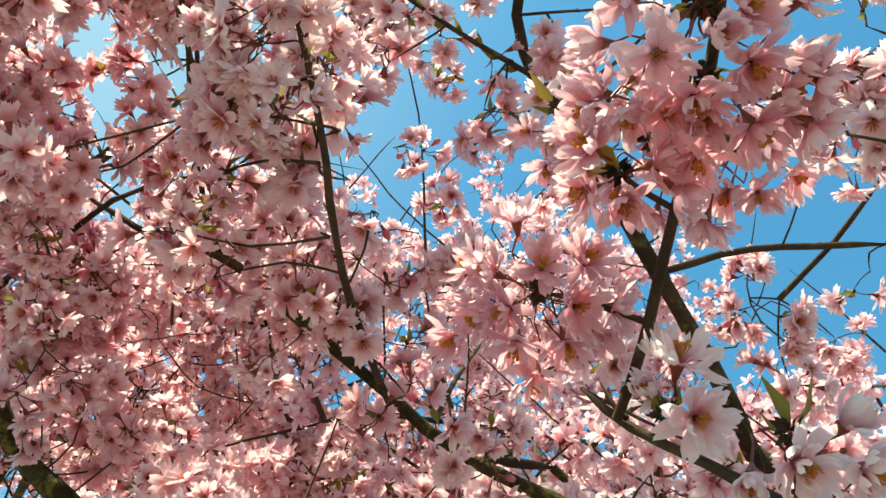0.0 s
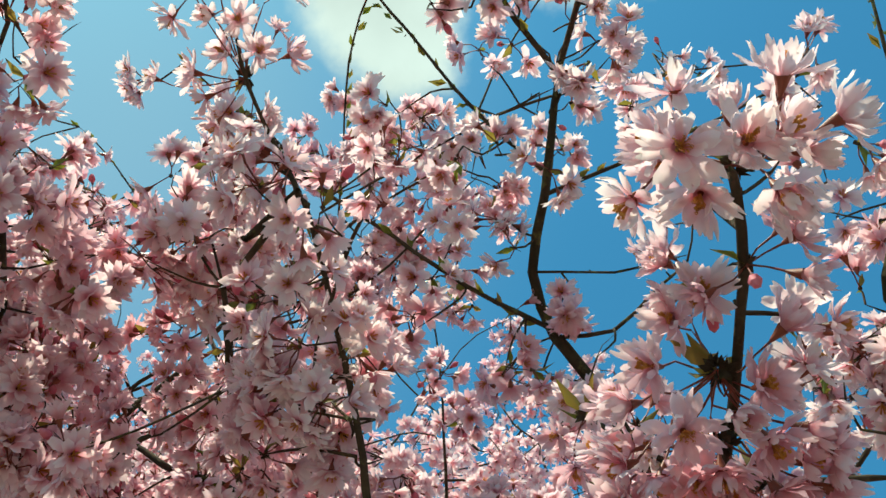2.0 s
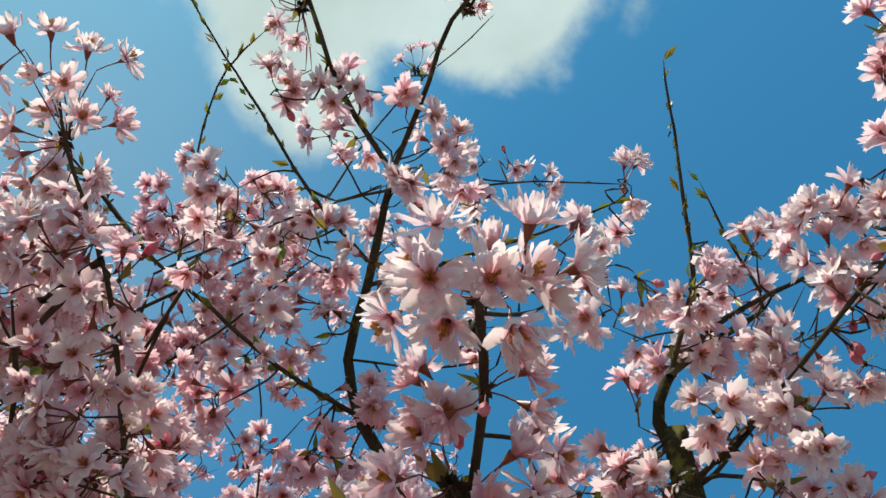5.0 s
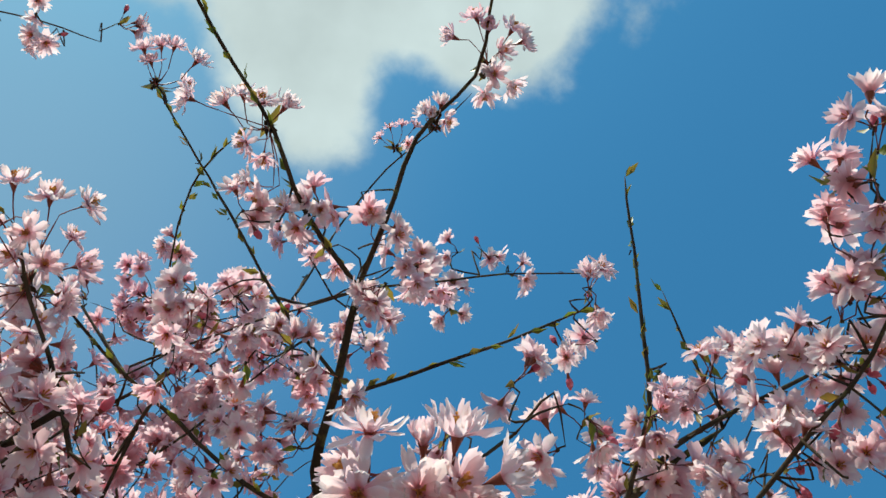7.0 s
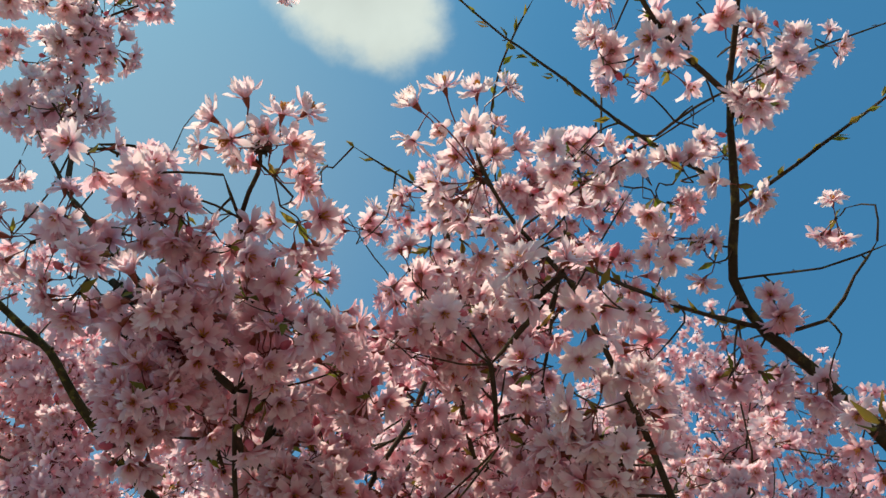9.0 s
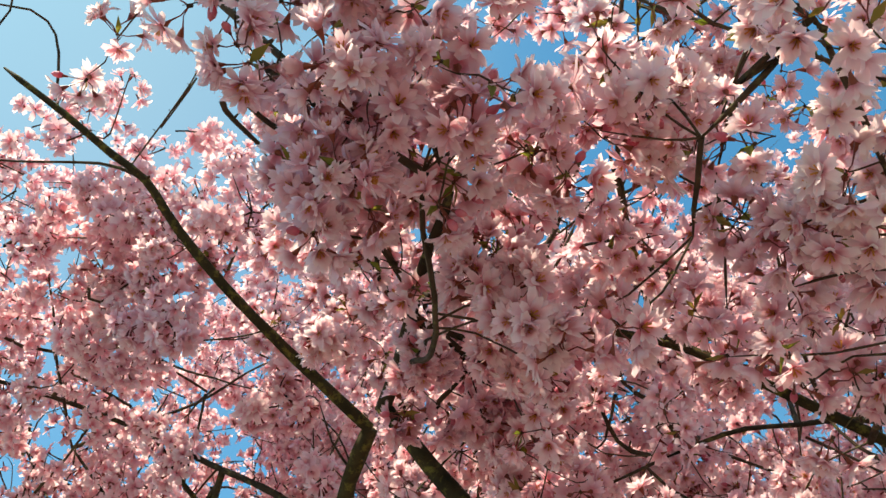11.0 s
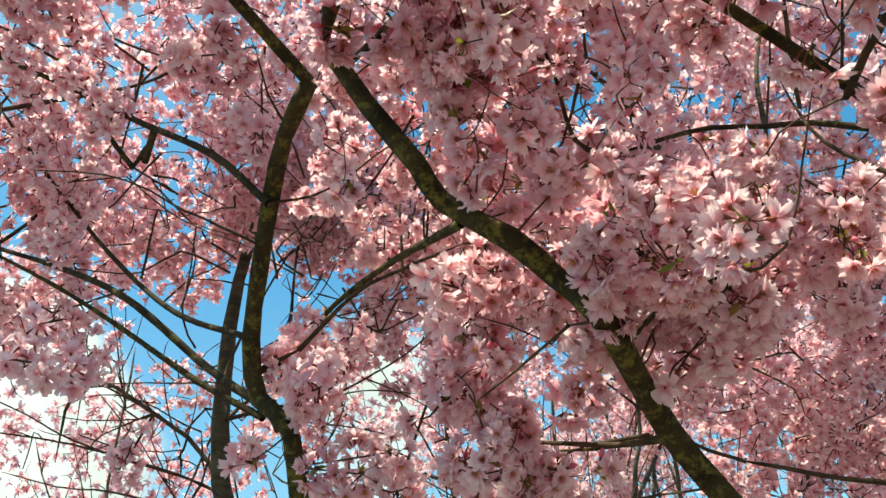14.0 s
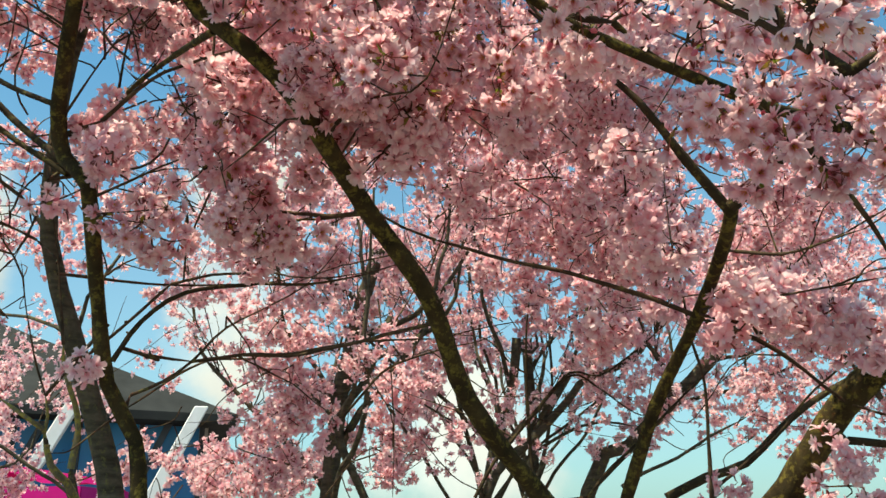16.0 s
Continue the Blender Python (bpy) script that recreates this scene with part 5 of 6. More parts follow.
spray(0.411, 0.762, 2.383, 0.054, 0.7, 1, 0.98)
spray(0.541, 0.841, 2.529, 0.072, 0.7, 1, 0.98)
spray(0.439, 0.481, 2.475, 0.055, 0.65, 2, 0.98)
spray(0.386, 0.500, 2.493, 0.055, 0.65, 2, 0.98)
spray(0.286, 0.518, 2.398, 0.039, 0.65, 2, 0.98)
spray(0.057, 0.527, 2.568, 0.031, 0.43, 2, 0.98)
spray(0.351, 0.338, 2.359, 0.029, 0.58, 2, 0.98)
spray(0.183, 0.630, 2.171, 0.044, 1, 2, 0.98)
spray(0.536, 0.703, 2.516, 0.044, 0.7, 1, 0.98)
spray(0.414, 0.209, 2.494, 0.034, 0.5, 2, 0.98)
spray(0.418, 0.284, 2.487, 0.047, 0.7, 2, 0.98)
spray(0.498, 0.253, 2.519, 0.037, 0.7, 2, 0.98)
spray(0.495, 0.195, 2.549, 0.020, 0.58, 2, 0.98)
spray(0.434, 0.177, 2.533, 0.019, 0.58, 2, 0.98)
spray(0.351, 0.311, 2.389, 0.029, 0.8, 2, 0.98)
spray(0.330, 0.362, 2.361, 0.047, 1, 2, 0.98)
spray(0.365, 0.347, 2.323, 0.041, 1, 2, 0.98)
spray(0.487, 0.346, 2.468, 0.028, 0.7, 2, 0.98)
spray(0.450, 0.361, 2.339, 0.033, 0.8, 2, 0.98)
spray(0.155, 0.137, 2.669, 0.045, 0.58, 2, 0.98)
spray(0.101, 0.144, 2.664, 0.035, 0.5, 2, 0.98)
spray(0.058, 0.111, 2.668, 0.022, 0.43, 2, 0.98)
spray(0.379, 0.180, 2.663, 0.025, 0.58, 1, 0.98)
spray(0.249, 0.316, 2.869, 0.045, 0.5, 1, 0.98)
spray(0.112, 0.224, 2.643, 0.021, 0.43, 2, 0.98)
spray(-0.048, 0.281, 2.762, 0.027, 0.58, 1, 0.98)
spray(0.034, 0.338, 2.735, 0.037, 0.58, 1, 0.98)
spray(-0.020, 0.370, 2.829, 0.051, 0.58, 1, 0.98)
spray(0.051, 0.348, 2.561, 0.023, 0.7, 2, 0.98)
spray(0.041, 0.440, 2.470, 0.028, 0.7, 2, 0.98)
spray(0.371, 0.308, 2.560, 0.025, 0.7, 2, 0.98)
spray(-0.482, 0.424, 2.802, 0.064, 0.7, 1, 0.98)
spray(-0.139, 0.435, 2.896, 0.040, 0.43, 1, 0.98)
spray(0.144, 0.148, 2.641, 0.044, 0.9, 2, 0.98)
spray(0.052, 0.099, 2.647, 0.020, 0.5, 2, 0.98)
spray(0.099, 0.098, 2.721, 0.028, 0.5, 2, 0.98)
spray(0.377, 0.179, 2.687, 0.022, 0.7, 1, 0.98)
spray(0.367, 0.249, 2.650, 0.013, 1, 1, 0.98)
spray(0.400, 0.230, 2.650, 0.013, 1, 1, 0.98)
spray(0.257, 0.162, 2.439, 0.027, 0.7, 2, 0.98)
spray(0.300, 0.161, 2.426, 0.025, 0.7, 2, 0.98)
spray(0.305, 0.203, 2.418, 0.015, 0.7, 2, 0.98)
spray(0.393, 0.197, 2.462, 0.040, 0.8, 2, 0.98)
spray(0.414, 0.229, 2.426, 0.032, 0.7, 2, 0.98)
spray(0.473, 0.201, 2.467, 0.034, 0.7, 2, 0.98)
spray(0.487, 0.171, 2.398, 0.042, 0.8, 2, 0.98)
spray(0.519, 0.094, 2.429, 0.042, 0.9, 2, 0.98)
spray(0.538, 0.117, 2.385, 0.039, 0.9, 2, 0.98)
spray(0.523, 0.029, 2.383, 0.032, 1, 2, 0.98)
spray(0.505, -0.007, 2.414, 0.029, 0.9, 2, 0.98)
spray(0.502, -0.063, 2.439, 0.029, 0.65, 2, 0.98)
spray(0.507, -0.115, 2.452, 0.027, 0.58, 2, 0.98)
spray(0.488, 0.148, 2.329, 0.025, 0.6, 2, 0.98)
spray(-0.214, 0.458, 3.031, 0.072, 1.2, 1, 0.98)
spray(-0.048, 0.338, 2.809, 0.051, 1.2, 1, 0.98)
spray(0.043, 0.253, 2.591, 0.029, 0.7, 2, 0.98)
spray(0.048, 0.327, 2.586, 0.031, 0.7, 2, 0.98)
spray(0.129, 0.313, 2.715, 0.030, 0.6, 1, 0.98)
spray(-0.386, 0.066, 3.167, 0.051, 0.5, 1, 0.98)
spray(-0.328, 0.067, 3.185, 0.035, 0.5, 1, 0.98)
spray(-0.126, 0.169, 2.428, 0.037, 0.9, 2, 0.98)
spray(-0.150, 0.194, 2.374, 0.043, 1, 2, 0.98)
spray(-0.100, 0.207, 2.353, 0.037, 0.8, 2, 0.98)
spray(-0.164, 0.371, 3.055, 0.053, 0.36, 1, 0.98)
spray(-0.547, 0.055, 2.547, 0.059, 0.65, 2, 0.98)
spray(-0.594, 0.104, 2.529, 0.055, 1, 2, 0.98)
spray(-0.381, 0.098, 2.481, 0.040, 0.9, 2, 0.98)
spray(-0.473, 0.123, 2.486, 0.056, 1, 2, 0.98)
spray(-0.585, 0.165, 2.495, 0.067, 1.1, 2, 0.98)
spray(-0.492, 0.170, 2.441, 0.062, 1.2, 2, 0.98)
spray(-0.406, 0.171, 2.418, 0.053, 1.2, 2, 0.98)
spray(-0.451, 0.240, 2.404, 0.062, 1.2, 2, 0.98)
spray(-0.572, 0.246, 2.439, 0.067, 1.2, 2, 0.98)
spray(-0.312, 0.299, 2.476, 0.045, 1, 2, 0.98)
spray(-0.278, 0.260, 2.518, 0.045, 1.1, 2, 0.98)
spray(-0.069, 0.247, 2.700, 0.051, 0.58, 1, 0.98)
spray(-0.102, 0.291, 2.671, 0.051, 0.8, 1, 0.98)
spray(-0.032, 0.110, 2.641, 0.030, 0.5, 2, 0.98)
spray(0.002, 0.236, 2.581, 0.034, 0.8, 2, 0.98)
spray(-0.023, 0.358, 2.548, 0.045, 0.7, 1, 0.98)
spray(-0.381, 0.373, 2.818, 0.040, 0.5, 1, 0.98)
spray(-0.373, 0.230, 2.792, 0.024, 0.5, 1, 0.98)
spray(-0.700, 0.082, 2.846, 0.064, 0.58, 1, 0.98)
spray(-0.747, 0.000, 3.077, 0.078, 1.2, 1, 0.98)
spray(-0.673, 0.016, 3.128, 0.070, 1.2, 1, 0.98)
spray(-0.784, 0.071, 3.037, 0.060, 1.2, 1, 0.98)
spray(-0.695, 0.067, 3.026, 0.044, 1.2, 1, 0.98)
spray(-0.557, 0.021, 3.169, 0.037, 0.5, 1, 0.98)
spray(-0.494, 0.023, 3.166, 0.028, 0.5, 1, 0.98)
spray(-0.421, 0.043, 3.179, 0.039, 0.5, 1, 0.98)
spray(0.124, 0.383, 2.415, 0.049, 0.8, 2, 0.98)
spray(-1.175, 0.893, 3.156, 0.159, 1, 0, 0.98)
spray(-1.229, 0.869, 2.986, 0.105, 1, 0, 0.98)
spray(-1.159, 0.719, 3.159, 0.128, 1, 0, 0.98)
spray(-0.538, 0.419, 2.484, 0.071, 0.94, 2, 0.98)
spray(-0.517, 0.592, 2.576, 0.078, 0.66, 1, 0.98)
spray(-0.278, 0.533, 2.541, 0.061, 1.2, 1, 0.98)
spray(-0.388, 0.351, 2.572, 0.059, 0.79, 2, 0.98)
spray(-0.110, 0.403, 2.390, 0.047, 1, 2, 0.98)
spray(-0.165, 0.308, 2.411, 0.037, 0.9, 2, 0.98)
spray(0.016, 0.628, 2.450, 0.047, 0.7, 1, 0.98)
spray(0.063, 0.632, 2.422, 0.040, 0.7, 1, 0.98)
spray(-0.159, 0.364, 2.335, 0.048, 1.1, 2, 0.98)
spray(-0.117, 0.377, 2.318, 0.039, 1, 2, 0.98)
spray(-0.174, 0.699, 2.492, 0.085, 1.2, 1, 0.98)
spray(-0.548, 0.747, 2.658, 0.088, 0.7, 1, 0.98)
spray(-0.343, 0.712, 2.575, 0.074, 0.39, 1, 0.98)
spray(-0.855, 0.880, 2.915, 0.110, 1, 1, 0.98)
spray(-0.991, 0.716, 2.998, 0.119, 1, 1, 0.98)
spray(-0.525, 0.107, 2.553, 0.048, 0.65, 2, 0.98)
spray(-0.450, 0.247, 2.529, 0.052, 0.62, 2, 0.98)
spray(-0.527, 0.201, 2.539, 0.042, 0.52, 2, 0.98)
spray(-0.547, 0.294, 2.472, 0.057, 0.86, 2, 0.98)
spray(-0.841, 0.233, 2.802, 0.059, 0.58, 1, 0.98)
spray(-0.471, 0.496, 2.560, 0.071, 0.72, 2, 0.96)
spray(-0.254, 0.474, 2.557, 0.047, 0.9, 2, 0.96)
spray(-0.326, 0.496, 2.506, 0.045, 0.59, 2, 0.96)
spray(-0.195, 0.535, 2.534, 0.018, 0.7, 2, 0.96)
spray(-0.435, 0.620, 2.380, 0.040, 1.3, 2, 0.96)
spray(-0.361, 0.475, 2.410, 0.046, 1, 2, 0.96)
spray(-0.227, 0.439, 2.281, 0.046, 1.1, 2, 0.96)
spray(-0.194, 0.479, 2.264, 0.038, 1, 2, 0.96)
spray(-0.283, 1.319, 2.665, 0.050, 1.2, 2, 0.96)
spray(-0.202, 1.288, 2.690, 0.066, 1.2, 2, 0.96)
spray(-0.304, 0.768, 2.228, 0.054, 1.3, 2, 0.96)
spray(-0.109, 1.329, 2.611, 0.064, 1.2, 2, 0.96)
spray(-0.270, 0.746, 2.193, 0.058, 1.2, 2, 0.96)
spray(0.003, 1.315, 2.589, 0.060, 1.2, 2, 0.96)
spray(-0.220, 0.686, 2.156, 0.049, 1.2, 2, 0.96)
spray(-0.568, 0.692, 2.594, 0.048, 0.9, 1, 0.96)
spray(-0.582, 0.472, 2.554, 0.064, 1.1, 2, 0.96)
spray(-0.518, 0.519, 2.526, 0.052, 1, 2, 0.96)
spray(-0.662, 0.431, 2.636, 0.068, 1, 2, 0.96)
spray(-0.867, 0.708, 3.040, 0.105, 1, 0, 0.96)
spray(-0.673, 0.949, 2.526, 0.048, 0.9, 1, 0.96)
spray(-0.879, 0.932, 2.781, 0.061, 1.1, 0, 0.96)
spray(-0.714, 0.749, 2.749, 0.088, 1, 1, 0.96)
spray(-1.028, 0.743, 2.856, 0.091, 1, 0, 0.96)
spray(-0.304, 0.827, 2.235, 0.084, 1.5, 1, 0.96)
spray(-0.215, 0.884, 2.207, 0.068, 1.2, 1, 0.96)
spray(-0.354, 0.818, 2.346, 0.068, 1.1, 1, 0.96)
spray(-0.466, 0.775, 2.350, 0.049, 1.1, 1, 0.96)
spray(-0.428, 0.782, 2.394, 0.048, 0.9, 1, 0.96)
spray(-0.161, 1.327, 2.623, 0.072, 1, 1, 0.96)
spray(-0.131, 0.917, 2.364, 0.083, 1, 1, 0.96)
spray(-0.046, 0.931, 2.297, 0.083, 1, 1, 0.96)
spray(0.200, 1.251, 2.540, 0.087, 1, 1, 0.96)
spray(-0.509, 1.098, 2.335, 0.075, 1, 0, 0.96)
spray(-0.539, 1.084, 2.216, 0.055, 1.1, 1, 0.96)
spray(-0.481, 1.125, 2.125, 0.079, 1.3, 1, 0.96)
spray(-0.426, 1.167, 2.098, 0.065, 1, 1, 0.96)
spray(-0.379, 1.158, 2.219, 0.050, 0.9, 0, 0.96)
spray(-0.730, 1.330, 2.154, 0.085, 1, 0, 0.96)
spray(-0.842, 1.302, 2.349, 0.059, 1.1, 0, 0.96)
spray(-0.845, 1.014, 2.664, 0.047, 1.1, 0, 0.96)
spray(-0.723, 1.164, 2.644, 0.049, 0.8, 0, 0.96)
spray(-1.038, 1.575, 2.312, 0.047, 0.8, 0, 0.96)
spray(-0.289, 0.913, 2.277, 0.095, 1.4, 0, 0.96)
spray(-0.199, 0.976, 2.238, 0.080, 1.2, 0, 0.96)
spray(-0.239, 1.031, 2.191, 0.063, 1, 0, 0.96)
spray(-0.524, 1.046, 2.334, 0.069, 0.9, 0, 0.96)
spray(-0.469, 1.249, 2.092, 0.082, 1.1, 0, 0.96)
spray(-0.569, 1.104, 2.195, 0.059, 1, 0, 0.96)
spray(-0.344, 1.005, 2.222, 0.054, 1, 0, 0.96)
spray(-0.014, 1.089, 2.331, 0.108, 1, 0, 0.96)
spray(0.112, 0.915, 2.350, 0.100, 1.2, 0, 0.96)
spray(0.233, 0.782, 2.271, 0.075, 1, 0, 0.96)
spray(0.298, 0.664, 2.175, 0.068, 1, 1, 0.96)
spray(0.369, 0.626, 2.175, 0.060, 1, 1, 0.96)
spray(0.208, 0.718, 2.085, 0.070, 1.3, 1, 0.96)
spray(0.294, 0.704, 2.040, 0.077, 1.4, 1, 0.96)
spray(0.365, 0.667, 2.041, 0.077, 1.9, 1, 0.96)
spray(0.237, 1.164, 2.250, 0.082, 1, 0, 0.96)
spray(0.455, 1.276, 1.955, 0.107, 1.2, 0, 0.96)
spray(0.596, 1.296, 1.959, 0.123, 1.3, 0, 0.96)
spray(0.673, 1.268, 1.907, 0.089, 1.1, 0, 0.96)
spray(0.318, 1.352, 2.132, 0.112, 1, 0, 0.96)
spray(0.263, 1.635, 2.047, 0.126, 0.9, 0, 0.96)
spray(0.714, 1.536, 1.650, 0.101, 0.9, 0, 0.96)
spray(-0.789, 1.234, 2.292, 0.067, 1.1, 0, 0.96)
spray(-0.845, 1.436, 2.191, 0.050, 1, 0, 0.96)
spray(-0.868, 1.415, 1.897, 0.037, 1.3, 0, 0.96)
spray(0.531, 1.779, 1.651, 0.054, 0.9, 0, 0.96)
spray(0.499, -0.031, 2.429, 0.025, 0.72, 2, 0.98)
spray(0.508, 0.039, 2.415, 0.030, 1, 2, 0.98)
spray(0.504, 0.135, 2.413, 0.032, 0.9, 2, 0.98)
spray(0.520, 0.058, 2.368, 0.032, 1, 2, 0.98)
spray(0.506, -0.083, 2.419, 0.024, 0.72, 2, 0.98)
spray(-0.173, 0.383, 2.520, 0.061, 0.72, 2, 0.98)
spray(-0.029, 1.281, 2.640, 0.074, 1, 1, 0.98)
spray(0.143, 0.496, 2.197, 0.034, 1, 2, 0.98)
spray(0.220, 0.532, 2.116, 0.034, 0.9, 2, 0.98)
spray(-0.699, 1.257, 3.019, 0.101, 1, 0, 0.96)
spray(-0.810, 1.404, 2.821, 0.090, 1, 0, 0.96)
spray(-0.645, 1.389, 2.887, 0.090, 1, 0, 0.96)
spray(-0.829, 1.290, 2.948, 0.067, 1, 0, 0.96)
spray(-0.748, 1.561, 2.750, 0.082, 1, 0, 0.96)
spray(-0.841, 1.377, 2.429, 0.074, 1.2, 0, 0.96)
spray(-0.884, 1.381, 2.390, 0.059, 1.2, 0, 0.96)
spray(-0.811, 1.510, 2.511, 0.065, 1, 0, 0.96)
spray(-0.383, 1.026, 2.296, 0.057, 1.2, 1, 0.96)
spray(-0.455, 1.007, 2.332, 0.050, 1.1, 1, 0.96)
spray(-0.336, 1.066, 2.208, 0.064, 1.1, 1, 0.96)
spray(-0.198, 1.005, 2.293, 0.064, 1.1, 1, 0.96)
spray(-0.510, 1.262, 2.200, 0.091, 1.2, 0, 0.96)
spray(-0.561, 1.290, 2.283, 0.069, 1.1, 0, 0.96)
spray(-1.215, 1.078, 2.323, 0.050, 1.2, 0, 0.96)
spray(-1.178, 1.072, 2.383, 0.036, 1, 0, 0.96)
spray(-1.428, 1.809, 2.434, 0.068, 0.7, 0, 0.96)
spray(-1.231, 1.219, 2.365, 0.039, 0.9, 0, 0.96)
spray(0.339, 0.317, 2.351, 0.035, 1.2, 2, 0.98)
spray(0.350, 0.292, 2.281, 0.023, 1, 2, 0.98)
spray(0.410, 0.264, 2.350, 0.023, 0.9, 2, 0.98)
spray(0.472, 0.260, 2.277, 0.039, 1.2, 2, 0.98)
spray(0.451, 0.248, 2.304, 0.029, 1, 2, 0.98)
spray(0.483, 0.211, 2.305, 0.034, 1.1, 2, 0.98)
spray(0.435, 0.288, 2.284, 0.025, 1, 2, 0.98)
spray(0.479, 0.197, 2.386, 0.036, 1.1, 2, 0.98)
spray(0.514, 0.191, 2.363, 0.031, 1, 2, 0.98)
spray(0.520, 0.144, 2.449, 0.030, 0.72, 2, 0.98)
spray(0.539, 0.116, 2.446, 0.022, 0.72, 2, 0.98)
spray(0.483, 0.178, 2.520, 0.016, 0.72, 2, 0.98)
spray(0.267, 0.276, 2.257, 0.026, 1, 2, 0.98)
spray(0.521, 0.004, 2.397, 0.029, 1.3, 2, 0.98)
spray(0.520, 0.059, 2.395, 0.035, 1.3, 2, 0.98)
spray(0.528, 0.089, 2.341, 0.029, 1.2, 2, 0.98)
spray(0.508, -0.097, 2.446, 0.025, 0.86, 2, 0.98)
spray(0.491, 0.144, 2.359, 0.030, 1.1, 2, 0.98)
spray(0.510, 0.134, 2.322, 0.029, 1.1, 2, 0.98)
spray(-0.247, 0.363, 2.618, 0.061, 1.3, 1, 0.98)
spray(-0.227, 0.494, 2.839, 0.054, 1.2, 1, 0.98)
spray(-0.206, 0.362, 2.501, 0.055, 0.85, 2, 0.98)
spray(-0.253, 0.455, 2.977, 0.051, 1.2, 1, 0.98)
spray(-0.246, 0.225, 2.592, 0.049, 1.2, 2, 0.98)
spray(-0.138, 0.482, 2.813, 0.064, 1.3, 1, 0.98)
spray(-0.092, 0.553, 2.828, 0.066, 1.3, 1, 0.98)
spray(-0.010, 0.444, 2.860, 0.056, 1.2, 1, 0.98)
spray(-0.121, 0.390, 2.881, 0.056, 1.2, 1, 0.98)
spray(0.004, 0.547, 2.781, 0.056, 1.2, 1, 0.98)
spray(-0.142, 0.500, 2.668, 0.059, 1.3, 1, 0.98)
spray(0.078, 0.481, 2.837, 0.044, 1, 1, 0.98)
spray(-0.739, 0.112, 2.988, 0.049, 1.2, 1, 0.98)
spray(-0.769, 0.126, 2.907, 0.051, 1.2, 1, 0.98)
spray(-0.631, -0.010, 3.151, 0.039, 1, 1, 0.98)
spray(-0.412, 0.376, 2.343, 0.039, 1.1, 2, 0.98)
spray(-0.409, 0.420, 2.303, 0.039, 1.1, 2, 0.98)
spray(-0.341, 0.386, 2.307, 0.034, 1, 2, 0.98)

# thick clumps in the crown's shade, the inner ones also tinted rosier for it
spray(-0.255, 0.296, 2.509, 0.050, 1.6, 2, 0.98)
spray(-0.246, 0.347, 2.504, 0.050, 1.6, 2, 0.98)
spray(-0.433, 0.412, 2.463, 0.060, 1.7, 2, 0.98)
spray(-0.417, 0.430, 2.384, 0.060, 1.7, 2, 0.98)
spray(-0.355, 0.703, 2.611, 0.060, 1.7, 2, 0.98)
# mostly deep blooms: shade low in the near blossom put into their colour
head = spur_head(0.124, 0.276, 2.166)
bloom(head, 0.079, 0.289, 2.201, -0.89, -0.41, 0.19, 0.88, True)
bloom(head, 0.094, 0.303, 2.176, -0.58, 0.28, -0.76, 0.93, True)
bloom(head, 0.108, 0.270, 2.181, -0.48, 0.02, -0.88, 0.94)
bloom(head, 0.103, 0.297, 2.143, -0.57, 0.12, -0.82, 0.89, True)
bloom(head, 0.128, 0.289, 2.159, -0.61, -0.18, -0.78, 0.83, True)
bloom(head, 0.136, 0.270, 2.175, -0.04, -0.10, -0.99, 0.82)
bloom(head, 0.128, 0.309, 2.139, -0.27, 0.47, -0.84, 0.89, True)
bloom(head, 0.144, 0.290, 2.134, 0.35, 0.27, -0.90, 0.81)
head = spur_head(0.173, 0.267, 2.152)
bloom(head, 0.162, 0.286, 2.169, -0.76, -0.64, 0.09, 0.93, True)
bloom(head, 0.171, 0.300, 2.148, -0.49, 0.24, -0.84, 0.94, True)
bloom(head, 0.175, 0.259, 2.164, 0.05, -0.50, -0.87, 0.83, True)
bloom(head, 0.182, 0.261, 2.136, -0.09, -0.36, -0.93, 0.81, True)
bloom(head, 0.207, 0.262, 2.160, -0.02, -0.98, -0.22, 0.79, True)
bloom(head, 0.201, 0.278, 2.133, 0.29, -0.02, -0.96, 0.84, True)
bloom(head, 0.180, 0.287, 2.125, -0.15, -0.09, -0.98, 0.78, True)
bloom(head, 0.149, 0.298, 2.115, -0.35, 0.61, -0.71, 0.89, True)
head = spur_head(0.082, 0.304, 2.250)
bloom(head, 0.058, 0.322, 2.247, -0.71, -0.37, -0.59, 0.75, True)
bloom(head, 0.074, 0.345, 2.234, -0.14, 0.21, -0.97, 0.80, True)
bloom(head, 0.092, 0.292, 2.247, 0.21, -0.71, -0.68, 0.89, True)
bloom(head, 0.069, 0.310, 2.272, -0.52, -0.42, -0.74, 0.82)
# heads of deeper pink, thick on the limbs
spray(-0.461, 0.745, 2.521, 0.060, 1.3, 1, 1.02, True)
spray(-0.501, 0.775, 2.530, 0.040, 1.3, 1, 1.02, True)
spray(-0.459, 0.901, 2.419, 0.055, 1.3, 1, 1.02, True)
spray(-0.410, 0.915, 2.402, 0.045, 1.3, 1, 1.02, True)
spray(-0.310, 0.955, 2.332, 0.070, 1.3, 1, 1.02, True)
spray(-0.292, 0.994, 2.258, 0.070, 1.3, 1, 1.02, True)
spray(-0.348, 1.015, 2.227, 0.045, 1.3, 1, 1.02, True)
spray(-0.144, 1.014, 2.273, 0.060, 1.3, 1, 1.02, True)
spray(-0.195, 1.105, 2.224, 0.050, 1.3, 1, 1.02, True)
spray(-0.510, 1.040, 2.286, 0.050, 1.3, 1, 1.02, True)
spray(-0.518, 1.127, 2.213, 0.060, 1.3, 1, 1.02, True)
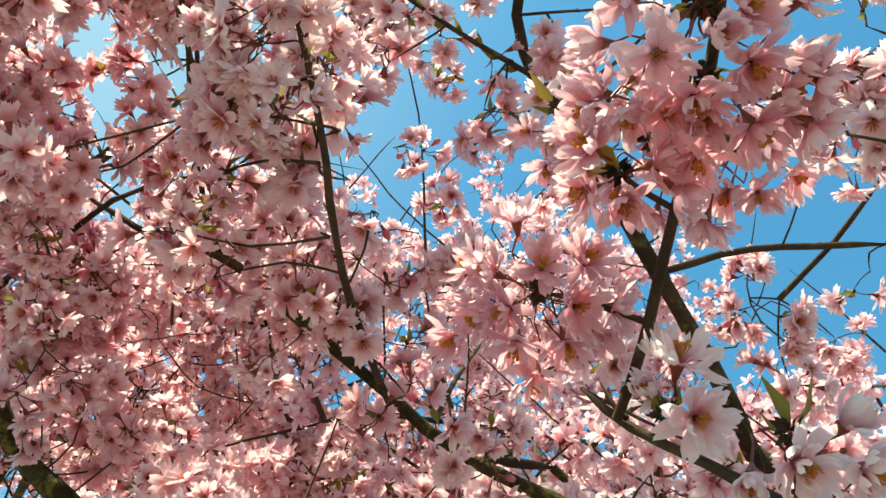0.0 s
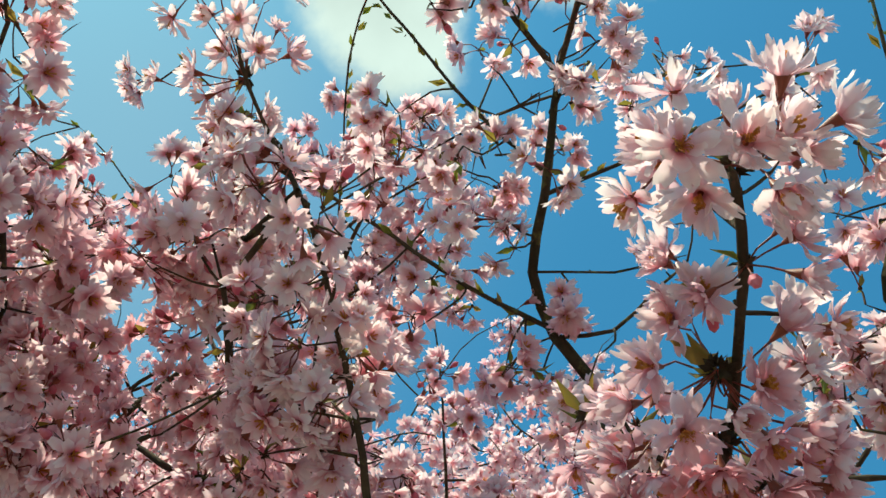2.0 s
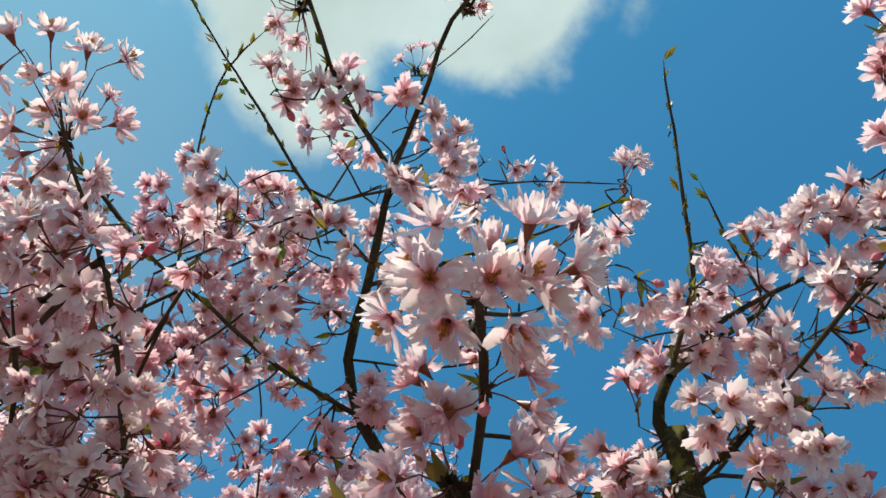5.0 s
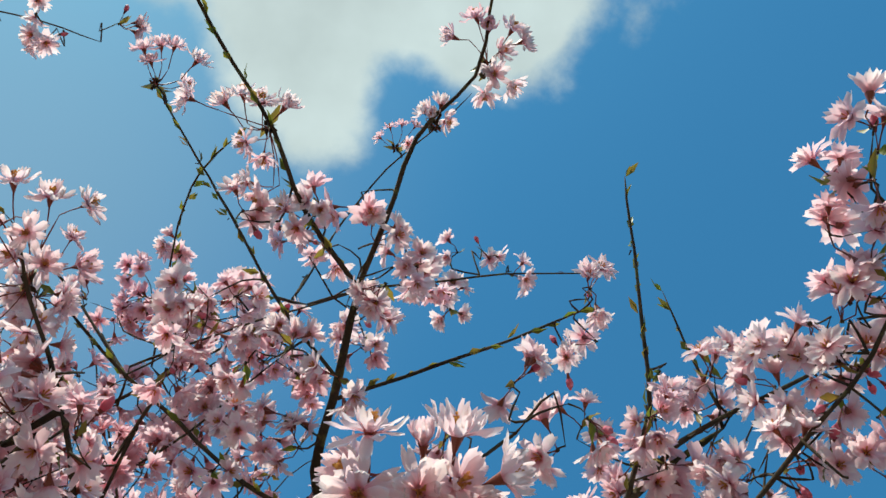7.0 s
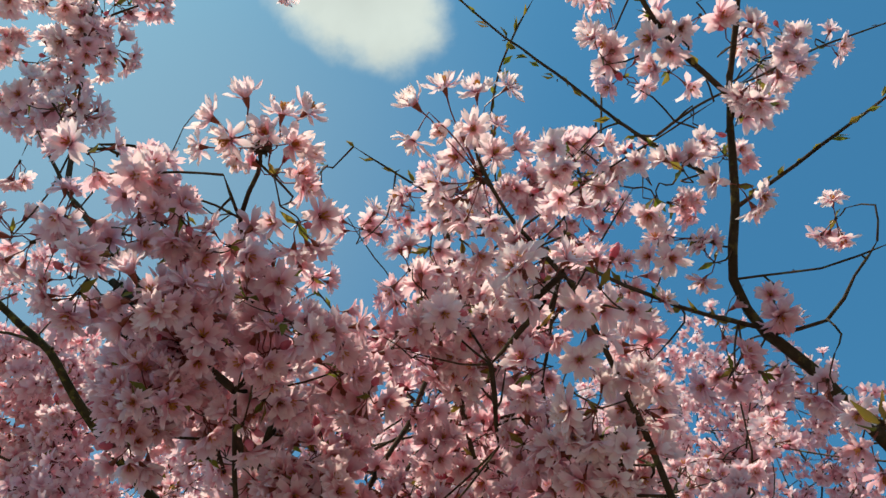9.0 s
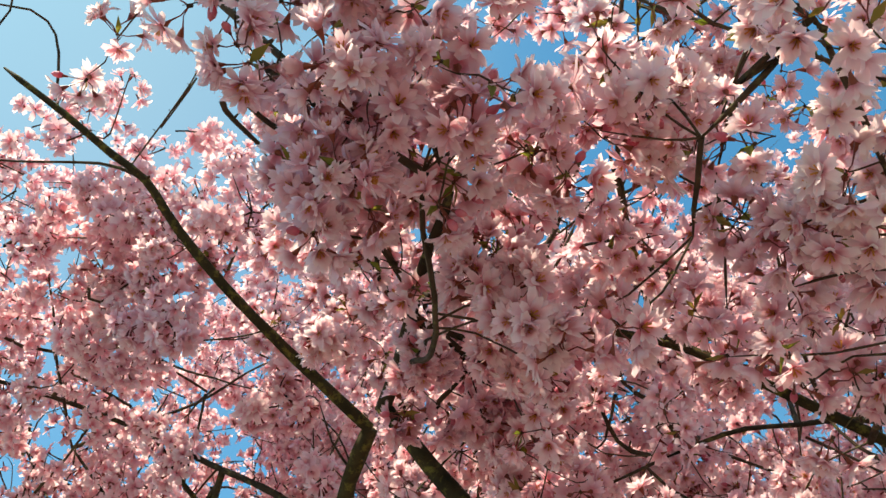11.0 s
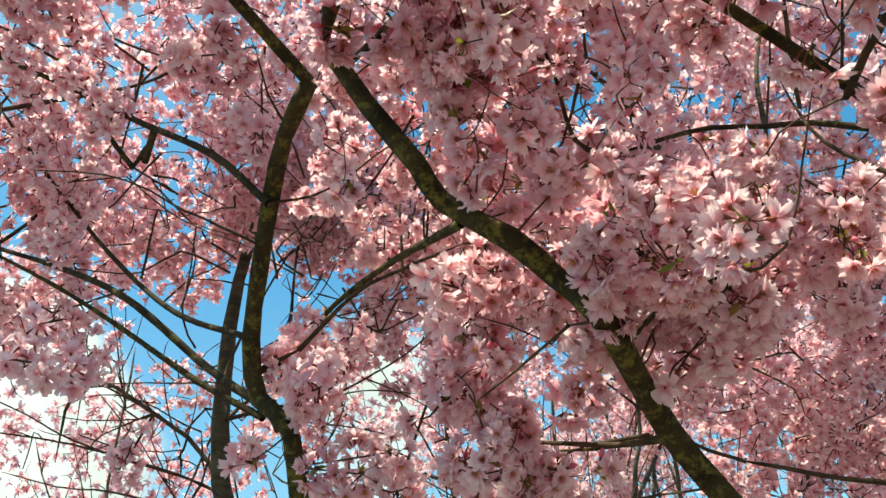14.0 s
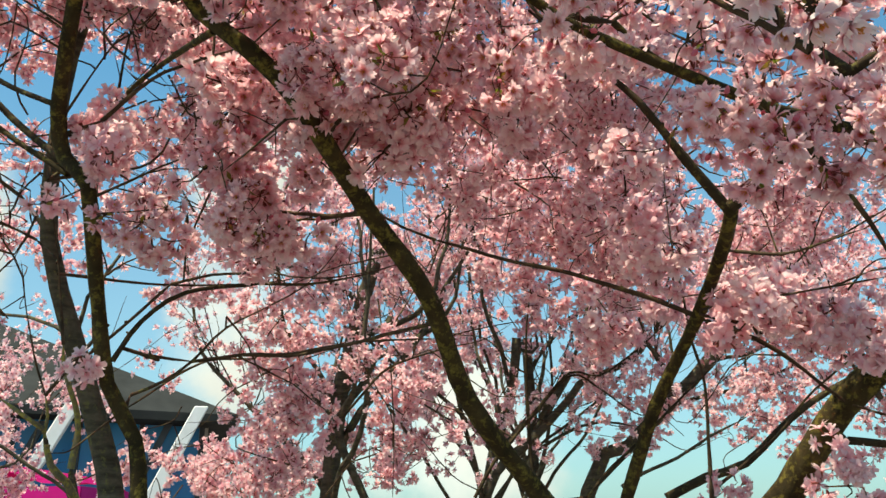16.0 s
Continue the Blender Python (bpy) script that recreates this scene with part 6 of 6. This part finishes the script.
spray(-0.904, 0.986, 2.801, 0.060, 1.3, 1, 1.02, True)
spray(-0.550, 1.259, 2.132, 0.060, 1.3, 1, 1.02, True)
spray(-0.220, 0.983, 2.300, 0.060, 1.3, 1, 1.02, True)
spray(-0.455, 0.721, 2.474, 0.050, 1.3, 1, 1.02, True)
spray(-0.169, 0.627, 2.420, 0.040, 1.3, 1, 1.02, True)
# here the deeper pink paints in shade low on the left
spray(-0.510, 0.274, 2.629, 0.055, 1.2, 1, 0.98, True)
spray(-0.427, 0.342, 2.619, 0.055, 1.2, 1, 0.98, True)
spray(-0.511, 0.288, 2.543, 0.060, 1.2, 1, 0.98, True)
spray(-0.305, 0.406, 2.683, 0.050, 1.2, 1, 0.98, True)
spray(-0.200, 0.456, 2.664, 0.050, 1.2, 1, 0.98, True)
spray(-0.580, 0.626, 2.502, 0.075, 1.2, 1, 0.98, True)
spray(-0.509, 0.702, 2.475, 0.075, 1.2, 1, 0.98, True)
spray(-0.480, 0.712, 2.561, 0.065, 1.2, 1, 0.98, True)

# ---- trees further off ----


def far_tree(trunk, r0, r1, crown, count, limbs, material, label, leafless=0.0):
    """A tree behind: trunk through the points, limbs that fork into twigs, and blossom thick on the crown's ellipsoid (middle, radii)."""
    tree = thing("cherry_tree", tuple(trunk[0]), label, "tree", "cherry trees")
    line = smooth_line(trunk, 0.12)
    s = Soup()
    tube(s, line, r0, r1, 12, 0, 0.05)
    mesh_part("trunk", s.mesh("trunk", [material]), tree)
    mid, rad = np.array(crown[0]), np.array(crown[1])
    count = int(count * 0.72)
    twigs, ends = Soup(), []
    for k in range(limbs):
        start = line[int(len(line) * rng.uniform(0.45, 0.98))]
        goal = mid + unit() * rad * rng.uniform(0.55, 0.95)
        bend = start + (goal - start) * (0.75, 0.75, 0.38) + (0, 0, rng.uniform(-0.1, 0.2)) + rng.normal(0, 0.1, 3)
        path = smooth_line([start, start * 0.75 + bend * 0.25 + (0, 0, 0.05), bend, goal], 0.1)
        s = Soup()
        tube(s, path, r1 * rng.uniform(0.35, 0.6), 0.004, 8, 0, 0.06, 0.011)
        mesh_part("limb", s.mesh("limb", [material]), tree)
        along = (path[-1] - path[0]) / np.linalg.norm(path[-1] - path[0])
        for j in range(7):
            a = path[int(len(path) * rng.uniform(0.3, 0.99))]
            b = a + (along * 0.8 + unit() * 0.75 + (0, 0, 0.15)) * rng.uniform(0.3, 0.75) * min(1.0, rad.min())
            c = (a + b) / 2 + rng.normal(0, 0.05, 3)
            fine = smooth_line([a, c, b], 0.08)
            tube(twigs, fine, 0.004, 0.002, 4, 0, 0.1)
            for i in range(3):
                e = fine[rng.integers(len(fine))]
                f = e + ((b - a) / np.linalg.norm(b - a) * 0.6 + unit() * 0.7 + (0, 0, 0.3)) * rng.uniform(0.1, 0.32)
                tube(twigs, smooth_line([e, (e + f) / 2 + rng.normal(0, 0.03, 3), f], 0.08), 0.0024, 0.0012, 4, 0, 0.1)
                ends.append((e, f))
    mesh_part("fine_wood", twigs.mesh("fine_wood", [TWIG]), tree, kind="stuff")
    s = Soup()
    made = 0
    while made < count:
        if rng.random() < 0.55:
            e, f = ends[rng.integers(len(ends))]
            p = e + (f - e) * rng.random() + rng.normal(0, 0.02, 3)
        else:
            p = mid + unit() * rad * rng.uniform(0.3, 1.0)
        if noise.noise(Vector(p * 1.1)) < -0.16 + leafless:
            continue
        clump = rng.integers(5, 13)
        for c in range(clump):
            way = unit() + (0, 0, -0.2)
            drop_in(s, FAR[rng.integers(len(FAR))], p + rng.normal(0, 0.028, 3), way, rng.uniform(0.88, 1.15))
        made += clump
    mesh_part("blossom", s.mesh("blossom", SLOTS), tree, kind="stuff")
    return tree


def far_limb(tree, r0, r1, *points):
    """One bare limb of a tree behind, with a few short shoots."""
    s = Soup()
    line = smooth_line(points, 0.06)
    tube(s, line, r0, r1, 8, 0, 0.06, 0.004)
    for i in range(2, len(line), 4):
        w = (line[i] - line[i - 1]) / np.linalg.norm(line[i] - line[i - 1])
        p = line[i] + (w * 0.5 + unit() + (0, 0, 0.3)) * rng.uniform(0.08, 0.2)
        tube(s, smooth_line([line[i], (line[i] + p) / 2 + rng.normal(0, 0.012, 3), p], 0.04), 0.0035, 0.0016, 5, 0, 0.1)
    mesh_part("limb", s.mesh("limb", [GREY_BARK]), tree)


def crown_fill(tree, middle, radii, count, gap=-0.1, size=0.96):
    """The massed blossom of a near tree's far side, with its fine twigs, inside an ellipsoid."""
    s, tw = Soup(), Soup()
    mid, rad = np.array(middle), np.array(radii)
    count = int(count * 0.8)
    made = 0
    while made < count:
        p = mid + unit() * rad * rng.random() ** 0.4
        if noise.noise(Vector(p * 1.6)) < gap:
            continue
        q = p + (unit() + (0, 0, 0.3)) * rng.uniform(0.08, 0.22)
        line = smooth_line([p, p * 0.65 + q * 0.35 + rng.normal(0, 0.022, 3), p * 0.3 + q * 0.7 + rng.normal(0, 0.03, 3), q], 0.04)
        tube(tw, line, 0.0021, 0.0009, 4, 0, 0.1)
        for _ in range(rng.integers(3, 7)):
            at = line[rng.integers(len(line))] + rng.normal(0, 0.02, 3)
            for c in range(rng.integers(3, 6)):
                drop_in(s, FAR[rng.integers(len(FAR))], at, unit() + (0, 0, -0.2), size * rng.uniform(0.85, 1.12))
                made += 1
    mesh_part("blossom", s.mesh("blossom", SLOTS), tree, kind="stuff")
    root = nearest_bough(mid, 1.4, 0.005, tree)
    if root is not None:
        # the branch that carries this part of the crown
        a = root[1]
        bends = [a + (mid - a) * f + rng.normal(0, 0.05, 3) * (f < 1) for f in (0.3, 0.65, 1.0)]
        tube(tw, smooth_line([a, *bends], 0.04), 0.0055, 0.0016, 6, 0, 0.1)
    for _ in range(count // 90):
        p = mid + unit() * rad * rng.random() ** 0.4
        q = p + (unit() + (0, 0, 0.35)) * rng.uniform(0.25, 0.6)
        r, u = p * 0.65 + q * 0.35 + rng.normal(0, 0.05, 3), p * 0.3 + q * 0.7 + rng.normal(0, 0.06, 3)
        tube(tw, smooth_line([p, r, u, q], 0.04), 0.0036, 0.0010, 5, 0, 0.1, 0.003)
    mesh_part("fine_wood", tw.mesh("fine_wood", [TWIG]), tree, kind="stuff")


far_tree([(-1.1, 2.7, -0.1), (-1.12, 2.62, 0.8), (-1.18, 2.55, 1.58), (-1.25, 2.49, 1.9), (-1.32, 2.38, 2.17), (-1.39, 2.26, 2.48), (-1.36, 2.15, 2.77), (-1.31, 2.08, 3.04), (-1.2, 2.0, 3.35)], 0.072, 0.014, ((-2.0, 2.6, 2.75), (0.9, 0.7, 0.5)), 1500, 6, GREY_BARK, "old cherry tree with grey banded bark and sparse blossom", 0.05)
slim_tree = far_tree([(-0.75, 4.0, -0.1), (-0.7, 3.93, 0.8), (-0.66, 3.88, 1.72), (-0.61, 3.84, 2.21), (-0.51, 3.76, 2.64), (-0.42, 3.7, 2.92)], 0.055, 0.036, ((-0.5, 3.7, 3.15), (1.1, 0.9, 0.6)), 4600, 10, GREY_BARK, "slim cherry tree in pink blossom behind the others")
forked_tree = far_tree([(-0.1, 4.8, -0.1), (0.14, 4.62, 1.74), (0.3, 4.56, 2.31), (0.34, 4.49, 2.63)], 0.05, 0.028, ((0.3, 4.4, 3.5), (1.2, 0.9, 0.62)), 4600, 10, GREY_BARK, "slim cherry tree in pink blossom behind the others", 0.14)
far_tree([(0.4, 4.95, -0.1), (0.45, 4.89, 1.85), (0.43, 4.78, 2.69)], 0.05, 0.03, ((0.6, 4.9, 3.7), (1.0, 0.9, 0.6)), 3600, 10, GREY_BARK, "slim cherry tree in pink blossom behind the others")
spreading_tree = far_tree([(0.5, 4.75, -0.1), (0.71, 4.55, 1.76), (0.94, 4.49, 2.0), (1.38, 4.3, 2.44), (1.7, 4.2, 2.9)], 0.06, 0.03, ((1.5, 4.3, 3.2), (1.3, 1.0, 0.7)), 6000, 10, GREY_BARK, "spreading cherry tree in pink blossom behind the others", 0.12)
far_tree([(2.7, 4.2, -0.1), (2.6, 4.1, 1.2), (2.5, 4.0, 2.0), (2.4, 3.9, 2.6)], 0.07, 0.035, ((2.4, 3.8, 2.9), (1.1, 1.0, 0.7)), 5500, 10, GREY_BARK, "spreading cherry tree in pink blossom behind the others")
far_tree([(-3.3, 4.6, -0.1), (-3.25, 4.6, 1.2), (-3.3, 4.5, 1.9), (-3.2, 4.4, 2.4)], 0.07, 0.035, ((-3.2, 4.4, 2.4), (1.2, 1.0, 0.8)), 5000, 8, GREY_BARK, "cherry tree in pale pink blossom on the lawn")
far_limb(slim_tree, 0.021, 0.013, (-0.601, 3.774, 2.102), (-0.553, 3.766, 2.192), (-0.486, 3.752, 2.313), (-0.417, 3.730, 2.447), (-0.364, 3.704, 2.571))
far_limb(slim_tree, 0.01, 0.006, (-0.637, 3.670, 2.089), (-0.683, 3.655, 2.153), (-0.793, 3.628, 2.227), (-0.848, 3.607, 2.293))
far_limb(slim_tree, 0.021, 0.018, (-0.461, 3.770, 1.671), (-0.531, 3.756, 1.846), (-0.586, 3.740, 1.975), (-0.609, 3.727, 2.069))
far_limb(forked_tree, 0.03, 0.017, (0.144, 4.569, 1.757), (0.204, 4.559, 1.878), (0.319, 4.541, 1.984), (0.515, 4.500, 2.150), (0.680, 4.445, 2.349), (0.791, 4.415, 2.400), (0.917, 4.380, 2.447), (1.073, 4.314, 2.578))
far_limb(forked_tree, 0.021, 0.013, (0.240, 4.547, 2.001), (0.388, 4.516, 2.154), (0.552, 4.476, 2.290), (0.619, 4.448, 2.398))
far_limb(forked_tree, 0.011, 0.006, (0.420, 4.580, 1.986), (0.630, 4.540, 2.090), (0.820, 4.500, 2.131), (0.987, 4.466, 2.109))
far_limb(spreading_tree, 0.011, 0.006, (0.826, 4.220, 1.772), (0.944, 4.190, 1.837), (1.115, 4.139, 1.911), (1.284, 4.077, 2.018), (1.420, 4.022, 2.081))
far_limb(slim_tree, 0.008, 0.004, (-0.519, 3.888, 2.619), (-0.289, 3.976, 2.253), (-0.145, 3.995, 2.139), (0.026, 4.001, 2.053))
crown_fill(tree_a, (-0.416, 1.243, 3.015), (0.34, 0.26, 0.2), 1700)
crown_fill(tree_a, (-0.278, 1.012, 2.883), (0.24, 0.2, 0.2), 800)
crown_fill(tree_b, (-1.6, 1.6, 3.1), (0.75, 0.55, 0.42), 3600)
crown_fill(tree_b, (-0.7, 2.0, 2.95), (0.65, 0.5, 0.28), 2200)
crown_fill(tree_a, (-0.1, 1.75, 2.8), (0.75, 0.45, 0.3), 3600)
crown_fill(tree_a, (0.6, 2.3, 2.72), (0.8, 0.6, 0.36), 4200)
# mostly unseen mass, added overhead to shade the sprays at the right
crown_fill(tree_a, (0.52, 1.15, 2.5), (0.28, 0.2, 0.12), 600)
crown_fill(tree_b, (-0.55, 2.7, 2.5), (0.75, 0.4, 0.3), 800, 0.05)
crown_fill(tree_a, (0.9, 2.6, 2.4), (0.7, 0.4, 0.3), 900, 0.05)
crown_fill(tree_b, (-1.4, 0.9, 3.22), (0.55, 0.42, 0.3), 1500)
crown_fill(tree_b, (-0.90, 1.98, 3.40), (0.4, 0.35, 0.34), 2200)
crown_fill(tree_b, (-1.06, 1.78, 3.68), (0.45, 0.35, 0.3), 1200)
crown_fill(tree_b, (-1.15, 2.13, 3.09), (0.45, 0.4, 0.35), 1600)
crown_fill(tree_a, (0.25, 1.63, 3.36), (0.5, 0.4, 0.35), 2000)
crown_fill(slim_tree, (-1.10, 3.79, 2.10), (0.45, 0.35, 0.3), 500, 0.05)
crown_fill(slim_tree, (-1.26, 3.57, 1.80), (0.5, 0.35, 0.18), 550, 0.05)
crown_fill(slim_tree, (-0.883, 3.459, 1.751), (0.35, 0.3, 0.1), 450, 0.0)
crown_fill(slim_tree, (-0.35, 4.0, 2.05), (0.8, 0.5, 0.4), 700, 0.05)
crown_fill(slim_tree, (0.2, 4.3, 2.5), (0.8, 0.5, 0.35), 900, 0.0)
crown_fill(spreading_tree, (0.95, 4.4, 2.3), (1.0, 0.6, 0.45), 1300, 0.04)
crown_fill(spreading_tree, (1.9, 4.0, 2.25), (0.8, 0.6, 0.5), 1400, 0.02)
crown_fill(slim_tree, (-0.687, 2.860, 1.995), (0.1, 0.1, 0.3), 620, 0.0)
crown_fill(slim_tree, (-0.308, 3.102, 2.000), (0.12, 0.1, 0.22), 240, 0.0)
crown_fill(slim_tree, (-0.296, 3.117, 1.869), (0.14, 0.1, 0.16), 200, 0.0)
crown_fill(slim_tree, (-0.51, 4.31, 1.86), (0.5, 0.35, 0.2), 350, 0.05)

# ---- pavilion beyond the trees ----
ROOF = plain_material("slate_roof", (0.016, 0.018, 0.018), (0.030, 0.033, 0.033), 0.8, 1.5, bump=0.01)
WHITE = plain_material("white_paint", (0.70, 0.70, 0.68), (0.82, 0.82, 0.80), 0.5, 2.0)
DARK = plain_material("dark_frame", (0.016, 0.018, 0.022), (0.03, 0.032, 0.036), 0.5, 4.0)
BLUE = plain_material("blue_panel", (0.004, 0.13, 0.30), (0.008, 0.18, 0.40), 0.28, 0.6)
STONE = plain_material("pale_plaster", (0.36, 0.35, 0.33), (0.46, 0.45, 0.42), 0.85, 1.2, bump=0.004)
MAGENTA = plain_material("magenta_cloth", (0.45, 0.006, 0.15), (0.55, 0.012, 0.19), 0.8, 1.4, bump=0.01)


def block(bm, x0, y0, z0, x1, y1, z1, lean=0.0):
    """A box in bm; lean moves its top along x."""
    c = [(x, y, z) for z in (z0, z1) for x, y in ((x0, y0), (x1, y0), (x1, y1), (x0, y1))]
    v = [bm.verts.new((x + (lean if z == z1 else 0), y, z)) for x, y, z in c]
    for f in ((3, 2, 1, 0), (4, 5, 6, 7), (0, 1, 5, 4), (1, 2, 6, 5), (2, 3, 7, 6), (3, 0, 4, 7)):
        bm.faces.new([v[i] for i in f])


def part(name, bm, material, parent, label=""):
    bmesh.ops.recalc_face_normals(bm, faces=bm.faces)
    me = bpy.data.meshes.new(name)
    bm.to_mesh(me)
    bm.free()
    me.materials.append(material)
    ob = new(name, me)
    ob.parent = parent
    return tagged(ob, label)


pavilion = thing("pavilion", PAVILION, "low pavilion with grey slate roof, blue panels and white slanting posts", "building")
pavilion.rotation_euler = (0, 0, PAVILION_TURN)
bm = bmesh.new()
block(bm, -14, 0.6, -0.2, 3.6, 9, 5.0)
part("wall", bm, STONE, pavilion)
for i in range(10):
    x = -13.7 + i * 1.72
    bm = bmesh.new()
    block(bm, x, 0.5, 0.5, x + 1.56, 0.596, 4.8)
    pane = part("panel", bm, BLUE, pavilion)
    bm = bmesh.new()
    block(bm, x + 1.57, 0.42, 0.0, x + 1.71, 0.594, 4.9, 0.0)
    part("mullion", bm, DARK, pavilion)
bm = bmesh.new()
v = [bm.verts.new(c) for c in ((-15.5, -0.9, 5.35), (4.4, -0.9, 4.8), (4.4, 10, 4.8), (-15.5, 10, 5.35), (-12, 4.4, 8.6), (-4.0, 4.4, 8.6))]
low = [bm.verts.new(c.co - Vector((0, 0, 0.24))) for c in v[:4]]
for f in ((0, 1, 5, 4), (1, 2, 5), (2, 3, 4, 5), (3, 0, 4)):
    bm.faces.new([v[i] for i in f])
for i in range(4):
    bm.faces.new([v[i], low[i], low[(i + 1) % 4], v[(i + 1) % 4]])
bm.faces.new(low[::-1])
part("roof", bm, ROOF, pavilion)
for x in (-7.4, -4.0, -0.6, 2.75):
    bm = bmesh.new()
    block(bm, x - 1.9, -1.5, 0.0, x - 1.52, -1.15, 4.95, 2.26)
    bmesh.ops.bevel(bm, geom=bm.edges[:], offset=0.02, segments=1, affect="EDGES")
    part("post", bm, WHITE, pavilion, "white slanting post")
    bm = bmesh.new()
    block(bm, x - 2.3, -0.15, 0.0, x - 2.1, 0.1, 4.6, 1.9)
    part("brace", bm, DARK, pavilion)

tent = thing("tent", TENT, "magenta cloth canopy tent standing on the lawn", "tent")
bm = bmesh.new()
n = 14
for j in range(n + 1):
    for i in range(n + 1):
        x, y = -1.6 + 3.2 * i / n, -1.2 + 2.4 * j / n
        h = 2.78 - 0.16 * abs(x) - 0.14 * abs(y) + 0.05 * math.sin(5 * x) * math.sin(4 * y)
        bm.verts.new((x, y, h))
bm.verts.ensure_lookup_table()
for j in range(n):
    for i in range(n):
        k = j * (n + 1) + i
        bm.faces.new([bm.verts[k], bm.verts[k + 1], bm.verts[k + n + 2], bm.verts[k + n + 1]])
bmesh.ops.solidify(bm, geom=bm.faces[:], thickness=0.012)
part("canopy", bm, MAGENTA, tent)
for x0, y0, x1, y1 in ((-1.58, -1.19, 1.58, -1.17), (-1.58, 1.17, 1.58, 1.19), (-1.59, -1.15, -1.57, 1.15), (1.57, -1.15, 1.59, 1.15)):
    bm = bmesh.new()
    block(bm, x0, y0, 2.12, x1, y1, 2.36)
    part("side_cloth", bm, MAGENTA, tent)
for x in (-1.5, 1.5):
    for y in (-1.1, 1.1):
        bm = bmesh.new()
        bmesh.ops.create_cone(bm, cap_ends=True, segments=8, radius1=0.02, radius2=0.02, depth=2.5, matrix=Matrix.Translation((x, y, 1.2)))
        part("leg", bm, WHITE, tent)
